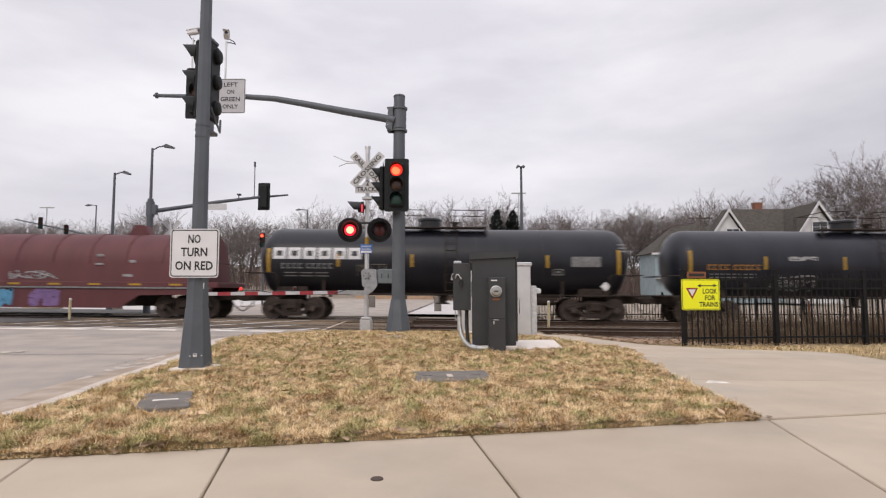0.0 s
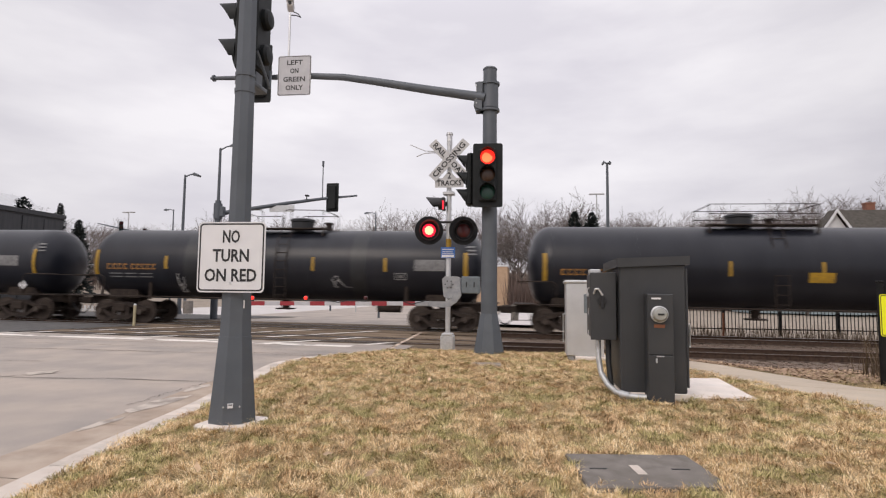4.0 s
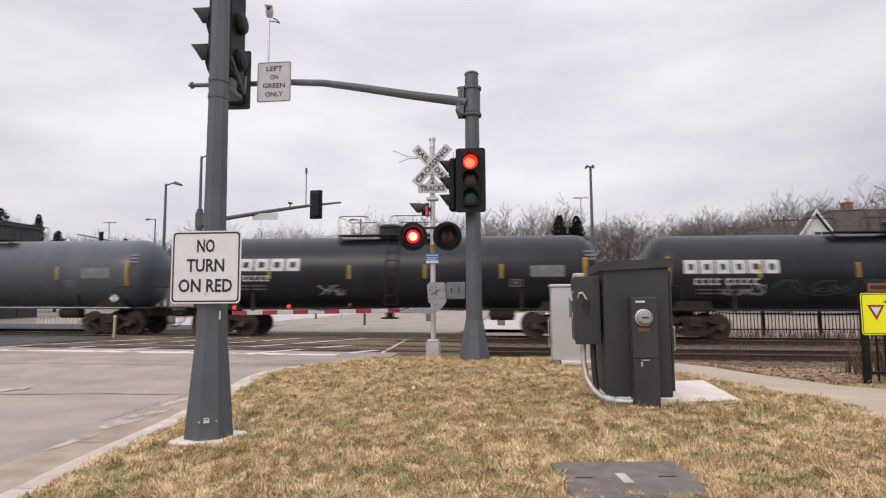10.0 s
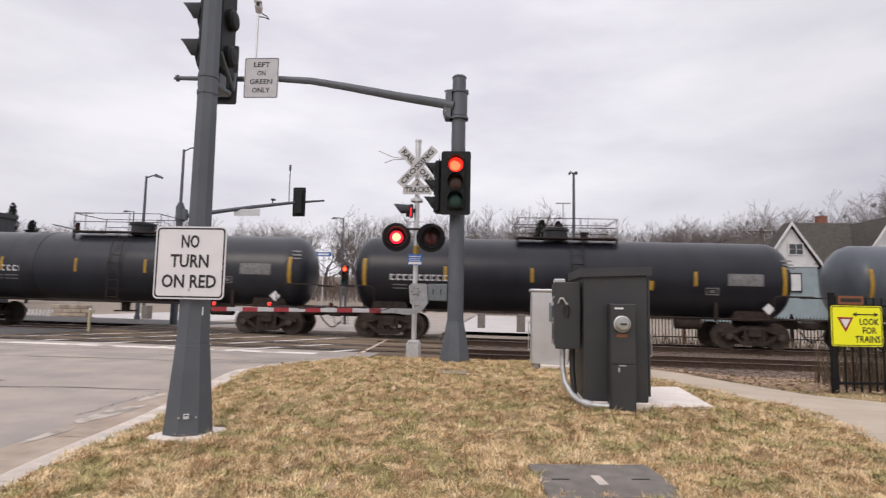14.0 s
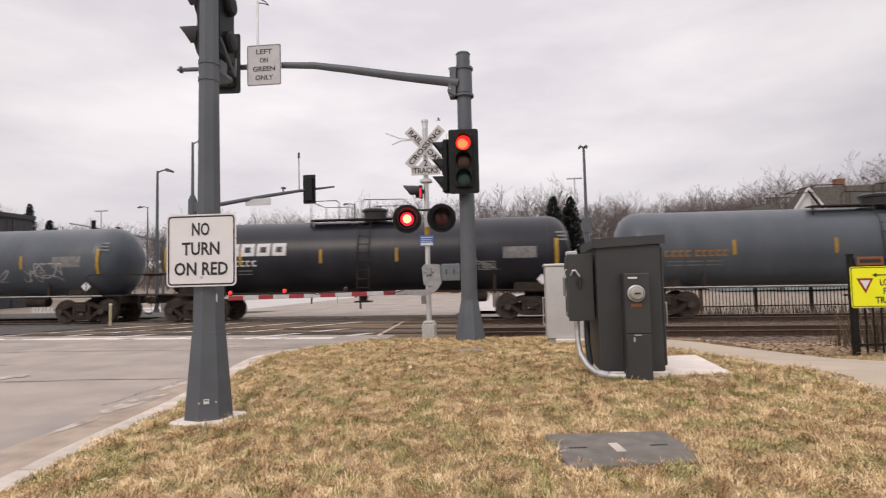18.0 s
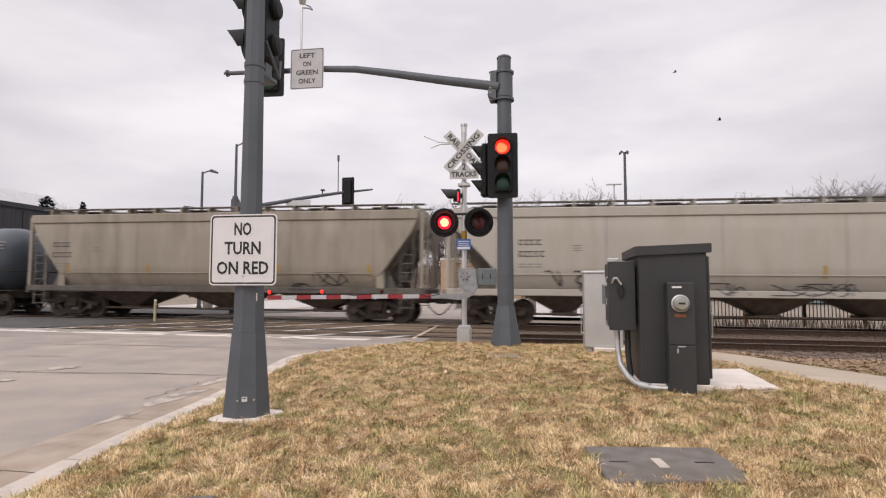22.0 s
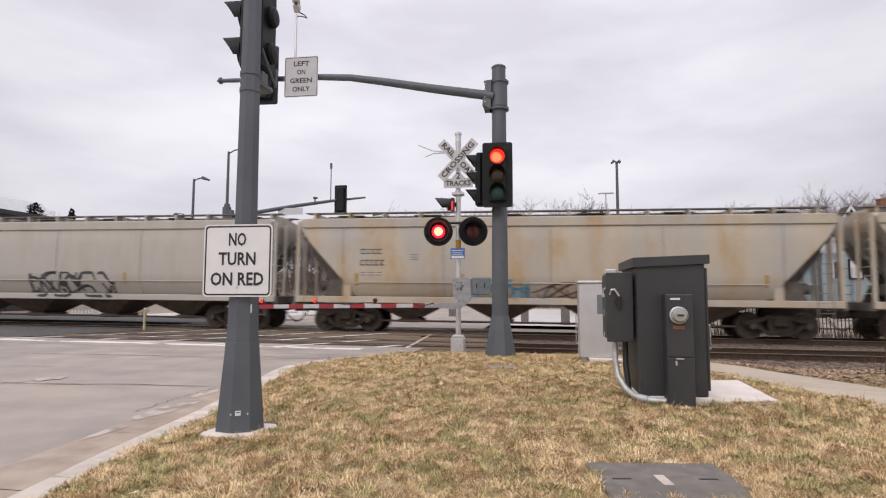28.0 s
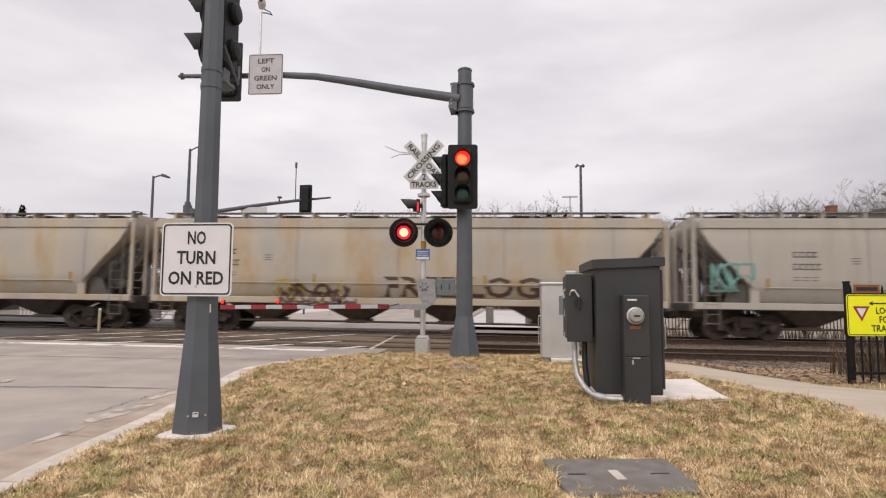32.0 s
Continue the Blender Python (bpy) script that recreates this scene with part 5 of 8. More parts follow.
part("finial", Mesh().cyl((0, 0, 5.03), (0, 0, 5.35), 0.07, seg=16).lathe([(0.085, 5.29), (0.085, 5.33), (0.02, 5.37)], 14).cyl((0, -0.02, 5.15), (0, -0.09, 5.15), 0.045, seg=10), M_ALU, xing)
cb = part("crossbuck", Mesh().cyl((0, 0.05, 0), (0, -0.06, 0), 0.05, seg=10), M_GALV, xing, at=pose(0.02, -0.12, 4.63))
for s, text in ((1, "CROSSING"), (-1, "RAIL  ROAD")):
    bl = part("blade", Mesh().prism(round_rect(1.22, 0.23, 0.015), -0.0025, 0.0025), M_CROSSBUCK, cb, "white reflective blade", at=pose(0, -0.06 - 0.006 * (s > 0), 0, 0, -47 * s, 0))
    me = lettering(text, 0.125, 1.08, 0.0)
    me.materials.append(M_INK)
    part("lettering", me, None, bl, "black capital letters", at=pose(0, -0.0055, 0))
part("wire", Mesh().tube([(-0.3, 0, 0.22), (-0.62, 0, 0.26), (-0.98, 0, 0.42)], 0.012, 6), M_ALU, cb)
part("wire", Mesh().tube([(-0.3, 0, 0.2), (-0.6, 0, 0.2), (-0.82, 0, 0.12)], 0.012, 6), M_ALU, cb)
tr = part("track_count_board", Mesh().prism([(-0.35, -0.115), (0.35, -0.115), (0.35, 0.115), (0.17, 0.115), (0.0, 0.31), (-0.17, 0.115), (-0.35, 0.115)], -0.0025, 0.0025), M_CROSSBUCK, xing, "white board reading 2 TRACKS", at=pose(0.02, -0.13, 4.08))
for text, th, tw, z in (("2", 0.15, 0.09, 0.17), ("TRACKS", 0.125, 0.6, -0.01)):
    me = lettering(text, th, tw, 0.0)
    me.materials.append(M_INK)
    part("lettering", me, None, tr, "black lettering", at=pose(0, -0.005, z))
part("clamp", Mesh().box(-0.14, -0.12, 3.80, 0.14, 0.1, 3.87, 0.01).cyl((0, 0, 3.78), (0, 0, 3.90), 0.085, seg=12), M_GALV, xing)


def flasher(parent, at, lit, flare=0.04):
    f = part("flashing_light", Mesh().cyl((0, 0.02, 0), (0, 0.16, 0), 0.15, 0.09, 20), M_BLACK, parent, at=at)
    part("background_disc", Mesh().lathe([(0.335, -0.0), (0.335, 0.006), (0.05, 0.006), (0.05, 0.0)], 40, axis="y"), M_BLACK, f)
    part("disc_rim", Mesh().lathe([(0.345, -0.03), (0.345, 0.01), (0.333, 0.01), (0.333, -0.03)], 40, axis="y"), M_BLACK, f)
    # wider than the real lens: the outer red stands in for bloom
    part("roundel", Mesh().lathe([(0.198, -0.01), (0.16, -0.03), (0.09, -0.045), (0.02, -0.05)], 28, axis="y"), M_REDRING if lit else M_LENSDARK["red"], f, "lit red roundel, widened to include its bloom" if lit else "dark unlit roundel")
    if lit:
        part("lamp_core", Mesh().lathe([(0.105, -0.046), (0.06, -0.056), (0.01, -0.06)], 20, axis="y"), M_REDCORE, f, "glowing lamp core")
    n, v = 32, []
    for i in range(n + 1):
        a = -math.pi / 2 + 2 * math.pi * i / n
        low = 0.12 + 0.88 * (0.5 + 0.5 * math.sin(a))
        for rr, y in ((0.208, -0.005), (0.208 + flare, -0.05 - 0.20 * low), (0.202 + flare, -0.05 - 0.20 * low), (0.200, -0.005)):
            v.append((rr * math.cos(a), y, rr * math.sin(a)))
    part("hood", Mesh().add(v, [(4 * i + j, 4 * i + (j + 1) % 4, 4 * i + 4 + (j + 1) % 4, 4 * i + 4 + j) for i in range(n) for j in range(4)]), M_BLACK, f)
    return f


flasher(xing, pose(-0.45, -0.20, 2.91, 0, 0, 14), True)
flasher(xing, pose(0.38, -0.20, 2.90, 0, 0, 14), False)
lamp = part("side_flasher", Mesh().lathe([(0.05, -0.02), (0.13, 0.0), (0.15, 0.06), (0.15, 0.16)], 20, axis="y").box(-0.05, -0.06, -0.05, 0.05, 0.02, 0.05, 0.01), M_BLACK, xing, at=pose(-0.10, -0.02, 3.58, 0, 0, 98))
m = Mesh()
ring = [-0.3 + (math.pi + 0.6) * i / 16 for i in range(17)]
m.add([(rr * math.cos(a), y, rr * math.sin(a)) for a in ring for rr, y in ((0.155, 0.15), (0.165, 0.20 + 0.26 * (0.5 + 0.5 * math.sin(a))), (0.158, 0.20 + 0.26 * (0.5 + 0.5 * math.sin(a))), (0.148, 0.15))], [(4 * i + j, 4 * i + (j + 1) % 4, 4 * i + 4 + (j + 1) % 4, 4 * i + 4 + j) for i in range(16) for j in range(4)])
part("hood", m, M_BLACK, lamp)
part("crossarm", Mesh().tube([(-0.62, -0.06, 3.16), (-0.3, -0.06, 3.13), (0.3, -0.06, 3.13), (0.6, -0.06, 3.16)], 0.03, 8).tube([(-0.45, -0.06, 3.14), (-0.45, -0.06, 2.9)], 0.03, 8).tube([(0.38, -0.06, 3.14), (0.38, -0.06, 2.9)], 0.03, 8), M_BLACK, xing)
part("side_lamp", Mesh().box(-0.15, -0.195, 3.40, -0.07, -0.08, 3.72, 0.01), M_BLACK, xing)
part("side_lens", Mesh().box(-0.135, -0.205, 3.42, -0.095, -0.195, 3.64), M_REDDIM, xing, "narrow lit red lens")
part("reflective_sleeve", Mesh().cyl((0, 0, 2.5), (0, 0, 2.72), 0.066, seg=16), M_YELLOW, xing, "yellow reflective sleeve")
en = part("notice_board", Mesh().box(-0.17, -0.105, 2.26, 0.17, -0.098, 2.52), M_BLUE, xing, "blue emergency notice board with unreadable lines")
for z0, z1, x1 in ((2.45, 2.475, 0.14), (2.40, 2.415, 0.12), (2.36, 2.375, 0.13)):
    part("notice_line", Mesh().box(-0.14, -0.109, z0, x1, -0.1055, z1), M_LETTER, en)
part("notice_foot", Mesh().box(-0.15, -0.109, 2.275, 0.15, -0.1055, 2.335), M_WHITE, en)

gate = thing("crossing_gate", "lowered crossing gate with red and white striped arm", "crossing gate", pose(-2.52, 15.62, -0.30))
part("drive_housing", Mesh().prism([(-0.056, 1.346), (0.022, 1.296), (0.228, 1.312), (0.348, 1.445), (0.331, 1.777), (0.254, 1.81), (-0.03, 1.81), (-0.09, 1.744), (-0.073, 1.528)], -0.14, 0.16), M_ZINC, gate)
part("support_elbow", Mesh().prism([(-0.45, 1.113), (-0.03, 1.08), (0.125, 1.113), (0.262, 1.204), (0.374, 1.362), (0.366, 1.478), (0.228, 1.445), (0.142, 1.296), (0.004, 1.221), (-0.45, 1.221)], -0.22, -0.14), M_ZINC, gate)
part("hub", Mesh().cyl((0.08, -0.14, 1.62), (0.08, -0.18, 1.62), 0.05, seg=16), M_ZINC, gate)
for k in range(6):
    a = k * math.pi / 3
    part("bolt", Mesh().cyl((0.08 + 0.09 * math.cos(a), -0.14, 1.62 + 0.09 * math.sin(a)), (0.08 + 0.09 * math.cos(a), -0.16, 1.62 + 0.09 * math.sin(a)), 0.015, seg=6), M_BLACK, gate)
part("counterweight", Mesh().box(0.36, -0.12, 1.41, 0.80, -0.04, 1.81, 0.02), M_WEIGHT, gate, "blue-grey counterweight plate")
for x in (0.47, 0.65):
    part("weight_slot", Mesh().box(x, -0.128, 1.56, x + 0.025, -0.121, 1.68), M_BLACK, gate)
part("arm_socket", Mesh().box(-0.72, -0.24, 1.105, -0.38, -0.16, 1.22, 0.015), M_ZINC, gate)
arm = part("gate_arm", Mesh().box(-4.86, -0.215, 1.095, -0.68, -0.185, 1.19, 0.008), M_OLDSHEET, gate, "white arm with red stripes", at=pose(-0.68, 0, 1.165) @ pose(0, 0, 0, 0, -0.65, 0) @ pose(0.68, 0, -1.145))
for k in range(6):
    x = -4.86 + 0.01 + 0.77 * k
    part("red_stripe", Mesh().box(max(-4.865, x), -0.219, 1.092, x + 0.37, -0.181, 1.193), M_REDSHEET, arm, "red reflective stripe")
for k, (x, on) in enumerate(((-4.80, True), (-3.42, True), (-1.92, False))):
    part("arm_lamp", Mesh().cyl((x, -0.2, 1.2), (x, -0.2, 1.235), 0.03, seg=10).cyl((x, -0.225, 1.275), (x, -0.165, 1.275), 0.05, seg=14), M_BLACK, arm)
    part("arm_lens", Mesh().lathe([(0.048, -0.226), (0.03, -0.245), (0.005, -0.25)], 16, (x, 0, 1.275), "y"), M_REDLIT if on else M_LENSDARK["red"], arm, "lit red lens" if on else "dark red lens")
part("cable", Mesh().tube([(-3.4, -0.2, 1.22), (-2.9, -0.21, 1.215), (-2.6, -0.21, 1.17), (-2.3, -0.21, 1.215), (-1.9, -0.2, 1.22)], 0.012, 6), M_BLACK, arm)
part("cable", Mesh().tube([(-1.0, -0.22, 1.2), (-0.8, -0.23, 1.13), (-0.5, -0.24, 1.2)], 0.012, 6), M_BLACK, arm)

# power cabinet with meter
cab = thing("power_cabinet", "dark grey steel utility cabinet with electric meter and conduit", "utility cabinet", pose(0.745, 9.03, 0.03))
part("plinth", Mesh().box(-0.345, -0.54, -0.1, 0.345, 0.56, 0.08, 0.01), M_PAD, cab)
part("body", Mesh().box(-0.335, -0.53, 0.08, 0.32, 0.55, 1.40, 0.012), M_DARKBOX, cab)
part("roof", Mesh().add([(-0.37, -0.57, 1.37), (0.36, -0.57, 1.40), (0.36, 0.58, 1.40), (-0.37, 0.58, 1.37), (-0.37, -0.57, 1.465), (0.36, -0.57, 1.49), (0.36, 0.58, 1.49), (-0.37, 0.58, 1.465)], [(0, 3, 2, 1), (4, 5, 6, 7), (0, 1, 5, 4), (1, 2, 6, 5), (2, 3, 7, 6), (3, 0, 4, 7)]), M_DARKBOX, cab)
part("door", Mesh().box(0.322, -0.52, 0.14, 0.345, 0.52, 1.36, 0.006), M_DARKBOX, cab)
part("door_handle", Mesh().tube([(0.345, -0.40, 0.78), (0.385, -0.40, 0.78), (0.385, -0.40, 0.55), (0.345, -0.40, 0.55)], 0.012, 8), M_GALV, cab)
ped = part("meter_pedestal", Mesh().box(-0.10, -0.73, -0.06, 0.15, -0.535, 1.095, 0.008), M_DARKBOX, cab)
part("meter_cover", Mesh().box(-0.095, -0.742, 0.49, 0.145, -0.73, 1.09, 0.005), M_DARKBOX, ped)
part("lower_cover", Mesh().box(-0.095, -0.746, -0.04, 0.145, -0.73, 0.482, 0.005), M_DARKBOX, ped)
part("latch", Mesh().box(-0.03, -0.759, 0.41, -0.012, -0.745, 0.455, 0.004).box(-0.02, -0.756, 0.47, 0.05, -0.745, 0.48), M_GALV, ped)
mt = part("electric_meter", Mesh().lathe([(0.084, -0.742), (0.084, -0.765), (0.073, -0.77), (0.073, -0.742)], 28, (0.012, 0, 0.892), "y"), M_GALV, ped, "round glass electric meter")
M_GLASSY = material("meter_face", (0.36, 0.365, 0.34), 0.15, second=(0.30, 0.305, 0.285), scale=6.0, coat=0.8)
part("meter_face", Mesh().lathe([(0.073, -0.765), (0.071, -0.80), (0.055, -0.822), (0.02, -0.828)], 28, (0.012, 0, 0.892), "y"), M_GLASSY, mt)
part("meter_display", Mesh().box(-0.018, -0.834, 0.885, 0.042, -0.829, 0.902), M_INK, mt)
part("warning_label", Mesh().box(-0.04, -0.746, 0.757, 0.065, -0.7425, 0.79), M_ORANGE, ped, "small orange warning label")
part("name_label", Mesh().box(-0.06, -0.746, 1.04, 0.03, -0.7425, 1.058), M_WHITE, ped, "small white label")
dis = part("disconnect_box", Mesh().box(-0.62, -0.40, 0.62, -0.36, 0.05, 1.31, 0.012), M_DARKBOX, cab)
part("disconnect_lid", Mesh().box(-0.625, -0.412, 0.60, -0.355, -0.40, 1.32, 0.006), M_DARKBOX, dis)
part("disconnect_handle", Mesh().cyl((-0.50, -0.412, 1.02), (-0.50, -0.44, 1.02), 0.045, seg=14).box(-0.515, -0.455, 0.94, -0.485, -0.44, 1.08, 0.005), M_BLACK, dis)
part("lever", Mesh().tube([(-0.59, -0.42, 1.09), (-0.575, -0.45, 1.14), (-0.545, -0.46, 1.145), (-0.50, -0.455, 1.075)], 0.011, 8), M_ALU, dis, "bright bent switch lever")
part("padlock", Mesh().box(-0.66, -0.36, 1.06, -0.635, -0.33, 1.10, 0.004).tube([(-0.648, -0.345, 1.1), (-0.648, -0.345, 1.14), (-0.628, -0.345, 1.16)], 0.006, 6), M_GALV, dis)
part("top_switch", Mesh().box(-0.62, -0.30, 1.31, -0.50, -0.14, 1.36, 0.01), M_GALV, dis)
part("seal_label", Mesh().box(-0.629, -0.2, 0.86, -0.6255, -0.17, 0.93).box(-0.629, -0.2, 0.63, -0.6255, -0.17, 0.69), M_WHITE, dis)
part("conduit", Mesh().tube([(-0.53, -0.25, 0.62), (-0.53, -0.26, 0.40), (-0.51, -0.30, 0.24), (-0.45, -0.40, 0.13), (-0.38, -0.50, 0.07), (-0.25, -0.60, 0.05), (-0.10, -0.64, 0.05)], 0.03, 12), M_GALV, cab, "bent galvanized conduit")
part("conduit_coupling", Mesh().cyl((-0.26, -0.595, 0.05), (-0.34, -0.535, 0.06), 0.04, seg=12), M_GALV, cab)
part("dark_conduit", Mesh().tube([(-0.42, -0.22, 0.62), (-0.42, -0.22, 0.35), (-0.40, -0.26, 0.1)], 0.03, 12), M_DARKBOX, cab)
tagged(part("concrete_pad", Mesh().prism([(1.06, 8.60), (1.80, 8.74), (1.86, 10.2), (1.08, 10.05)], -0.08, 0.055, "z"), M_PAD), "pale new concrete pad in the lawn", "pad")

# aluminium railway cabinets behind it
case = thing("signal_case", "bare aluminium railway signal case on a concrete base", "signal case", pose(0.43, 13.15, -0.10), group="railway signal cases")
part("base", Mesh().box(-0.18, -0.42, -0.15, 0.40, 0.3, 0.11, 0.01), M_PAD, case)
part("body", Mesh().box(-0.33, -0.26, 0.11, 0.33, 0.32, 1.42, 0.012), M_ALU, case)
part("lid", Mesh().box(-0.36, -0.29, 1.42, 0.36, 0.35, 1.47, 0.015), M_ALU, case)
part("side_panel", Mesh().box(-0.02, -0.268, 0.88, 0.30, -0.26, 1.22, 0.004), M_WEIGHT, case, "grey fixed plate")
part("door_handle", Mesh().tube([(-0.34, -0.1, 0.85), (-0.38, -0.1, 0.85), (-0.38, -0.1, 0.35), (-0.34, -0.1, 0.35)], 0.014, 8), M_GALV, case)
part("foot", Mesh().box(-0.3, -0.2, -0.15, -0.2, 0.25, 0.11), M_GALV, case)
case = thing("signal_case", "taller aluminium railway signal case with a side box", "signal case", pose(1.38, 12.7, -0.12), group="railway signal cases")
part("base", Mesh().box(-0.36, -0.34, -0.15, 0.36, 0.34, 0.06, 0.01), M_PAD, case)
part("body", Mesh().box(-0.33, -0.3, 0.06, 0.33, 0.3, 1.58, 0.012), M_ALU, case)
part("lid", Mesh().box(-0.36, -0.33, 1.58, 0.36, 0.33, 1.66, 0.015), M_GALV, case)
part("side_box", Mesh().box(0.335, -0.2, 0.02, 0.47, 0.2, 1.15, 0.01), M_GALV, case)
part("side_lamp", Mesh().lathe([(0.06, 0.0), (0.07, 0.05), (0.06, 0.1), (0.01, 0.12)], 14, (0.52, 0, 0.98)), M_WHITE, case)
for x, y, z in ((-15.35, 21.7, -0.36), (3.36, 21.6, -0.44)):
    bl = thing("marker_post", "thin pale yellow plastic marker post between the tracks", "marker post", pose(x, y, z), group="marker posts")
    part("post", Mesh().cyl((0, 0, -0.15), (0.01, 0, 0.92), 0.05, 0.05, 12), material("aged_yellow_plastic", (0.50, 0.44, 0.28), 0.6, second=(0.42, 0.36, 0.22), scale=6.0), bl)
    part("cap", Mesh().lathe([(0.054, 0.9), (0.054, 0.94), (0.02, 0.96)], 12, (0.01, 0, 0)), M_WHITE, bl)

# steel fence with its sign
M_FENCE = material("black_fence_paint", (0.008, 0.008, 0.009), 0.55, spec=0.2, second=(0.013, 0.013, 0.013), scale=6.0)
fence = thing("picket_fence", "black steel picket fence beside the path", "fence", pose(4.9, 12.24, -0.27, 0, 0, 9.5))
FL = 12.9
for k in range(7):
    part("post", Mesh().box(2.13 * k - 0.035, -0.035, -0.2, 2.13 * k + 0.035, 0.035, 1.62, 0.005).box(2.13 * k - 0.045, -0.045, 1.62, 2.13 * k + 0.045, 0.045, 1.65, 0.01), M_FENCE, fence)
for z in (0.17, 1.22, 1.42):
    part("fence_rail", Mesh().box(0, -0.022, z, FL, 0.022, z + 0.04), M_FENCE, fence)
PICKET = Mesh().box(-0.0105, -0.0105, 0.04, 0.0105, 0.0105, 1.54).add([(-0.0105, -0.0105, 1.54), (0.0105, -0.0105, 1.54), (0.0105, 0.0105, 1.54), (-0.0105, 0.0105, 1.54), (0, 0, 1.60)], [(0, 1, 4), (1, 2, 4), (2, 3, 4), (3, 0, 4)]).data("picket", M_FENCE, 0)
for k in range(int(FL / 0.133)):
    x = 0.133 * (k + 0.5)
    if abs((x + 1.06) % 2.13 - 1.06) > 0.05:
        part("picket", PICKET, None, fence, at=pose(x, 0, 0))
look_sign = thing("warning_sign", "bright yellow-green LOOK FOR TRAINS sign on the fence", "warning sign", pose(5.275, 12.235, 0.84, 0, 0, 7))
b = sign_board(look_sign, 0.845, 0.655, pose(0, 0, 0), M_LIME, [("LOOK", 0.10, 0.32, 0.20, 0.065), ("FOR", 0.10, 0.23, 0.20, -0.075), ("TRAINS", 0.10, 0.42, 0.17, -0.215)])
part("yield_symbol", Mesh().prism([(-0.325, 0.14), (-0.055, 0.14), (-0.19, -0.10)], -0.006, -0.004), M_REDSHEET, b, "red bordered triangle")
part("yield_centre", Mesh().prism([(-0.27, 0.108), (-0.11, 0.108), (-0.19, -0.035)], -0.009, -0.0065), M_WHITE, b)
part("double_arrow", Mesh().box(-0.04, -0.0065, 0.178, 0.33, -0.0045, 0.196).prism([(-0.07, 0.187), (0.0, 0.222), (0.0, 0.152)], -0.0065, -0.0045).prism([(0.36, 0.187), (0.29, 0.152), (0.29, 0.222)], -0.0065, -0.0045), M_INK, b)
plate = tagged(part("small_plate", Mesh().box(-0.21, -0.004, -0.07, 0.21, 0.004, 0.07, 0.002), M_ORANGE, at=pose(5.2, 12.238, 1.255, 0, 0, 7)), "small rusty orange plate with an unreadable line on the fence", "sign")
part("plate_line", Mesh().box(-0.17, -0.007, -0.03, 0.17, -0.0045, 0.03), M_INK, plate)

# covers set in the lawn
M_VAULT = material("grey_polymer_concrete", (0.16, 0.144, 0.128), 0.9, spec=0.2, second=(0.225, 0.205, 0.185), scale=8.0, stain=(0.10, 0.085, 0.07), stain_scale=2.0, bump=0.2, bump_scale=150)
vault = tagged(part("vault_cover", Mesh().box(-0.41, -0.33, -0.06, 0.41, 0.33, 0.02, 0.008), M_VAULT, at=pose(0.18, 6.08, 0.012, 0, 0, 9)), "flat grey polymer concrete utility vault cover", "vault cover")
part("label_plate", Mesh().box(-0.06, -0.11, 0.02, 0.0, 0.07, 0.023), M_KERB, vault)
for x in (-0.27, 0.24):
    part("lift_slot", Mesh().box(x - 0.055, -0.01, 0.02, x + 0.055, 0.01, 0.0225), M_INK, vault)
vault = tagged(part("vault_cover", Mesh().box(-0.2, -0.36, -0.06, 0.2, 0.36, 0.02, 0.008), M_VAULT, at=pose(-2.22, 4.72, -0.003, 0, 0, 24)), "narrow grey utility vault cover in the lawn", "vault cover")
part("label_plate", Mesh().box(-0.1, -0.05, 0.02, 0.1, 0.0, 0.023), M_PAINT, vault)
cover = tagged(part("valve_cover", Mesh().box(-0.23, -0.16, -0.06, 0.23, 0.16, 0.03, 0.01), M_EARTH, at=pose(-1.22, 11.3, lawn_z(-1.22, 11.3), 0, 0, 5)), "small tan concrete cover in the lawn", "valve cover")

# ---- lawn, pavement, kerb, tracks ----
FRONT = (0.39, 3.84, 0.247)


def front_y(x):
    return FRONT[1] + FRONT[2] * (x - FRONT[0])


PATH_LEFT = [(4.37, 2.53), (5.4, 2.56), (6.2, 2.58), (7.4, 2.66), (8.3, 2.75), (8.9, 2.75), (9.5, 2.57), (9.9, 2.43), (10.6, 2.2), (11.5, 1.9), (12.6, 1.65), (14.0, 1.5), (15.8, 1.42), (17.3, 1.4)]
PATH_RIGHT = [(4.7, 5.95), (8.6, 5.85), (9.5, 5.6), (10.2, 5.2), (10.85, 4.85), (11.8, 4.2), (12.7, 3.65), (13.4, 3.2), (14.4, 2.7), (15.8, 2.5), (17.3, 2.5)]


def path_z(x, y):
    return lawn_z(x, y) + ramp(y, (4, -0.02), (9, -0.02), (14, -0.03), (16, -0.01), (17.4, 0.03))


def lawn_right(y):
    return ramp(y, *PATH_LEFT) if y > 4.37 else (y - FRONT[1]) / FRONT[2] + FRONT[0]


def lawn_left(y):
    return road_edge(y) + 0.16 + 0.12 * smoothstep(14.5, 12.5, y)


def bumps(x, y):
    return 0.020 * noise.noise((x * 1.3, y * 1.3, 0.3)) + 0.022 * noise.noise((x * 3.6, y * 3.6, 1.7)) + 0.024 * noise.noise((x * 7.5, y * 7.5, 4.1))


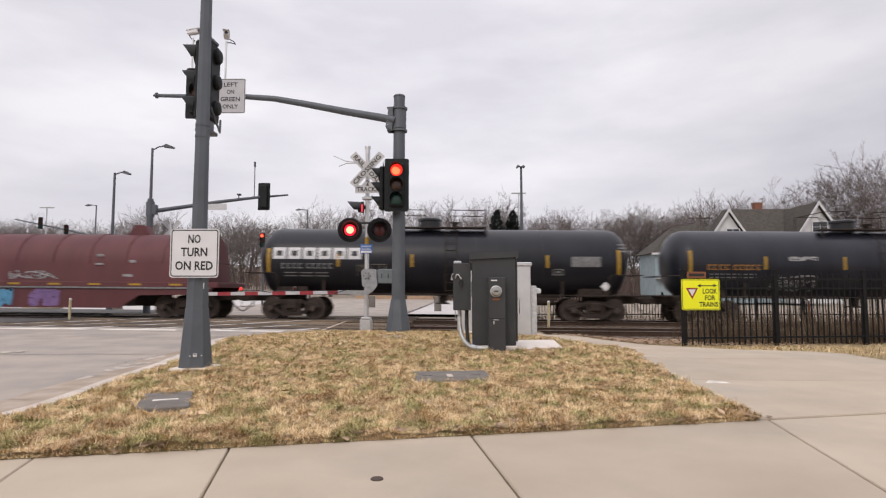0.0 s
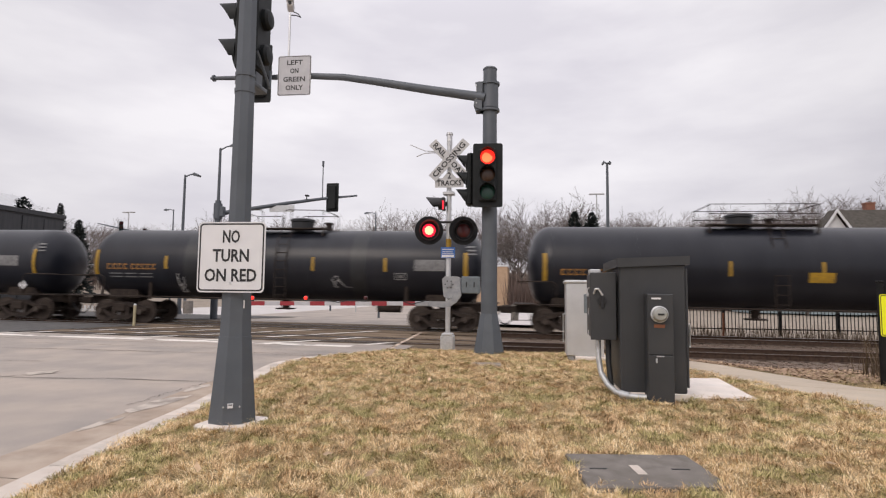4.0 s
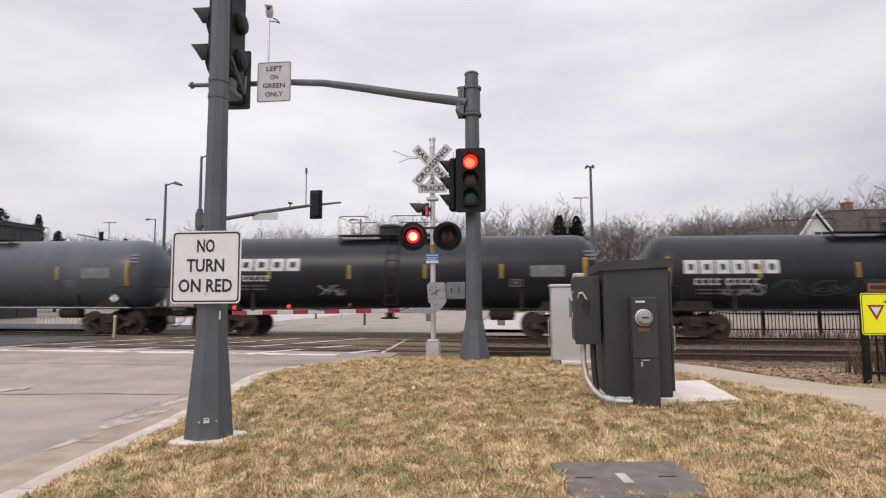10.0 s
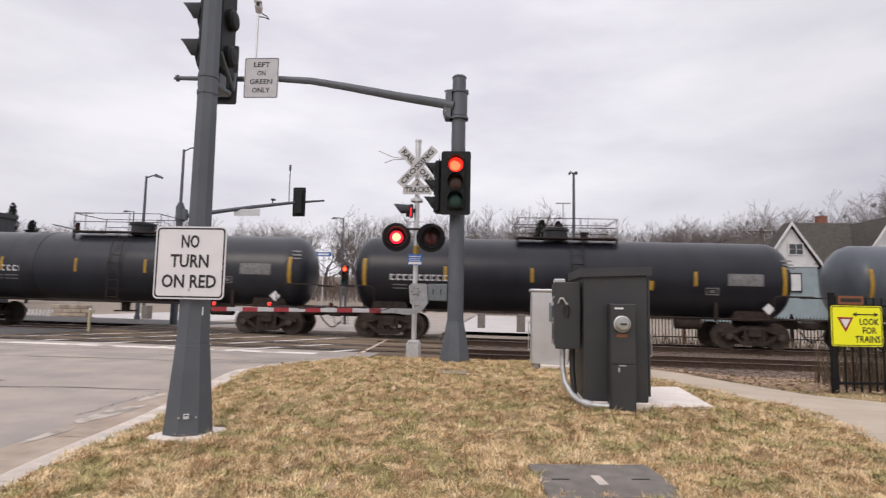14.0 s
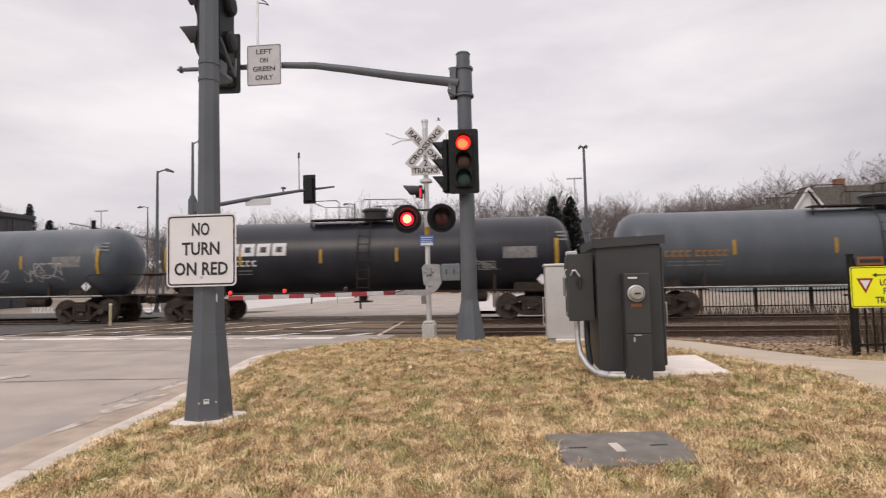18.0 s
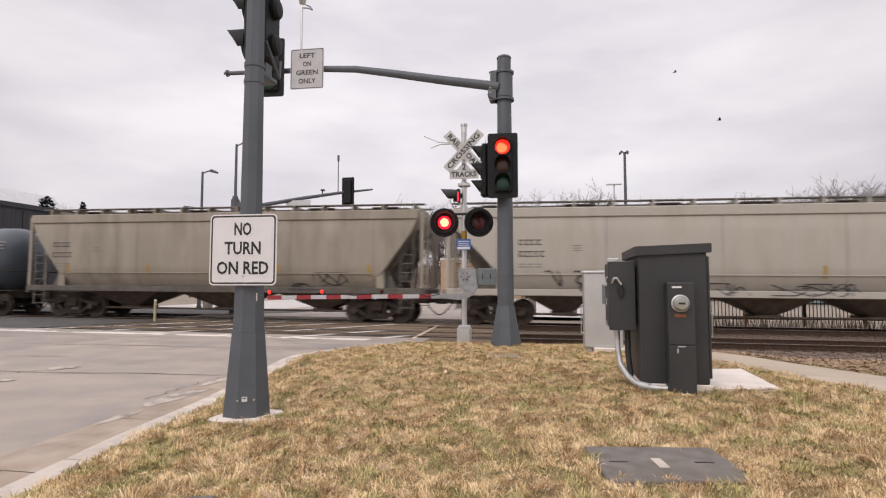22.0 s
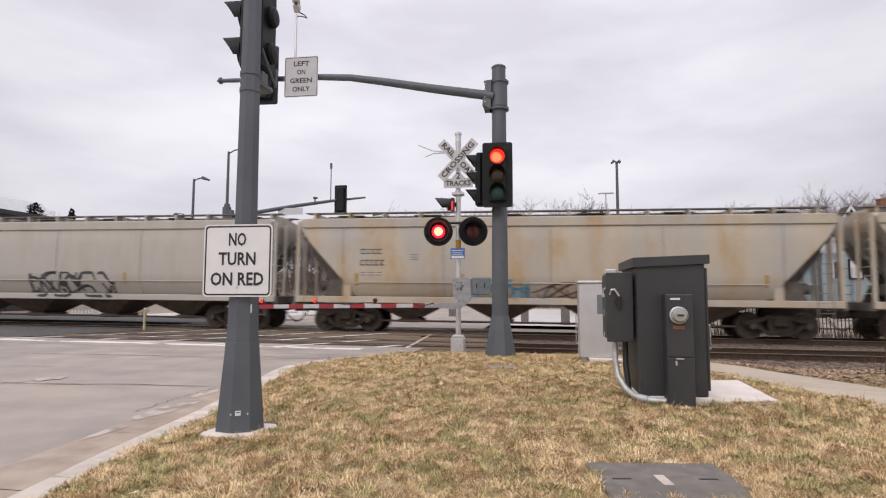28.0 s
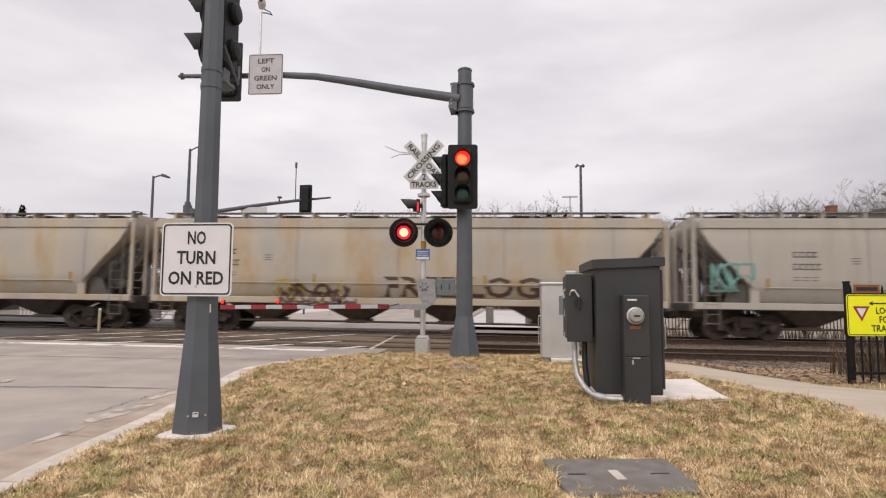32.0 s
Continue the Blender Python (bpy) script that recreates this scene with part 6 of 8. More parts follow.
m = Mesh()
rows = [2.98 + 0.16 * k for k in range(84)]
NX = 40
for y in rows:
    a, b = lawn_left(y), max(lawn_left(y) + 0.01, lawn_right(y))
    for i in range(NX + 1):
        x = a + (b - a) * i / NX
        edge = min(1.0, min(x - a, b - x) / 0.25)
        m.v.append((x, y, lawn_z(x, y) + (bumps(x, y) - 0.006) * edge - 0.032 * (1 - smoothstep(0.0, 0.18, b - x))))
m.f = [(j * (NX + 1) + i, j * (NX + 1) + i + 1, (j + 1) * (NX + 1) + i + 1, (j + 1) * (NX + 1) + i) for j in range(len(rows) - 1) for i in range(NX)]
lawn = tagged(part("lawn", m, M_LAWN), "tan winter lawn island beside the road", "lawn", kind="structure")
verge = sheet([2.9 + 0.6 * k for k in range(46)], [8.0 + 0.5 * k for k in range(18)], lambda x, y: lawn_z(x, y) - 0.035 + 0.5 * bumps(x, y) - (0.25 if x < ramp(y, *PATH_RIGHT) + 0.05 else 0) - 0.25 * smoothstep(15.5, 16.5, y))
tagged(part("verge", verge, M_LAWN), "strip of dry grass beyond the path", "lawn", kind="structure")

# grass blades
M_BLADE = bpy.data.materials.new("dry_grass_blades")
M_BLADE.use_nodes = True
gn, gl = M_BLADE.node_tree.nodes, M_BLADE.node_tree.links
gb = gn["Principled BSDF"]
gb.inputs["Roughness"].default_value = 0.85
gb.inputs["Specular IOR Level"].default_value = 0.25
geo = gn.new("ShaderNodeNewGeometry")
gtc = gn.new("ShaderNodeTexCoord")


def tone_ramp(fac, *stops):
    r = gn.new("ShaderNodeValToRGB")
    el = r.color_ramp.elements
    el[0].position, el[0].color = stops[0][0], (*stops[0][1], 1)
    el[1].position, el[1].color = stops[-1][0], (*stops[-1][1], 1)
    for pos, c in stops[1:-1]:
        el.new(pos).color = (*c, 1)
    gl.new(fac, r.inputs[0])
    return r.outputs[0]


def field(scale, detail, shift):
    t = gn.new("ShaderNodeTexNoise")
    mp = gn.new("ShaderNodeMapping")
    mp.inputs["Location"].default_value = (shift, shift * 0.7, 0)
    gl.new(gtc.outputs["Object"], mp.inputs["Vector"])
    gl.new(mp.outputs[0], t.inputs["Vector"])
    t.inputs["Scale"].default_value, t.inputs["Detail"].default_value = scale, detail
    return t.outputs["Fac"]


def blend(fac, a, b):
    x = gn.new("ShaderNodeMix")
    x.data_type = "RGBA"
    gl.new(fac, x.inputs[0])
    gl.new(a, x.inputs[6])
    gl.new(b, x.inputs[7])
    return x.outputs[2]


island = geo.outputs["Random Per Island"]
straw = tone_ramp(island, (0.0, (0.26, 0.175, 0.08)), (0.25, (0.58, 0.40, 0.195)), (0.65, (0.85, 0.63, 0.355)), (1.0, (0.97, 0.83, 0.58)))
brown = tone_ramp(island, (0.0, (0.20, 0.125, 0.058)), (0.5, (0.555, 0.37, 0.195)), (1.0, (0.84, 0.61, 0.365)))
green = tone_ramp(island, (0.0, (0.11, 0.105, 0.036)), (0.5, (0.38, 0.33, 0.13)), (1.0, (0.76, 0.63, 0.32)))
tone = blend(tone_ramp(field(3.2, 6.0, 3.1), (0.47, (0, 0, 0)), (0.57, (1.0,) * 3)), straw, brown)
tone = blend(tone_ramp(field(3.6, 6.0, 9.7), (0.50, (0, 0, 0)), (0.59, (1.0,) * 3)), tone, green)
gl.new(tone, gb.inputs["Base Color"])


def blades(name, n, sample, height, length, width, seed, mat=M_BLADE):
    """Bent blades of grass, three corners and a tip each, in one mesh."""
    rng = np.random.default_rng(seed)
    base = np.array(sample(rng, n))
    n = len(base)
    z = np.array([height(x, y) for x, y in base])
    a = rng.uniform(0, 2 * np.pi, n)
    ln = length * rng.uniform(0.45, 1.25, n)
    lean = rng.uniform(0.6, 1.5, n) if length < 0.5 else rng.uniform(0.05, 0.5, n)
    if length < 0.09:          # matted turf: the blades of a tuft lie one way
        tuft = np.array([noise.noise((x * 3.4, y * 3.4, 7.7)) for x, y in base])
        tall = np.array([noise.noise((x * 7.5, y * 7.5, 4.1)) for x, y in base])
        a = a * 0.42 + tuft * 12.0
        ln = ln * np.clip(1.0 + 0.9 * tall, 0.5, 1.4)
        lean = np.clip(rng.normal(1.52, 0.36, n) - 0.4 * tall, 0.4, 2.1)
    d = np.stack([np.cos(a), np.sin(a)], 1)
    s = np.stack([-np.sin(a), np.cos(a)], 1) * (width * rng.uniform(0.6, 1.3, n) / 2)[:, None]
    p0 = np.concatenate([base - s, (z - 0.005)[:, None]], 1)
    p1 = np.concatenate([base + s, (z - 0.005)[:, None]], 1)
    q = base + d * (ln * 0.5 * np.sin(lean * 0.7))[:, None]
    qz = z + ln * 0.5 * np.cos(lean * 0.7)
    p2 = np.concatenate([q + s * 0.8, qz[:, None]], 1)
    p3 = np.concatenate([q - s * 0.8, qz[:, None]], 1)
    tip = np.concatenate([q + d * (ln * 0.5 * np.sin(lean * 1.25))[:, None], (qz + ln * 0.5 * np.cos(lean * 1.25))[:, None]], 1)
    v = np.stack([p0, p1, p2, p3, tip], 1).reshape(-1, 3)
    o = np.arange(n)[:, None] * 5
    quads = (o + np.array([[0, 1, 2, 3]]))
    tris = (o + np.array([[3, 2, 4]]))
    me = bpy.data.meshes.new(name)
    me.vertices.add(len(v))
    me.vertices.foreach_set("co", v.astype(np.float32).ravel())
    loops = np.concatenate([np.concatenate([quads, tris], 1).ravel()])
    me.loops.add(len(loops))
    me.loops.foreach_set("vertex_index", loops.astype(np.int32))
    me.polygons.add(2 * n)
    starts = (np.arange(n)[:, None] * 7 + np.array([[0, 4]])).ravel()
    me.polygons.foreach_set("loop_start", starts.astype(np.int32))
    me.update(calc_edges=True)
    me.materials.append(mat)
    return new(name, me)


HOLES = [(0.18, 6.08, 0.385, 0.295), (-2.18, 4.62, 0.19, 0.30), (-3.085, 7.01, 0.235, 0.25), (0.745, 9.04, 0.33, 0.52), (1.45, 9.4, 0.37, 0.7), (-1.39, 14.0, 0.27, 0.27), (0.45, 13.1, 0.3, 0.33), (1.38, 12.7, 0.34, 0.32), (-1.22, 11.3, 0.22, 0.16)]


def lawn_points(rng, n):
    y = 3.0 + (rng.random(n * 2) ** 1.7) * 13.1
    x = rng.uniform(-4.6, 3.0, n * 2)
    out = []
    for px, py in zip(x, y):
        if not lawn_left(py) - 0.01 < px < lawn_right(py) + 0.015:
            continue
        if any(abs(px - hx) < hw and abs(py - hy) < hh for hx, hy, hw, hh in HOLES):
            continue
        if noise.noise((px * 2.2, py * 2.2, 5.0)) + 0.35 * noise.noise((px * 9, py * 9, 2.0)) < rng.uniform(-1.2, -0.4):
            continue
        out.append((px, py))
        if len(out) >= n:
            break
    return out


def lawn_top(x, y):
    return lawn_z(x, y) + 0.008 + bumps(x, y)


tagged(blades("lawn_grass", 430000, lawn_points, lawn_top, 0.060, 0.0042, 3), "matted straw-coloured winter grass with greenish tufts", "grass", kind="stuff")


def edge_points(rng, n):
    x = rng.uniform(-2.8, 2.5, n)
    return [(px, front_y(px) + 0.26 * rng.random() ** 1.3 - 0.01) for px in x]


def edge_top(x, y):
    return lawn_z(x, y) + 0.004 - 0.028 * (1 - smoothstep(0.0, 0.2, y - front_y(x)))


tagged(blades("edge_grass", 16000, edge_points, edge_top, 0.055, 0.0042, 6), "thin dry grass along the edge of the pavement", "grass", kind="stuff")


def verge_points(rng, n):
    out = []
    while len(out) < n:
        x, y = rng.uniform(2.6, 22), rng.uniform(8.2, 16.4)
        if x > ramp(y, *PATH_RIGHT) + 0.05 and (y < 12.2 or x > 9 or rng.random() < 0.2):
            out.append((x, y))
    return out


tagged(blades("verge_grass", 22000, verge_points, lambda x, y: lawn_z(x, y) - 0.04, 0.10, 0.008, 5), "dry grass along the path and fence", "grass", kind="stuff")


def reed_points(rng, n):
    return [(x, 12.3 + 0.167 * (x - 4.9) + abs(rng.normal(0.5, 0.7)) + 0.15) for x in rng.uniform(5.3, 18, n)]


M_REED = material("dead_reed", (0.085, 0.058, 0.036), 0.9, second=(0.20, 0.145, 0.095), scale=3.0)
tagged(blades("dead_weeds", 3600, reed_points, lambda x, y: lawn_z(x, y) - 0.1, 0.85, 0.02, 8, M_REED), "tall dead brown weeds behind the fence", "weeds", kind="stuff")
tagged(blades("dead_weeds", 3500, lambda rng, n: list(zip(rng.uniform(3.0, 40, n), rng.uniform(27.4, 29.4, n))), lambda x, y: -0.6 + GRADE * x, 0.55, 0.022, 9, M_REED), "dead brown weeds along the far side of the tracks", "weeds", kind="stuff")

M_LEAF = material("dry_leaf", (0.50, 0.34, 0.20), 0.8, second=(0.66, 0.50, 0.34), scale=20.0, random=0.35)
LEAF = Mesh().add([(-0.035, 0, 0.004), (-0.01, 0.022, 0.012), (0.035, 0.004, 0.018), (-0.008, -0.022, 0.010)], [(0, 1, 2), (0, 2, 3)]).data("leaf", M_LEAF)
rnd = random.Random(12)
k = 0
while k < 46:
    x, y = rnd.uniform(-4.2, 2.6), 4.0 + 9 * rnd.random() ** 1.5
    if lawn_left(y) + 0.1 < x < lawn_right(y) - 0.1 and not any(abs(x - hx) < hw and abs(y - hy) < hh for hx, hy, hw, hh in HOLES):
        lf = part("fallen_leaf", LEAF, None, at=pose(x, y, lawn_top(x, y) + 0.03, rnd.uniform(-25, 25), rnd.uniform(-25, 25), rnd.uniform(0, 360)) @ Matrix.Diagonal((1.2, 1.2, 1.2, 1)))
        tagged(lf, "small dry brown leaf lying on the lawn", "leaf", "fallen leaves")
        k += 1

# leaf litter between the path and the near track
rng = np.random.default_rng(77)
m = Mesh()
for k in range(3600):
    y = rng.uniform(12.2, 17.2)
    x = ramp(y, *PATH_RIGHT) + 0.05 + abs(rng.normal(0, 2.0))
    if k % 24 == 0:
        x = rng.uniform(-2.9, 2.7)
        y = front_y(x) + rng.uniform(0.0, 0.16)
    z, a, s = lawn_z(x, y) - 0.03 - 0.25 * smoothstep(15.5, 16.5, y) + rng.uniform(0.0, 0.04), rng.uniform(0, 6.28), rng.uniform(0.6, 1.3)
    c, sn = math.cos(a) * s, math.sin(a) * s
    m.add([(x + u * c - w * sn, y + u * sn + w * c, z + q * s) for u, w, q in ((-0.045, 0, 0.0), (-0.01, 0.028, 0.014), (0.045, 0.004, 0.022), (-0.008, -0.028, 0.008))], [(0, 1, 2), (0, 2, 3)])
me = bpy.data.meshes.new("leaf_litter")
me.from_pydata(m.v, [], m.f)
me.materials.append(material("mixed_dry_leaves", (0.16, 0.09, 0.05), 0.9, second=(0.50, 0.36, 0.24), scale=14.0))
tagged(new("leaf_litter", me), "dry brown leaf litter beside the track", "leaves", kind="stuff")

# pavement slabs
walk_base = tagged(part("pavement", sheet([-2.85, -2, 0, 2, 4, 6, 8, 9.4], [-8.2, -4, 0, 2, 2.9], lambda x, y: -0.16), M_JOINT), "concrete pavement of broad slabs", "pavement", kind="structure")


def slab(poly, height, parent, mat=M_WALK, thick=0.12, inset=0.007, name="slab"):
    """A paving slab with a small rounded edge, from its corners in order."""
    c = Vector((sum(p[0] for p in poly) / len(poly), sum(p[1] for p in poly) / len(poly)))

    def shrink(p, d):
        v = Vector(p) - c
        return c + v * (1 - d * 1.4 / max(0.2, v.length))

    n = len(poly)
    v = []
    for d, dz in ((inset, -thick), (inset, -0.008), (inset + 0.008, 0.0)):
        for p in poly:
            q = shrink(p, d)
            v.append((q.x, q.y, height(q.x, q.y) + dz))
    f = [(j * n + i, j * n + (i + 1) % n, (j + 1) * n + (i + 1) % n, (j + 1) * n + i) for j in range(2) for i in range(n)]
    f += [tuple(range(2 * n, 3 * n))]
    return part(name, Mesh().add(v, f), mat, parent, smooth=0)


WALK_Z = -0.03
joints = [(-2.86, -2.86), (-2.18, -1.6), (-1.13, -0.67), (0.37, 0.72), (2.61, 2.33), (4.1, 3.7), (5.9, 5.5), (7.7, 7.3), (9.5, 9.1)]
level = lambda x, y: WALK_Z
for (a, a2), (b, b2) in zip(joints, joints[1:]):
    far_a, far_b = (a, front_y(a)), (b, front_y(b))
    near_a, near_b = (a2, front_y(a2) - 1.85), (b2, front_y(b2) - 1.85)
    slab([near_a, near_b, far_b, far_a], level, walk_base)
    for r in range(1, 6):
        d0, d1 = 1.85 * r, 1.85 * (r + 1)
        slab([(a2, front_y(a2) - d1), (b2, front_y(b2) - d1), (b2, front_y(b2) - d0), (a2, front_y(a2) - d0)], level, walk_base)
part("iron_stain", Mesh().cyl((-0.12, 2.92, WALK_Z), (-0.12, 2.92, WALK_Z + 0.006), 0.035, 0.03, 14), material("rusty_iron", (0.07, 0.045, 0.035), 0.8), walk_base)

path = tagged(part("path", sheet([1.4 + 0.35 * k for k in range(14)], [4.4 + 0.5 * k for k in range(27)], lambda x, y: path_z(x, y) - 0.22), M_JOINT), "concrete path that bends to the tracks", "path", kind="structure")
cuts = [4.5, 6.2, 7.9, 9.2, 10.4, 11.7, 13.1, 14.5, 16.0, 17.1]
for y0, y1 in zip(cuts, cuts[1:]):
    if y0 < 5:
        poly = [(2.53, front_y(2.53)), (4.3, front_y(4.3)), (5.95, front_y(5.95)), (5.92, y1), (ramp(y1, *PATH_LEFT), y1)]
        slab(poly, path_z, path)
        continue
    ym = (y0 + y1) / 2
    poly = [(ramp(y0, *PATH_LEFT), y0), (ramp(y0, *PATH_RIGHT), y0), (ramp(ym, *PATH_RIGHT), ym), (ramp(y1, *PATH_RIGHT), y1), (ramp(y1, *PATH_LEFT), y1), (ramp(ym, *PATH_LEFT), ym)]
    slab(poly, path_z, path)
part("paint_mark", Mesh().prism([(2.81, 6.00), (3.05, 5.98), (3.03, 6.09), (2.89, 6.15)], path_z(3.1, 6.1), path_z(3.1, 6.1) + 0.004, "z"), M_PAINT, path)

# kerb stones and gutter
kerb = tagged(part("kerb", Mesh().box(-3.1, 3.0, -0.6, -3.0, 3.1, -0.5), M_JOINT), "pale worn concrete kerb with gutter", "kerb", kind="structure")
kys = [-8.0, -6.2, -4.4, -2.6, -0.7, 1.2, 2.9, 4.3, 5.9, 7.5, 9.1, 10.7, 12.0, 13.0, 13.9, 14.8, 16.0]
for k, (y0, y1) in enumerate(zip(kys, kys[1:])):
    n = 5
    ring = []
    for i in range(n + 1):
        y = y0 + 0.006 + (y1 - y0 - 0.012) * i / n
        e, zt = road_edge(y), lawn_z(road_edge(y) + 0.16, y) - 0.005
        zt = max(zt, road_z(e, y) + 0.04)
        w = lawn_left(y) - e + 0.005
        ring.append([(e + w, y, zt - 0.25), (e + w, y, zt), (e + 0.03, y, zt), (e + 0.005, y, zt - 0.02), (e - 0.03, y, road_z(e, y) + 0.012), (e - 0.03, y, road_z(e, y) - 0.1)])
    m = Mesh()
    m.add([p for r in ring for p in r], [(i * 6 + j, i * 6 + (j + 1) % 6, (i + 1) * 6 + (j + 1) % 6, (i + 1) * 6 + j) for i in range(n) for j in range(6)] + [tuple(range(6)), tuple(range(n * 6, n * 6 + 6))])
    part("kerb_stone", m, M_KERB, kerb, smooth=25)
    m = Mesh()
    v = []
    for i in range(n + 1):
        y = y0 + 0.006 + (y1 - y0 - 0.012) * i / n
        e = road_edge(y)
        v += [(e - 0.03, y, road_z(e, y) + 0.008), (e - 0.74, y, road_z(e - 0.74, y) + 0.006), (e - 0.74, y, road_z(e, y) - 0.1), (e - 0.03, y, road_z(e, y) - 0.1)]
    m.add(v, [(4 * i + j, 4 * i + (j + 1) % 4, 4 * i + 4 + (j + 1) % 4, 4 * i + 4 + j) for i in range(n) for j in range(4)])
    part("gutter_slab", m, M_GUTTER, kerb, smooth=25)

# road marks, cracks and patches
road_marks = tagged(part("stop_line", sheet([-17, -14, -11, -8, -5.2], [16.55, 16.95], lambda x, y: road_z(x, y) + 0.006), M_PAINT), "worn white stop line before the tracks", "road marking", kind="structure")
for k in range(7):
    for y0, y1 in ((16.95, 18.2), (18.65, 19.75), (20.1, 22.7)):
        x0 = -15.6 + 2.2 * k
        m = Mesh()
        a, b = (x0 + 0.62 * (y0 - 18), y0), (x0 + 0.62 * (y1 - 18), y1)
        if b[0] > -4.3:
            continue
        w = 0.14
        lift = lambda x, y: max(rail_z(x) + 0.010, road_z(x, y) + 0.008) if y < 17.7 else rail_z(x) + 0.010
        m.add([(a[0] + s * w, a[1], lift(*a)) for s in (-1, 1)] + [(b[0] + s * w, b[1], lift(*b)) for s in (1, -1)], [(0, 1, 2, 3)])
        tagged(part("hatch_line", m, M_PAINT), "worn white diagonal line across the crossing", "road marking", "hatch lines on the crossing", "structure")
M_EDGE = material("chipped_tan_edge", (0.66, 0.54, 0.43), 0.9, second=(0.20, 0.14, 0.10), scale=3.0, low=0.45, high=0.6, bump=0.3)
m = Mesh().add([(-4.14, 16.2, rail_z(-4) + 0.012), (-4.02, 16.2, rail_z(-4) + 0.012), (-4.46, 22.7, rail_z(-4) + 0.012), (-4.58, 22.7, rail_z(-4) + 0.012)], [(0, 1, 2, 3)])
tagged(part("edge_line", m, M_EDGE), "chipped tan strip along the edge of the crossing", "road marking", kind="structure")
M_CRACK = material("tar_sealed_crack", (0.11, 0.098, 0.088), 0.9, spec=0.1, second=(0.20, 0.18, 0.165), scale=9.0)
M_PATCH = material("broken_concrete_patch", (0.52, 0.46, 0.40), 0.9, second=(0.30, 0.26, 0.225), scale=4.0, low=0.45, high=0.6, bump=0.4)
rnd = random.Random(5)


def crack(x0, y0, x1, y1, w):
    n = 26
    pts = [(x0 + (x1 - x0) * i / n + rnd.uniform(-0.05, 0.05), y0 + (y1 - y0) * i / n + rnd.uniform(-0.05, 0.05)) for i in range(n + 1)]
    m = Mesh()
    d = Vector((y0 - y1, x1 - x0)).normalized()
    for i, (x, y) in enumerate(pts):
        ww = w * rnd.uniform(0.15, 0.9)
        m.v += [(x + s * ww * d.x, y + s * ww * d.y, road_z(x, y) + 0.009) for s in (-1, 1)]
    m.f = [(2 * i, 2 * i + 2, 2 * i + 3, 2 * i + 1) for i in range(n)]
    tagged(part("crack", m, M_CRACK), "dark tar-sealed crack in the road", "crack", "cracks in the road", "structure")


for c in ((-20, 13.0, -5.2, 14.2, 0.03), (-16, 9.3, -4.8, 10.3, 0.025), (-12, 7.2, -8.2, 8.6, 0.02), (-26, 15.6, -7, 16.0, 0.03), (-14, 11.2, -9.5, 11.8, 0.02), (-9.5, 5.2, -6.2, 5.9, 0.015), (-13, 14.8, -6, 15.2, 0.02), (-5.22, 8.4, -5.24, 10.2, 0.012), (-8.6, 9.9, -8.1, 10.5, 0.02), (-6.9, 14.43, -4.85, 14.47, 0.03)):
    crack(*c)
for x, y, sx, sy in ((-4.9, 8.55, 0.17, 0.62), (-4.78, 7.5, 0.08, 0.35), (-5.1, 9.7, 0.10, 0.35), (-8.35, 10.45, 0.22, 0.3), (-10.8, 9.9, 0.7, 0.2), (-8.2, 9.2, 0.3, 0.15)):
    poly = [(x + sx * math.cos(a) * rnd.uniform(0.6, 1.1), y + sy * math.sin(a) * rnd.uniform(0.6, 1.1)) for a in [2 * math.pi * i / 11 for i in range(11)]]
    tagged(part("patch", Mesh().add([(px, py, road_z(px, py) + 0.010) for px, py in poly], [tuple(range(11))]), M_PATCH), "broken pale patch in the road", "patch", "patches in the road", "structure")
strip = sheet([-16.4, -12, -8, -4.7], [21.4, 22.45], lambda x, y: rail_z(x) - 0.012)
tagged(part("crossing_strip", strip, M_PANEL), "brown worn surface between the two tracks", "road", kind="structure")
strip = sheet([-16.4, -12, -8, -4.0], [17.0, 17.6], lambda x, y: rail_z(x) - 0.012)
tagged(part("crossing_strip", strip, M_PANEL), "brown worn surface before the near track", "road", kind="structure")
for y0, y1, e0, e1 in ((17.45, 21.9, -16.6, -15.2), (22.0, 22.5, -15.2, -15.1), (26.9, 31.5, -15.5, -13.0)):
    m = Mesh()
    v = [(x, y, rail_z(x) + 0.006) for y, e in ((y0, e0), (y1, e1)) for x in (-60, -40, -30, -22, e)]
    m.add(v, [(i, i + 1, i + 6, i + 5) for i in range(4)])
    tagged(part("asphalt_apron", m, M_ASPHALT), "dark asphalt beside the crossing", "asphalt", "asphalt strips beside the tracks", "structure")

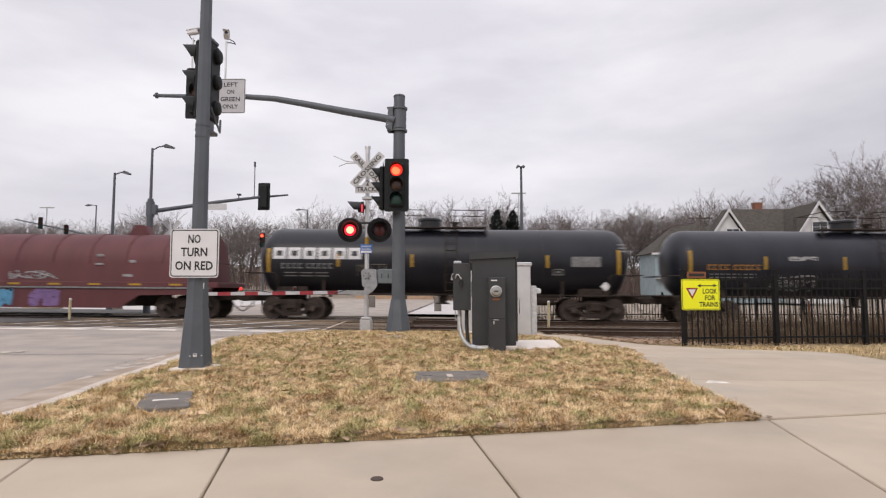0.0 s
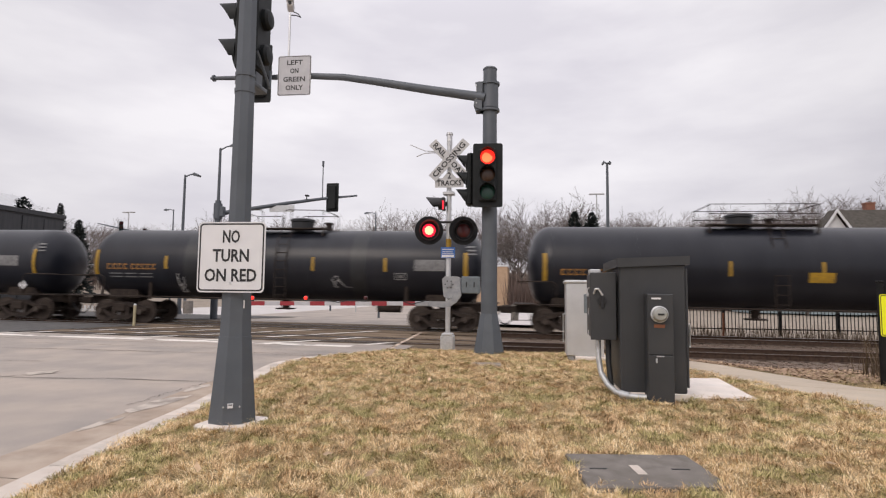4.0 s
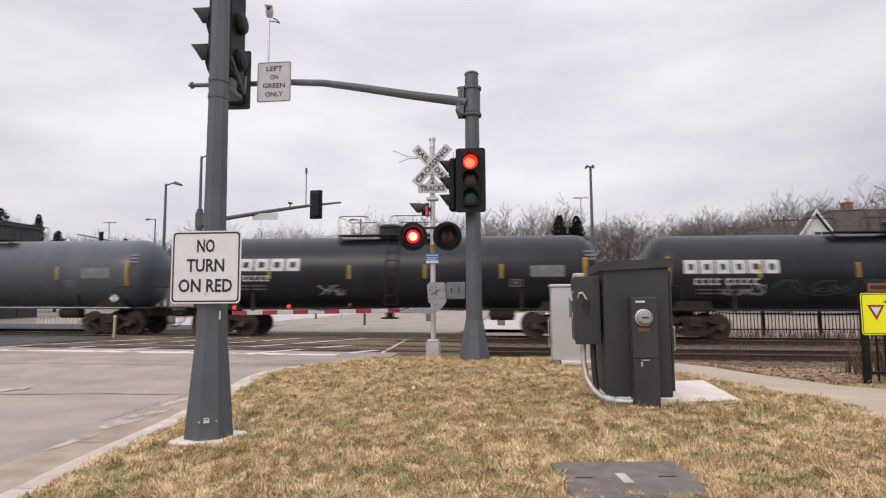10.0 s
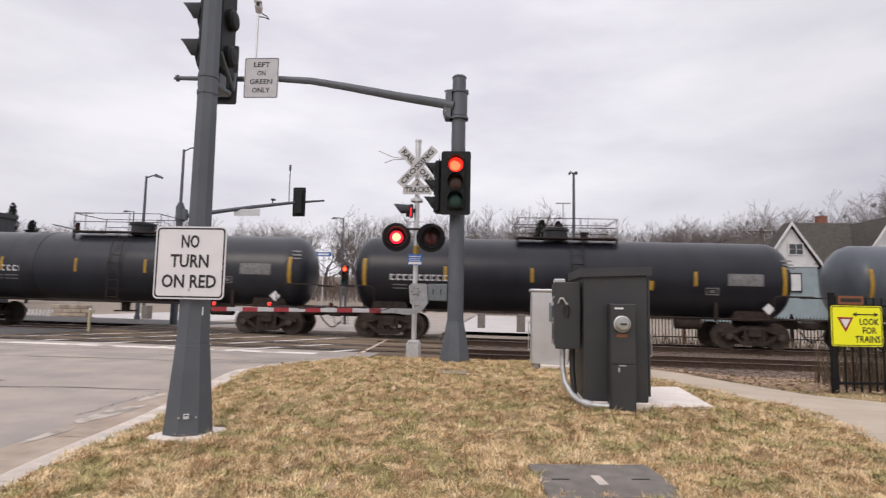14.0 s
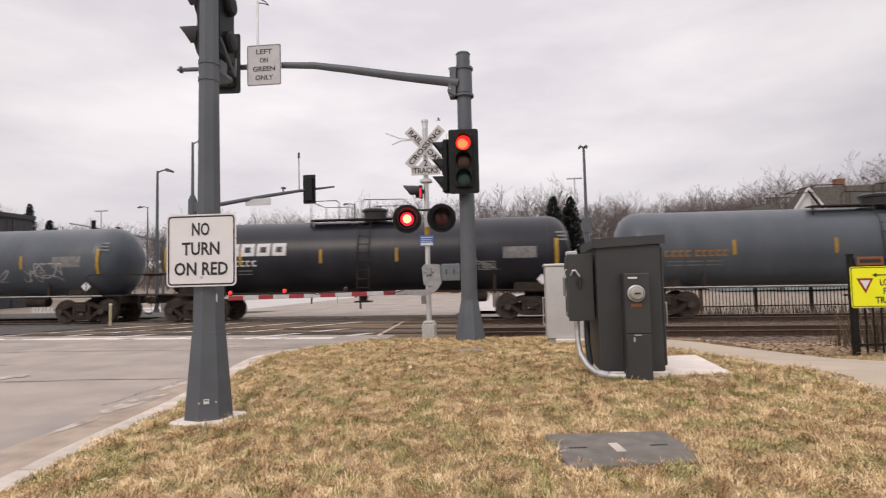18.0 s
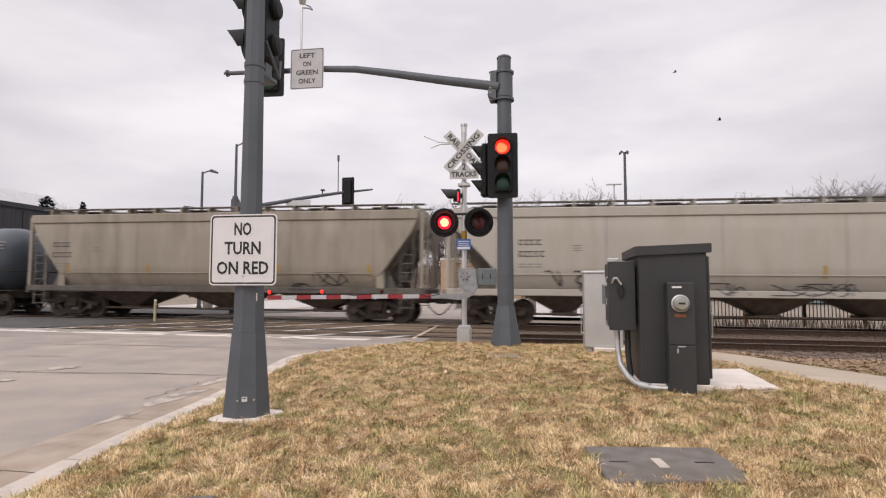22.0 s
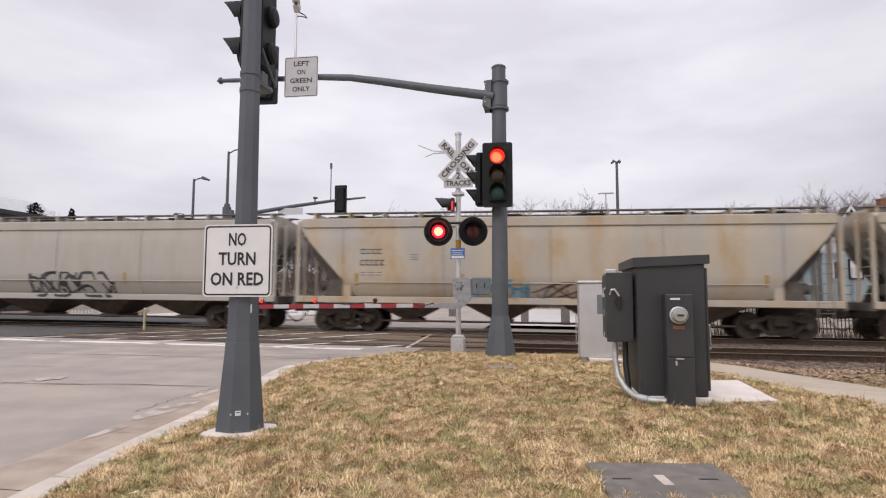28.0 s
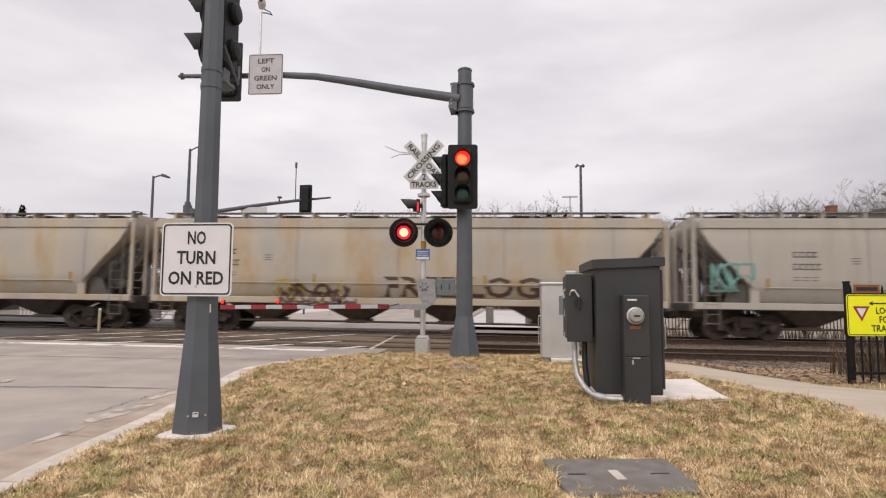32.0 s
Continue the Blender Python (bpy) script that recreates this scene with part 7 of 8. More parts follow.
# tracks
for n, base in (("near", NEAR_TRACK_Y), ("far", TRACK_Y)):
    m = Mesh()
    xs = [-220, -120, -60] + list(range(-40, 41, 2)) + [60, 120, 220]
    prof = [(-2.4, -0.50), (-1.55, -0.20), (0.0, -0.19), (1.55, -0.20), (2.4, -0.50)]
    m.add([(x, track_y(x, base) + dy, rail_z(x) + dz) for x in xs for dy, dz in prof], [(i * 5 + j, (i + 1) * 5 + j, (i + 1) * 5 + j + 1, i * 5 + j + 1) for i in range(len(xs) - 1) for j in range(4)])
    track = tagged(part("track", m, M_BALLAST), n + " railway track: brown ballast, tarred ties and rusty rails", "railway track", kind="structure")
    for s in (-0.7525, 0.7525):
        pr = [(-0.07, -0.175), (0.07, -0.175), (0.07, -0.165), (0.012, -0.145), (0.010, -0.04), (0.036, -0.032), (0.036, -0.006), (-0.036, -0.006), (-0.036, -0.032), (-0.010, -0.04), (-0.012, -0.145), (-0.07, -0.165)]
        part("rail", Mesh().prism(pr, -220, 220, "x"), M_RAIL, track, at=track_pose(0, base) @ pose(0, s, 0))
        part("rail_head", Mesh().box(-220, -0.033, -0.006, 220, 0.033, 0.0), M_RAILHEAD, track, "polished rail head", at=track_pose(0, base) @ pose(0, s, 0))
    TIE = Mesh().box(-0.115, -1.3, -0.36, 0.115, 1.3, -0.165, 0.012).data("tie", M_TIE)
    for k in range(110):
        x = -26 + 0.51 * k
        if not -16.4 < x < -3.2:
            part("tie", TIE, None, track, at=track_pose(x, base) @ pose(0, 0, 0, 0, 0, (k * 37 % 7 - 3) * 0.3))
    PANELS = [Mesh().box(-1.2, a, -0.2, 1.2, b, -0.004, 0.012).data("crossing_panel", M_PANEL) for a, b in ((-2.35, -1.08), (-0.43, 0.43), (1.08, 2.35))]
    for x in [-15.2 + 2.41 * k for k in range(6)] + [2.0]:
        for pm in PANELS:
            part("crossing_panel", pm, None, track, at=track_pose(x, base) @ (pose(0, 0, 0) if x < 0 else Matrix.Diagonal((0.5, 1, 1, 1))))
    # flat dark strips, drawn wide so the flangeways show as dark lines
    for s in (-0.7525, 0.7525):
        for q in (-1, 1):
            part("flangeway_rubber", Mesh().box(-16.4, min(q * 0.042, q * 0.32), -0.1, -4.3, max(q * 0.042, q * 0.32), -0.006), M_UNDER, track, "dark strip along the flangeway beside the rail", at=track_pose(0, base) @ pose(0, s, 0))
STONE = Mesh().lathe([(0.012, -0.02), (0.034, -0.008), (0.03, 0.012), (0.008, 0.022)], 5)
rng = np.random.default_rng(4)
m = Mesh()
for k in range(9000):
    base = NEAR_TRACK_Y if k % 3 else TRACK_Y
    x, dy = rng.uniform(2.8, 18), rng.uniform(-2.2, 2.2)
    z = rail_z(x) + ramp(abs(dy), (0, -0.19), (1.55, -0.2), (2.4, -0.5)) + 0.01
    s, a = rng.uniform(0.6, 1.5), rng.uniform(0, 6.28)
    c, sn = math.cos(a) * s, math.sin(a) * s
    m.add([(x + vx * c - vy * sn, track_y(x, base) + dy + vx * sn + vy * c, z + vz * s) for vx, vy, vz in STONE.v], STONE.f)
me = bpy.data.meshes.new("ballast_stones")
me.from_pydata(m.v, [], m.f)
me.materials.append(M_BALLAST)
tagged(new("ballast_stones", me), "loose brown ballast stones along the tracks", "ballast", kind="stuff")

# ---- beyond the tracks ----
M_BARK = material("bare_bark", (0.085, 0.072, 0.064), 0.9, second=(0.125, 0.108, 0.096), scale=5.0, bump=0.3)
M_TWIG = material("bare_twigs", (0.135, 0.112, 0.105), 0.9, second=(0.20, 0.168, 0.156), scale=0.4)
M_NEEDLE = material("dark_needles", (0.018, 0.024, 0.024), 0.9, spec=0.2, second=(0.034, 0.042, 0.040), scale=2.0)


def bare_tree(seed, height, spread=1.0, fork=(6, 5, 4, 5), fringe=15):
    """A leafless tree: trunk, limbs that fan out and a rounded crown of fine twigs; returns trunk and crown meshes."""
    rnd = random.Random(seed)
    trunk, crown = Mesh(), Mesh()
    mid, wide, tall = 0.60 * height, 0.35 * height * spread, 0.40 * height
    heart = Vector((0, 0, 0.24 * height))

    def room(p, d, length):
        """The length that stays inside the crown's uneven outline."""
        while length > 0.25:
            q = p + d * length
            r = math.hypot(q.x / wide, q.y / wide, (q.z - mid) / tall)
            if r < 0.95 + 0.13 * noise.noise((q.x * 0.35 + seed, q.y * 0.35, q.z * 0.35)):
                break
            length *= 0.8
        return length

    def limb(p, d, length, r, level):
        n = 4 if level < 3 else 2
        length = room(p, d, length)
        pts, rad = [p], [r]
        for i in range(n):
            d = (d + Vector((rnd.uniform(-1, 1), rnd.uniform(-1, 1), rnd.uniform(-0.5, 0.5))) * 0.19).normalized()
            p = p + d * (length / n)
            pts.append(p)
            rad.append(r * (1 - 0.5 * (i + 1) / n))
        (trunk if level < 3 else crown).tube(pts, rad, (8, 6, 5, 3, 3)[level])
        out = (p - heart).normalized()
        if level >= 4:
            for k in range(fringe):          # fine twigs, drawn out to a point
                f = rnd.uniform(0.2, 1.0) * n
                i = min(n - 1, int(f))
                q = pts[i].lerp(pts[i + 1], f - i)
                e = (d * 0.8 + out * 0.35 + Vector((rnd.uniform(-1, 1), rnd.uniform(-1, 1), rnd.uniform(-1, 0.9))) * 1.1).normalized()
                t = room(q, e, rnd.uniform(0.2, 0.55))
                u = e.orthogonal().normalized() * 0.008
                w = e.cross(u)
                crown.add([q + u, q - u * 0.5 + w * 0.87, q - u * 0.5 - w * 0.87, q + e * t], [(0, 1, 3), (1, 2, 3), (2, 0, 3)])
            return
        count = fork[level] + rnd.randint(0, 1)
        turn = rnd.uniform(0, 2 * math.pi)
        for k in range(count):
            f = rnd.uniform(0.45, 1.0) if level else 0.55 + 0.45 * k / (count - 1)
            i = min(n - 1, int(f * n))
            q = pts[i].lerp(pts[i + 1], f * n - i if f < 1 else 1.0)
            side = d.orthogonal().normalized()
            turn += 2.4 + rnd.uniform(-0.4, 0.4)
            side.rotate(Matrix.Rotation(turn, 3, d))
            wide_fork = rnd.uniform(0.55, 1.0) * spread if level == 0 else rnd.uniform(0.5, 1.0)
            nd = (d * 0.75 + side * wide_fork + out * (0.25 if level else 0.0)).normalized()
            limb(q, nd, length * rnd.uniform(0.62, 0.88), max(0.011, rad[i] * rnd.uniform(0.42, 0.6)), level + 1)

    limb(Vector((0, 0, -0.4)), Vector((0, 0, 1)), height * 0.34, height * 0.017, 0)
    tops = sorted(v[2] for v in crown.v)
    k = height / tops[int(len(tops) * 0.997)] * 0.95
    for m in (trunk, crown):
        m.v = [(x * k, y * k, z * k) for x, y, z in m.v]
    out = []
    for m, nm, mat in ((trunk, "trunk", M_BARK), (crown, "crown", M_TWIG)):
        me = bpy.data.meshes.new(nm)
        me.from_pydata(m.v, [], m.f)
        me.shade_smooth()
        me.materials.append(mat)
        out.append(me)
    return out


TREES = []
for k in range(5):
    t = thing("bare_tree", "leafless grey-brown deciduous tree in winter", "tree", group="bare trees beyond the tracks")
    tm, cm = bare_tree(70 + k, 15.0, 0.8 + 0.12 * k)
    part("trunk", tm, None, t)
    part("crown", cm, None, t)
    TREES.append(t)
rnd = random.Random(9)
places = [(-87, 17), (-70, 13.4), (-61, 12.4), (-48, 13.5), (-35, 12.8), (-20.5, 16.2), (-16, 15.6), (-6.8, 15), (-2.2, 14.6), (1, 15.5), (4, 16.2), (6.8, 15), (13.3, 13.8), (17, 12.8), (21, 12.2), (25.2, 12.6), (28.5, 12.2), (32, 12.8), (36, 13.6), (40.5, 14.2), (44.5, 14.2), (49, 15.4), (56, 18), (61.5, 20), (68, 21)]
places += [(-78, 14.5), (-55, 12.4), (-42, 12.8), (-28, 12.4), (-12, 13.8), (10, 13.4), (19, 12), (23, 12), (30, 11.8), (34, 11.8), (38, 12.4), (53, 15), (-65, 12.6), (-31, 12.2)]
for k, (x, hgt) in enumerate(places):
    y = 85 + rnd.uniform(-6, 9) if k < 25 else 100 + rnd.uniform(-4, 8)
    if k >= 25:
        x *= 1.18
        hgt *= 1.0
    s = hgt * (1.10 if x > 25 else 1.02 if x > 14 else 0.95 if x > -22 else 0.99) * (y - 2) / 83 / 15.0
    m = pose(x * (y - 2) / 83, y, earth_z(0, y) * 0.5 - 0.1, 0, 0, rnd.uniform(0, 360))
    src = TREES[k % 5]
    ob = src if k < 5 else copy_thing(src, m)
    ob.matrix_basis = m @ Matrix.Diagonal((s, s, s, 1))
rnd = random.Random(31)
for k in range(34):
    x, y = -78 + 4.3 * k + rnd.uniform(-1.5, 1.5), rnd.uniform(104, 118)
    s = rnd.uniform(10.5, 13.0) * (y - 2) / 83 / 15.0
    m = pose(x * (y - 2) / 83, y, earth_z(0, y) * 0.5 - 0.3, 0, 0, rnd.uniform(0, 360))
    ob = copy_thing(TREES[k % 5], m)
    ob.matrix_basis = m @ Matrix.Diagonal((s, s, s * 0.9, 1))
t = thing("bare_tree", "tall spreading leafless tree beside the house", "tree", pose(62.0, 75, -0.6, 0, 0, 40), group="bare trees beyond the tracks")
tm, cm = bare_tree(91, 22.0, 1.35, (7, 4, 4, 5), 12)
part("trunk", tm, None, t)
part("crown", cm, None, t)
# thicket on the slope
M_BRUSH = material("brown_brush", (0.115, 0.080, 0.068), 0.95, second=(0.175, 0.130, 0.112), scale=0.25)
tagged(blades("thicket", 18000, lambda rng, n: list(zip(rng.uniform(-120, 85, n), rng.uniform(86, 112, n))), lambda x, y: earth_z(0, y) - 0.3, 4.6, 0.07, 21, M_BRUSH), "brown leafless thicket on the slope behind", "thicket", kind="stuff")
tagged(blades("thicket", 3500, lambda rng, n: list(zip(rng.uniform(-4, 24, n), rng.uniform(70, 84, n))), lambda x, y: -0.6, 4.6, 0.07, 22, M_BRUSH), "reddish brown leafless shrubs near the house", "thicket", kind="stuff")


def conifer(x, y, h, w, seed, label):
    rnd = random.Random(seed)
    t = thing("conifer", label, "tree", pose(x, y, -0.5), group="conifers beyond the tracks")
    part("trunk", Mesh().cyl((0, 0, 0), (0, 0, h * 0.95), h * 0.018, 0.02, 8), M_BARK, t)
    m = Mesh()
    for k in range(1100):
        f = rnd.random() ** 0.8
        z = h * (0.12 + 0.88 * f)
        r = w * (1 - f) ** 0.55 * rnd.uniform(0.35, 1.15) + 0.08
        a = rnd.uniform(0, 6.28)
        c, s = math.cos(a), math.sin(a)
        b, d = 0.10 + 0.10 * w * (1 - f), rnd.uniform(-0.3, 0.35)
        m.add([(c * r * 0.45, s * r * 0.45, z - 0.1 * d), (c * r * 0.85 - s * b, s * r * 0.85 + c * b, z + d * r), (c * r * 1.1, s * r * 1.1, z + d * r + 0.1), (c * r * 0.85 + s * b, s * r * 0.85 - c * b, z + d * r - 0.06)], [(0, 1, 2, 3)])
    me = bpy.data.meshes.new("crown")
    me.from_pydata(m.v, [], m.f)
    me.materials.append(M_NEEDLE)
    part("crown", me, None, t)


conifer(2.9, 50.5, 8.5, 1.5, 1, "dark green conifer beside the lamp post")
conifer(4.5, 52.5, 8.7, 1.7, 2, "dark green conifer beside the lamp post")
conifer(-55.0, 60, 11.6, 1.4, 3, "narrow dark conifer beside the dark building")
conifer(-52.4, 60, 9.6, 1.8, 4, "dark conifer beside the dark building")
conifer(-61.0, 61, 12.6, 3.2, 5, "broad dark pine behind the dark building")

# the house
M_SIDING = material("white_siding", (0.66, 0.67, 0.68), 0.6, second=(0.60, 0.61, 0.62), scale=1.5, stain=(0.5, 0.5, 0.5), stain_scale=0.6)
M_BLUESIDE = material("pale_blue_grey_siding", (0.27, 0.34, 0.37), 0.65, second=(0.31, 0.38, 0.41), scale=1.5)
M_SHINGLE = material("weathered_shingles", (0.050, 0.044, 0.036), 0.9, second=(0.080, 0.070, 0.058), scale=3.0, stain=(0.07, 0.065, 0.055), stain_scale=0.4, bump=0.3, bump_scale=12)
M_BRICK = material("chimney_brick", (0.22, 0.09, 0.06), 0.85, second=(0.28, 0.13, 0.085), scale=6.0)
M_WINDOW = material("dark_window_glass", (0.03, 0.034, 0.04), 0.08, spec=0.8)
house = thing("house", "white gabled house with blue-grey lower floor and brown shingle roof", "house", pose(0, 0, -0.5))


def window(parent, x, y, z, w, h, panes=1):
    f = part("window", Mesh().box(x - w / 2 - 0.1, y - 0.07, z - 0.1, x + w / 2 + 0.1, y + 0.02, z + h + 0.1, 0.01), M_SIDING, parent, "white framed window")
    for k in range(panes):
        a = x - w / 2 + w * k / panes + 0.03
        part("pane", Mesh().box(a, y - 0.085, z + h / 2 + 0.02, a + w / panes - 0.06, y - 0.072, z + h), M_WINDOW, f)
        part("pane", Mesh().box(a, y - 0.085, z, a + w / panes - 0.06, y - 0.072, z + h / 2 - 0.02), M_WINDOW, f)


part("wall", Mesh().box(26.3, 63.0, 0, 39.4, 71, 5.9), M_BLUESIDE, house)
part("wall", Mesh().prism([(25.6, 0), (30.5, 0), (30.5, 5.9), (28.05, 9.75), (25.6, 5.9)], 61.6, 63.2), M_BLUESIDE, house)
part("gable", Mesh().prism([(25.45, 5.6), (30.65, 5.6), (28.05, 9.7)], 61.5, 61.62), M_SIDING, house, "white sided gable")
part("wall", Mesh().prism([(34.3, 0), (39.3, 0), (39.3, 6.2), (36.8, 10.3), (34.3, 6.2)], 60.6, 63.2), M_SIDING, house, "white sided front")
for k in range(22):
    z = 0.4 + 0.25 * k
    part("siding_board", Mesh().prism([(25.58, z), (30.52, z), (30.52, z + 0.22), (25.58, z + 0.22)], 61.58, 61.605), M_BLUESIDE, house)
part("roof", Mesh().prism([(61.3, 6.0), (67.0, 10.75), (72.7, 6.0), (72.7, 5.8), (61.3, 5.8)], 30.6, 37.2, "x"), M_SHINGLE, house)
part("roof", Mesh().add([(30.6, 66.99, 10.74), (26.2, 63.0, 5.9), (26.2, 71.5, 5.9), (30.6, 61.32, 5.9), (30.6, 72.6, 5.9)], [(0, 1, 2), (0, 3, 1), (0, 2, 4), (1, 3, 4, 2), (0, 4, 3)]), M_SHINGLE, house)
for c, w, pk, y0, y1 in ((28.05, 2.95, 10.05, 61.15, 62.9), (36.8, 3.0, 10.6, 60.2, 67.5)):
    e = pk - w * 1.5
    for s in (-1, 1):
        part("roof", Mesh().prism([(c, pk), (c + s * w, e), (c + s * w, e - 0.16), (c, pk - 0.16)], y0, y1), M_SHINGLE, house)
        part("barge_board", Mesh().prism([(c, pk + 0.01), (c + s * w, e + 0.01), (c + s * w, e - 0.34), (c, pk - 0.34)], y0 - 0.12, y0 - 0.01), M_SIDING, house, "white barge board")
part("chimney", Mesh().box(33.9, 67.4, 9.3, 34.75, 68.2, 11.6, 0.02).box(33.85, 67.35, 11.45, 34.8, 68.25, 11.6), M_BRICK, house)
window(house, 28.5, 61.45, 6.85, 1.3, 1.0, 2)
window(house, 37.0, 60.55, 7.45, 1.5, 1.0, 2)
window(house, 36.9, 60.55, 2.6, 3.0, 1.9, 3)
window(house, 26.8, 61.55, 3.2, 0.6, 1.6)
pic = part("wall_banner", Mesh().box(27.75, 61.4, 3.1, 28.95, 61.52, 5.0), M_INK, house, "white poster in a dark frame")
part("banner_sheet", Mesh().box(27.87, 61.37, 3.25, 28.83, 61.398, 4.85).lathe([(0.05, 61.34), (0.4, 61.34), (0.4, 61.365), (0.05, 61.365)], 20, (28.35, 0, 4.1), "y"), M_SIDING, pic)
part("annex_wall", Mesh().box(20.9, 63.4, 0, 26.3, 69, 5.5), M_BLUESIDE, house)
part("annex_roof", Mesh().add([(20.5, 63.0, 5.45), (26.6, 63.0, 5.45), (26.6, 69.4, 5.45), (20.5, 69.4, 5.45), (23.8, 66.2, 8.6), (27.6, 66.2, 9.2)], [(0, 1, 5, 4), (2, 3, 4, 5), (3, 0, 4), (1, 2, 5), (0, 3, 2, 1)]), M_SHINGLE, house)
part("eave_board", Mesh().box(20.45, 62.95, 5.25, 26.6, 63.05, 5.47), M_SIDING, house)
window(house, 22.0, 63.35, 3.75, 0.55, 1.15)
window(house, 23.75, 63.35, 3.8, 0.55, 1.15)
part("porch_roof", Mesh().box(20.9, 62.4, 2.6, 26.2, 63.4, 2.75, 0.02), M_SIDING, house)
part("satellite_dish", Mesh().lathe([(0.02, 0.12), (0.25, 0.08), (0.42, 0.0)], 20, (23.1, 62.9, 7.2), "y").tube([(23.1, 63.1, 7.2), (23.2, 63.6, 6.6), (23.3, 64.3, 6.2)], 0.03, 6), M_SIDING, house)

hut = thing("low_building", "low buff building with a white roof edge beyond the lot", "building", pose(-8.85, 72, -0.5))
M_BUFF = material("buff_stucco", (0.42, 0.29, 0.19), 0.85, second=(0.48, 0.34, 0.23), scale=2.0)
part("wall", Mesh().box(-5.2, 0, 0, 5.2, 5, 4.95, 0.03), M_BUFF, hut)
part("roof_edge", Mesh().box(-5.3, -0.1, 4.95, 5.3, 5.1, 5.15, 0.03), M_SIDING, hut)
part("door", Mesh().box(0.4, -0.04, 0.2, 1.4, -0.002, 2.3, 0.01), M_SHINGLE, hut)

hall = thing("dark_building", "long dark grey building with a flat parapet", "building", pose(-41, 25, -0.6))
M_DARKWALL = material("dark_metal_siding", (0.035, 0.037, 0.042), 0.7, second=(0.05, 0.052, 0.058), scale=1.0, stretch=(6, 6, 0.5))
part("wall", Mesh().box(-24, 0, 0, 0, 20.5, 7.8), M_DARKWALL, hall)
part("parapet", Mesh().box(-24.2, -0.2, 7.8, 0.15, 20.7, 8.15), M_DARKWALL, hall)
for k in range(10):
    part("panel", Mesh().box(0.0, 0.15 + 2.05 * k, 0.3, 0.06, 2.05 + 2.05 * k, 7.6), M_DARKWALL, hall)
shed = thing("white_building", "white gabled building behind the dark one", "building", pose(-84, 72, -0.5))
part("wall", Mesh().prism([(-6, 0), (6, 0), (6, 11), (0, 16.5), (-6, 11)], 0, 12), M_SIDING, shed)
for s in (-1, 1):
    part("roof", Mesh().prism([(0, 16.8), (s * 6.4, 10.9), (s * 6.4, 10.6), (0, 16.5)], -0.4, 12.4), M_SIDING, shed)


# lamp posts
def lamp_post(x, y, z, reach, name="street_lamp", r=0.075, label="dark steel street lamp with a single arm"):
    t = thing(name, label, "street lamp", pose(x, y, -0.5), group="street lamps")
    h = z + 0.5
    part("pole", Mesh().cyl((0, 0, 0), (0, 0, h), r * 1.5, r * 0.8, 10), M_POLE, t)
    part("base", Mesh().cyl((0, 0, 0), (0, 0, 0.5), r * 2.4, r * 1.9, 10), M_POLE, t)
    part("lamp_arm", Mesh().tube([(0, 0, h - 0.1), (reach * 0.4, 0, h + 0.02), (reach * 0.7, 0, h + 0.03)], r * 0.55, 8), M_POLE, t)
    s = 1 if reach > 0 else -1
    part("lamp_head", Mesh().prism([(reach * 0.55, h - 0.03), (reach, h - 0.12), (reach + s * 0.05, h - 0.04), (reach * 0.75, h + 0.1)], -0.17, 0.17), M_POLE, t)
    return t


lamp_post(-19.91, 31.2, 7.62, 0.85)
t = lamp_post(3.7, 35.6, 8.72, -0.26, r=0.085, label="tall dark lamp post with two short heads and a stout base")
part("lamp_head", Mesh().prism([(0.02, 9.20), (0.20, 9.12), (0.23, 9.19), (0.12, 9.30)], -0.17, 0.17), M_POLE, t)
lamp_post(-17.0, 60, 9.55, -1.2)
lamp_post(-40.5, 60, 10.2, -1.1)
for x, y, z in ((-46.1, 60, 10.0), (5.7, 60, 11.2)):
    t = thing("street_lamp", "slender twin-headed lamp post on the far lot", "street lamp", pose(x, y, -0.5), group="street lamps")
    part("pole", Mesh().cyl((0, 0, 0), (0, 0, z + 0.5), 0.09, 0.06, 8), M_GALV, t)
    for s in (-1, 1):
        part("lamp_head", Mesh().box(min(0, s * 0.75), -0.15, z + 0.4, max(0, s * 0.75), 0.15, z + 0.52, 0.02), M_GALV, t)
part("lamp_footing", Mesh().cyl((0, 0, 0), (0, 0, 5.0), 0.2, 0.13, 12).box(-0.22, -0.22, 4.2, 0.22, 0.22, 5.1, 0.02), M_POLE, bpy.data.objects["street_lamp.001"])

fm = thing("signal_mast", "far grey signal mast with lamp and long bowed arm", "signal mast", pose(-15.66, 27.6, -0.4))
part("shaft", Mesh().cyl((0, 0, 0), (0, 0, 5.9), 0.17, 0.14, 12).cyl((0, 0, 5.9), (0, 0, 8.5), 0.075, 0.055, 10), M_POLE, fm)
part("collar", Mesh().cyl((0, 0, 5.0), (0, 0, 5.75), 0.2, seg=12).box(0.1, -0.12, 5.1, 0.34, 0.12, 5.6, 0.02), M_POLE, fm)
part("lamp_arm", Mesh().tube([(0, 0, 8.4), (0.3, 0.05, 8.58), (0.7, 0.1, 8.62)], 0.035, 8), M_POLE, fm)
part("lamp_head", Mesh().prism([(0.5, 8.58), (1.0, 8.5), (1.06, 8.57), (0.75, 8.7)], -0.1, 0.25), M_POLE, fm)
part("arm", Mesh().tube([(0.2, 0.1, 5.3), (1.6, 0.7, 5.62), (3.0, 1.2, 5.92), (4.6, 1.8, 6.22), (6.25, 2.4, 6.46)], [0.11, 0.1, 0.09, 0.075, 0.045], 12), M_POLE, fm)
signal_head(fm, pose(5.1, 1.9, 6.30, 0, 0, 178) @ Matrix.Diagonal((1.1, 1, 1.12, 1)), plate=True)
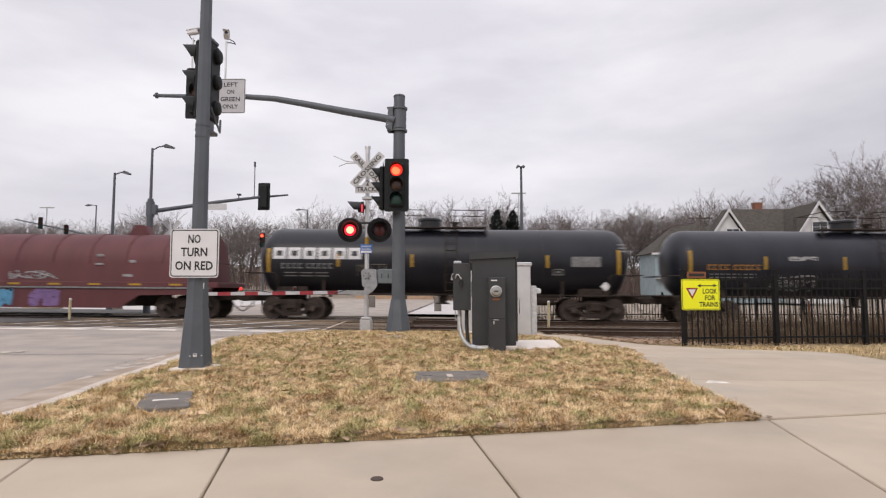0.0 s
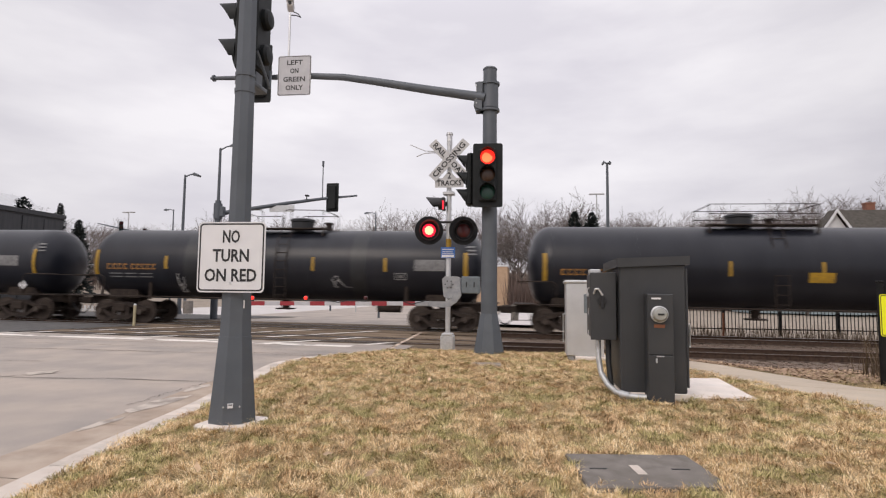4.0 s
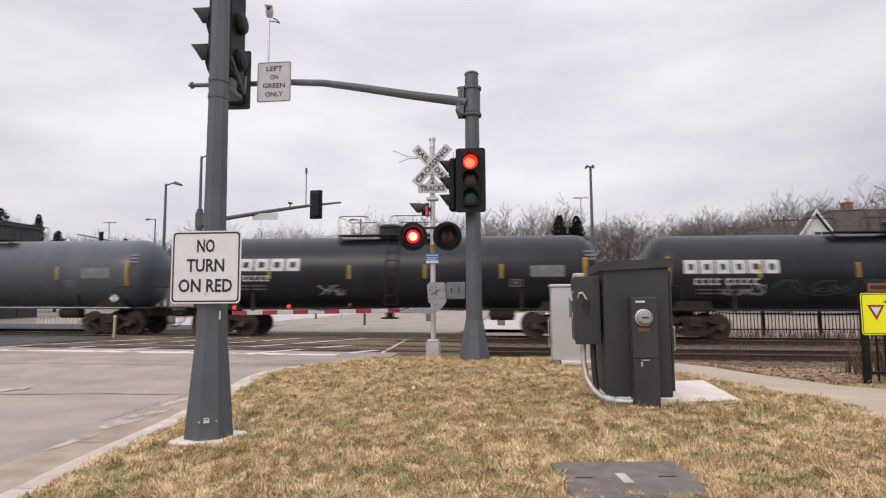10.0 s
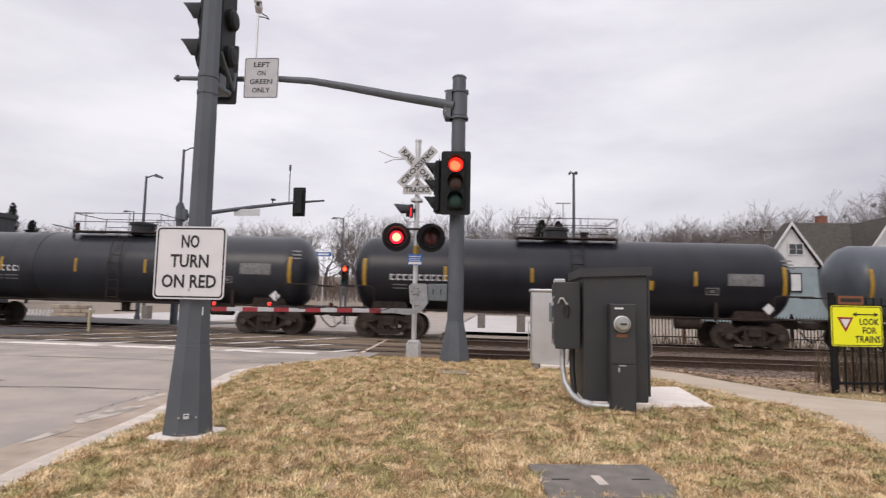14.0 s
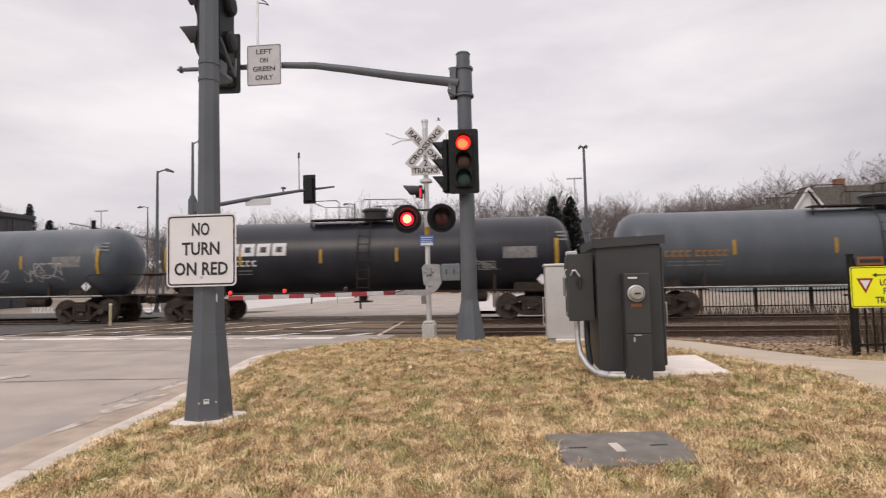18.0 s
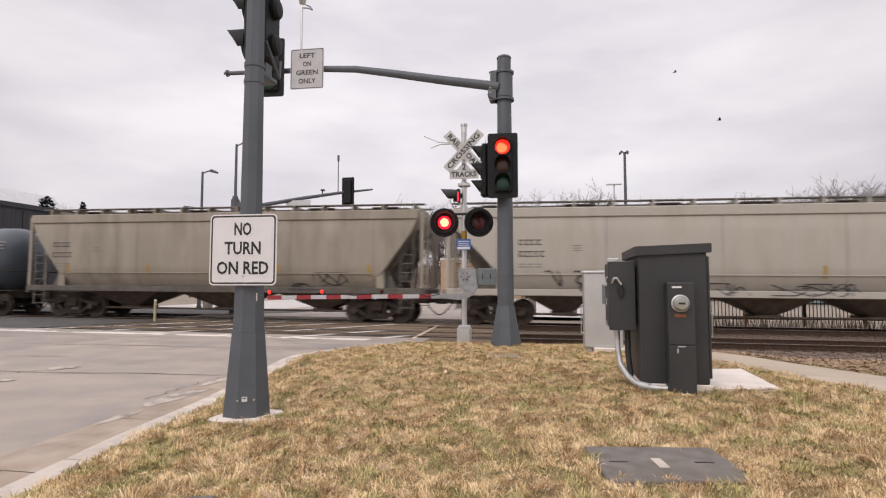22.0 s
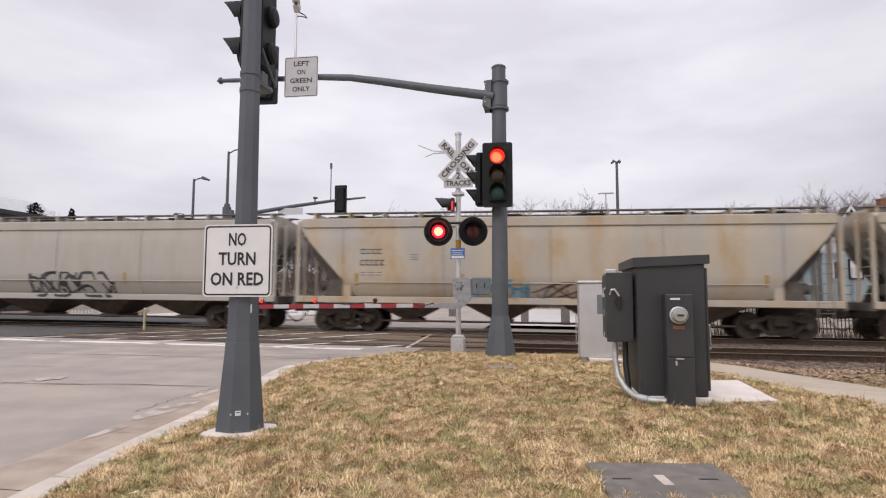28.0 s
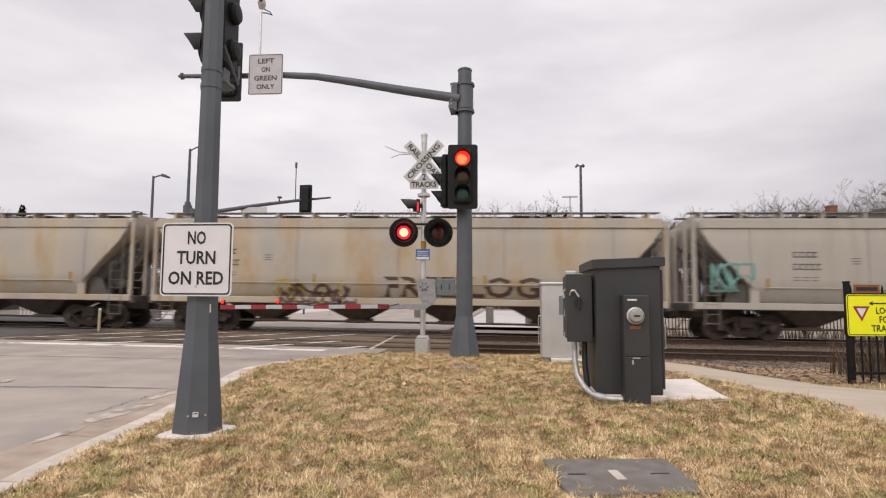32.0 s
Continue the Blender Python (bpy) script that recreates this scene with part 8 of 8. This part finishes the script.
part("arm_sign", Mesh().box(2.2, 0.95, 5.45, 3.5, 0.97, 5.78), M_GALV, fm, "back of a grey street name sign", at=pose(0, 0, 0.0, 0, 0, 0))
part("antenna_pole", Mesh().cyl((4.62, 1.78, 6.2), (4.62, 1.78, 8.0), 0.025, seg=8).cyl((4.62, 1.78, 7.88), (4.62, 1.78, 8.15), 0.06, seg=8), M_POLE, fm)
part("detector", Mesh().cyl((3.9, 1.5, 6.1), (3.9, 1.5, 6.35), 0.03, seg=8).box(3.84, 1.4, 6.3, 4.0, 1.6, 6.38), M_BLACK, fm)

fx = thing("crossing_signal", "far railway crossing mast seen from behind", "crossing signal", pose(-14.95, 28.3, -0.45))
part("mast", Mesh().cyl((0, 0, 0), (0, 0, 4.95), 0.06, seg=12), M_ALU, fx)
for s in (1, -1):
    part("blade", Mesh().prism(round_rect(1.22, 0.23, 0.015), -0.0025, 0.0025), M_GALV, fx, "bare back of a crossbuck blade", at=pose(0, 0.08 + 0.006 * s, 4.45, 0, 47 * s, 0))
part("crossarm", Mesh().tube([(-0.5, 0, 3.0), (0.5, 0, 3.0)], 0.03, 8), M_BLACK, fx)
for x in (-0.4, 0.4):
    part("flashing_light", Mesh().lathe([(0.32, 0.1), (0.32, 0.11), (0.12, 0.2), (0.08, 0.24)], 24, (x, 0, 2.75), "y"), M_BLACK, fx)

for x, y, z, w in ((-15.2, 42, 4.65, 0), (-9.1, 33.2, 2.42, 0)):
    t = thing("traffic_signal", "far traffic signal on a slim post", "traffic signal", pose(x, y, -0.5), group="far traffic signals")
    part("post", Mesh().cyl((0, 0.2, 0), (0, 0.2, z + 0.9), 0.07, 0.06, 10), M_POLE, t)
    signal_head(t, pose(0, 0, z + 0.5, 0, 0, 0 if not w else 40), lit="red" if not w else None, plate=False)
t = thing("signal_mast", "distant signal mast with two heads on a sloping arm", "signal mast", pose(-32.0, 50, -0.5))
part("post", Mesh().cyl((0, 0, 0), (0, 0, 6.4), 0.13, 0.1, 10), M_POLE, t)
part("arm", Mesh().tube([(0, 0, 5.9), (-4.3, 0, 6.85), (-9.4, 0, 7.9)], [0.09, 0.08, 0.05], 8), M_POLE, t)
signal_head(t, pose(-6.76, -0.2, 7.5, 0, 0, 40), plate=False)
signal_head(t, pose(-4.3, -0.2, 6.8, 0, 0, 40), plate=False)
up = thing("utility_pole", "weathered wooden utility pole with a crossarm", "utility pole", pose(24.6, 60, -0.5))
part("pole", Mesh().cyl((0, 0, 0), (0, 0, 9.25), 0.16, 0.11, 10), M_BARK, up)
part("crossarm", Mesh().box(-1.2, -0.16, 8.80, 1.2, -0.06, 8.93, 0.01), M_BARK, up)
for x in (-1.0, -0.4, 0.4, 1.0):
    part("insulator", Mesh().cyl((x, -0.11, 8.93), (x, -0.11, 9.07), 0.05, 0.035, 8), M_GALV, up)
nm = thing("street_sign", "small blue street name sign on a post", "street sign", pose(-12.9, 41, -0.5))
part("post", Mesh().cyl((0, 0.05, 0), (0, 0.05, 4.9), 0.04, seg=8), M_GALV, nm)
part("name_board", Mesh().box(-0.55, 0.0, 4.55, 0.55, 0.01, 4.85), M_BLUE, nm)
part("name_bar", Mesh().box(-0.4, -0.006, 4.64, 0.4, -0.001, 4.76), M_WHITE, nm)
part("notice_board", Mesh().box(-1.0, 0.0, 2.4, -0.4, 0.02, 3.2), M_GALV, nm)

ff = thing("picket_fence", "far black picket fence beyond the tracks", "fence", pose(3.2, 29.8, -0.62, 0, 0, 1.2))
for z in (0.25, 1.15):
    part("fence_rail", Mesh().box(0, -0.02, z, 46, 0.02, z + 0.05), M_FENCE, ff)
for k in range(20):
    part("post", Mesh().box(2.4 * k - 0.04, -0.04, 0, 2.4 * k + 0.04, 0.04, 1.42), M_FENCE, ff)
FP = Mesh().box(-0.013, -0.013, 0.1, 0.013, 0.013, 1.3).data("picket", M_FENCE, 0)
for k in range(250):
    part("picket", FP, None, ff, at=pose(0.15 * k + 0.07, 0, 0))
wall = thing("stone_wall", "low buff stone wall on the far side of the road", "wall", pose(-25.2, 33, -0.62))
M_STONE = material("buff_stone", (0.33, 0.27, 0.21), 0.85, second=(0.42, 0.36, 0.29), scale=3.0, random=0.2, bump=0.3)
for j in range(5):
    for k in range(4):
        w = 0.56
        x = -1.1 + w * k + (0.2 if j % 2 else 0)
        part("stone", Mesh().box(x, -0.25, 0.22 * j, x + w - 0.015, 0.25, 0.22 * j + 0.205, 0.02), M_STONE, wall)
rail = thing("barrier", "low white slatted barrier across the far road", "barrier", pose(-29.6, 33.5, -0.62))
for k in range(12):
    part("slat", Mesh().box(0.25 * k, -0.02, 0.1, 0.25 * k + 0.12, 0.02, 0.75), M_SIDING, rail)
part("top_rail", Mesh().box(-0.1, 0.021, 0.45, 3.0, 0.05, 0.55), M_SIDING, rail)
for x, y in ((-17.6, 33), (-21.2, 34), (0.6, 33), (-1.6, 36), (-6.5, 40)):
    t = thing("concrete_bollard", "short dark concrete bollard on the far lot", "bollard", pose(x, y, -0.5), group="bollards on the far lot")
    part("post", Mesh().box(-0.22, -0.22, 0, 0.22, 0.22, 1.0, 0.04), M_VAULT, t)
for x in (7.6, 17.0):
    t = thing("marker_post", "thin orange marker stake beyond the tracks", "marker post", pose(x, 28.6, -0.65))
    part("post", Mesh().cyl((0, 0, 0), (0, 0, 1.05), 0.05, seg=8), M_ORANGE, t)
utility = thing("utility_pole", "weathered wooden utility pole with crossarm", "utility pole", pose(43.5, 70, -0.5))
part("pole", Mesh().cyl((0, 0, 0), (0, 0, 10.8), 0.17, 0.12, 10), M_BARK, utility)
part("crossarm", Mesh().box(-1.3, -0.06, 10.0, 1.3, 0.06, 10.15), M_BARK, utility)


# ---- birds ----
def bird(label):
    """Flies towards +x; the wings turn at the shoulders."""
    b = thing("bird", label, "bird", group="birds over the tracks")
    part("body", Mesh().lathe([(0.003, -0.11), (0.026, -0.075), (0.039, -0.015), (0.034, 0.045), (0.022, 0.075), (0.024, 0.10), (0.016, 0.12), (0.003, 0.15)], 10, axis="x"), M_BLACK, b)
    part("tail", Mesh().prism([(-0.09, -0.014), (-0.19, -0.04), (-0.195, 0.0), (-0.19, 0.04), (-0.09, 0.014)], -0.006, 0.006, "z"), M_BLACK, b)
    wings = []
    for s in (-1, 1):
        outline = [(0.06, 0.0), (0.08, 0.09 * s), (0.038, 0.19 * s), (-0.038, 0.25 * s), (-0.038, 0.19 * s), (-0.068, 0.09 * s), (-0.05, 0.0)]
        wings.append((s, part("wing", Mesh().prism(outline, -0.006, 0.006, "z"), M_BLACK, b, at=pose(0, 0.03 * s, 0.02))))
    return b, wings


BIRDS = [
    (bird("small dark bird flapping across the overcast sky"), 0.0, [(0, -92, 19), (8, -57, 16.5), (14, -24.3, 13.3), (17, -11.5, 10.9), (19, -0.9, 12.7), (20, 0.4, 13.6), (21, 3.8, 15.3), (22, 8.5, 16.6), (23, 15.2, 17.4), (24, 22.7, 17.4), (32, 82, 20)]),
    (bird("small dark bird flapping across the overcast sky"), 1.3, [(0, -270, 20), (13, -62, 15), (17, -12.5, 13.6), (20, 3.1, 13.3), (21, 7.6, 13.0), (22, 11.4, 12.9), (23, 15.9, 12.4), (24, 19.8, 11.7), (32, 60, 9)]),
]


# ---- what moves ----
def motions():
    for car, u16 in CARS:
        walk(car, [(t, track_pose(train_u(u16, t))) for t in range(33)])
    for (body, wings), phase, rows in BIRDS:
        walk(body, [(t, pose(x, 45, z, 0, -10, 0)) for t, x, z in rows])
        for s, wing in wings:
            walk(wing, [(k * 0.125, pose(0, 0.03 * s, 0.02, s * (12 + 34 * math.sin(k * 1.57 + phase)), 0, 0)) for k in range(257)])


motions()
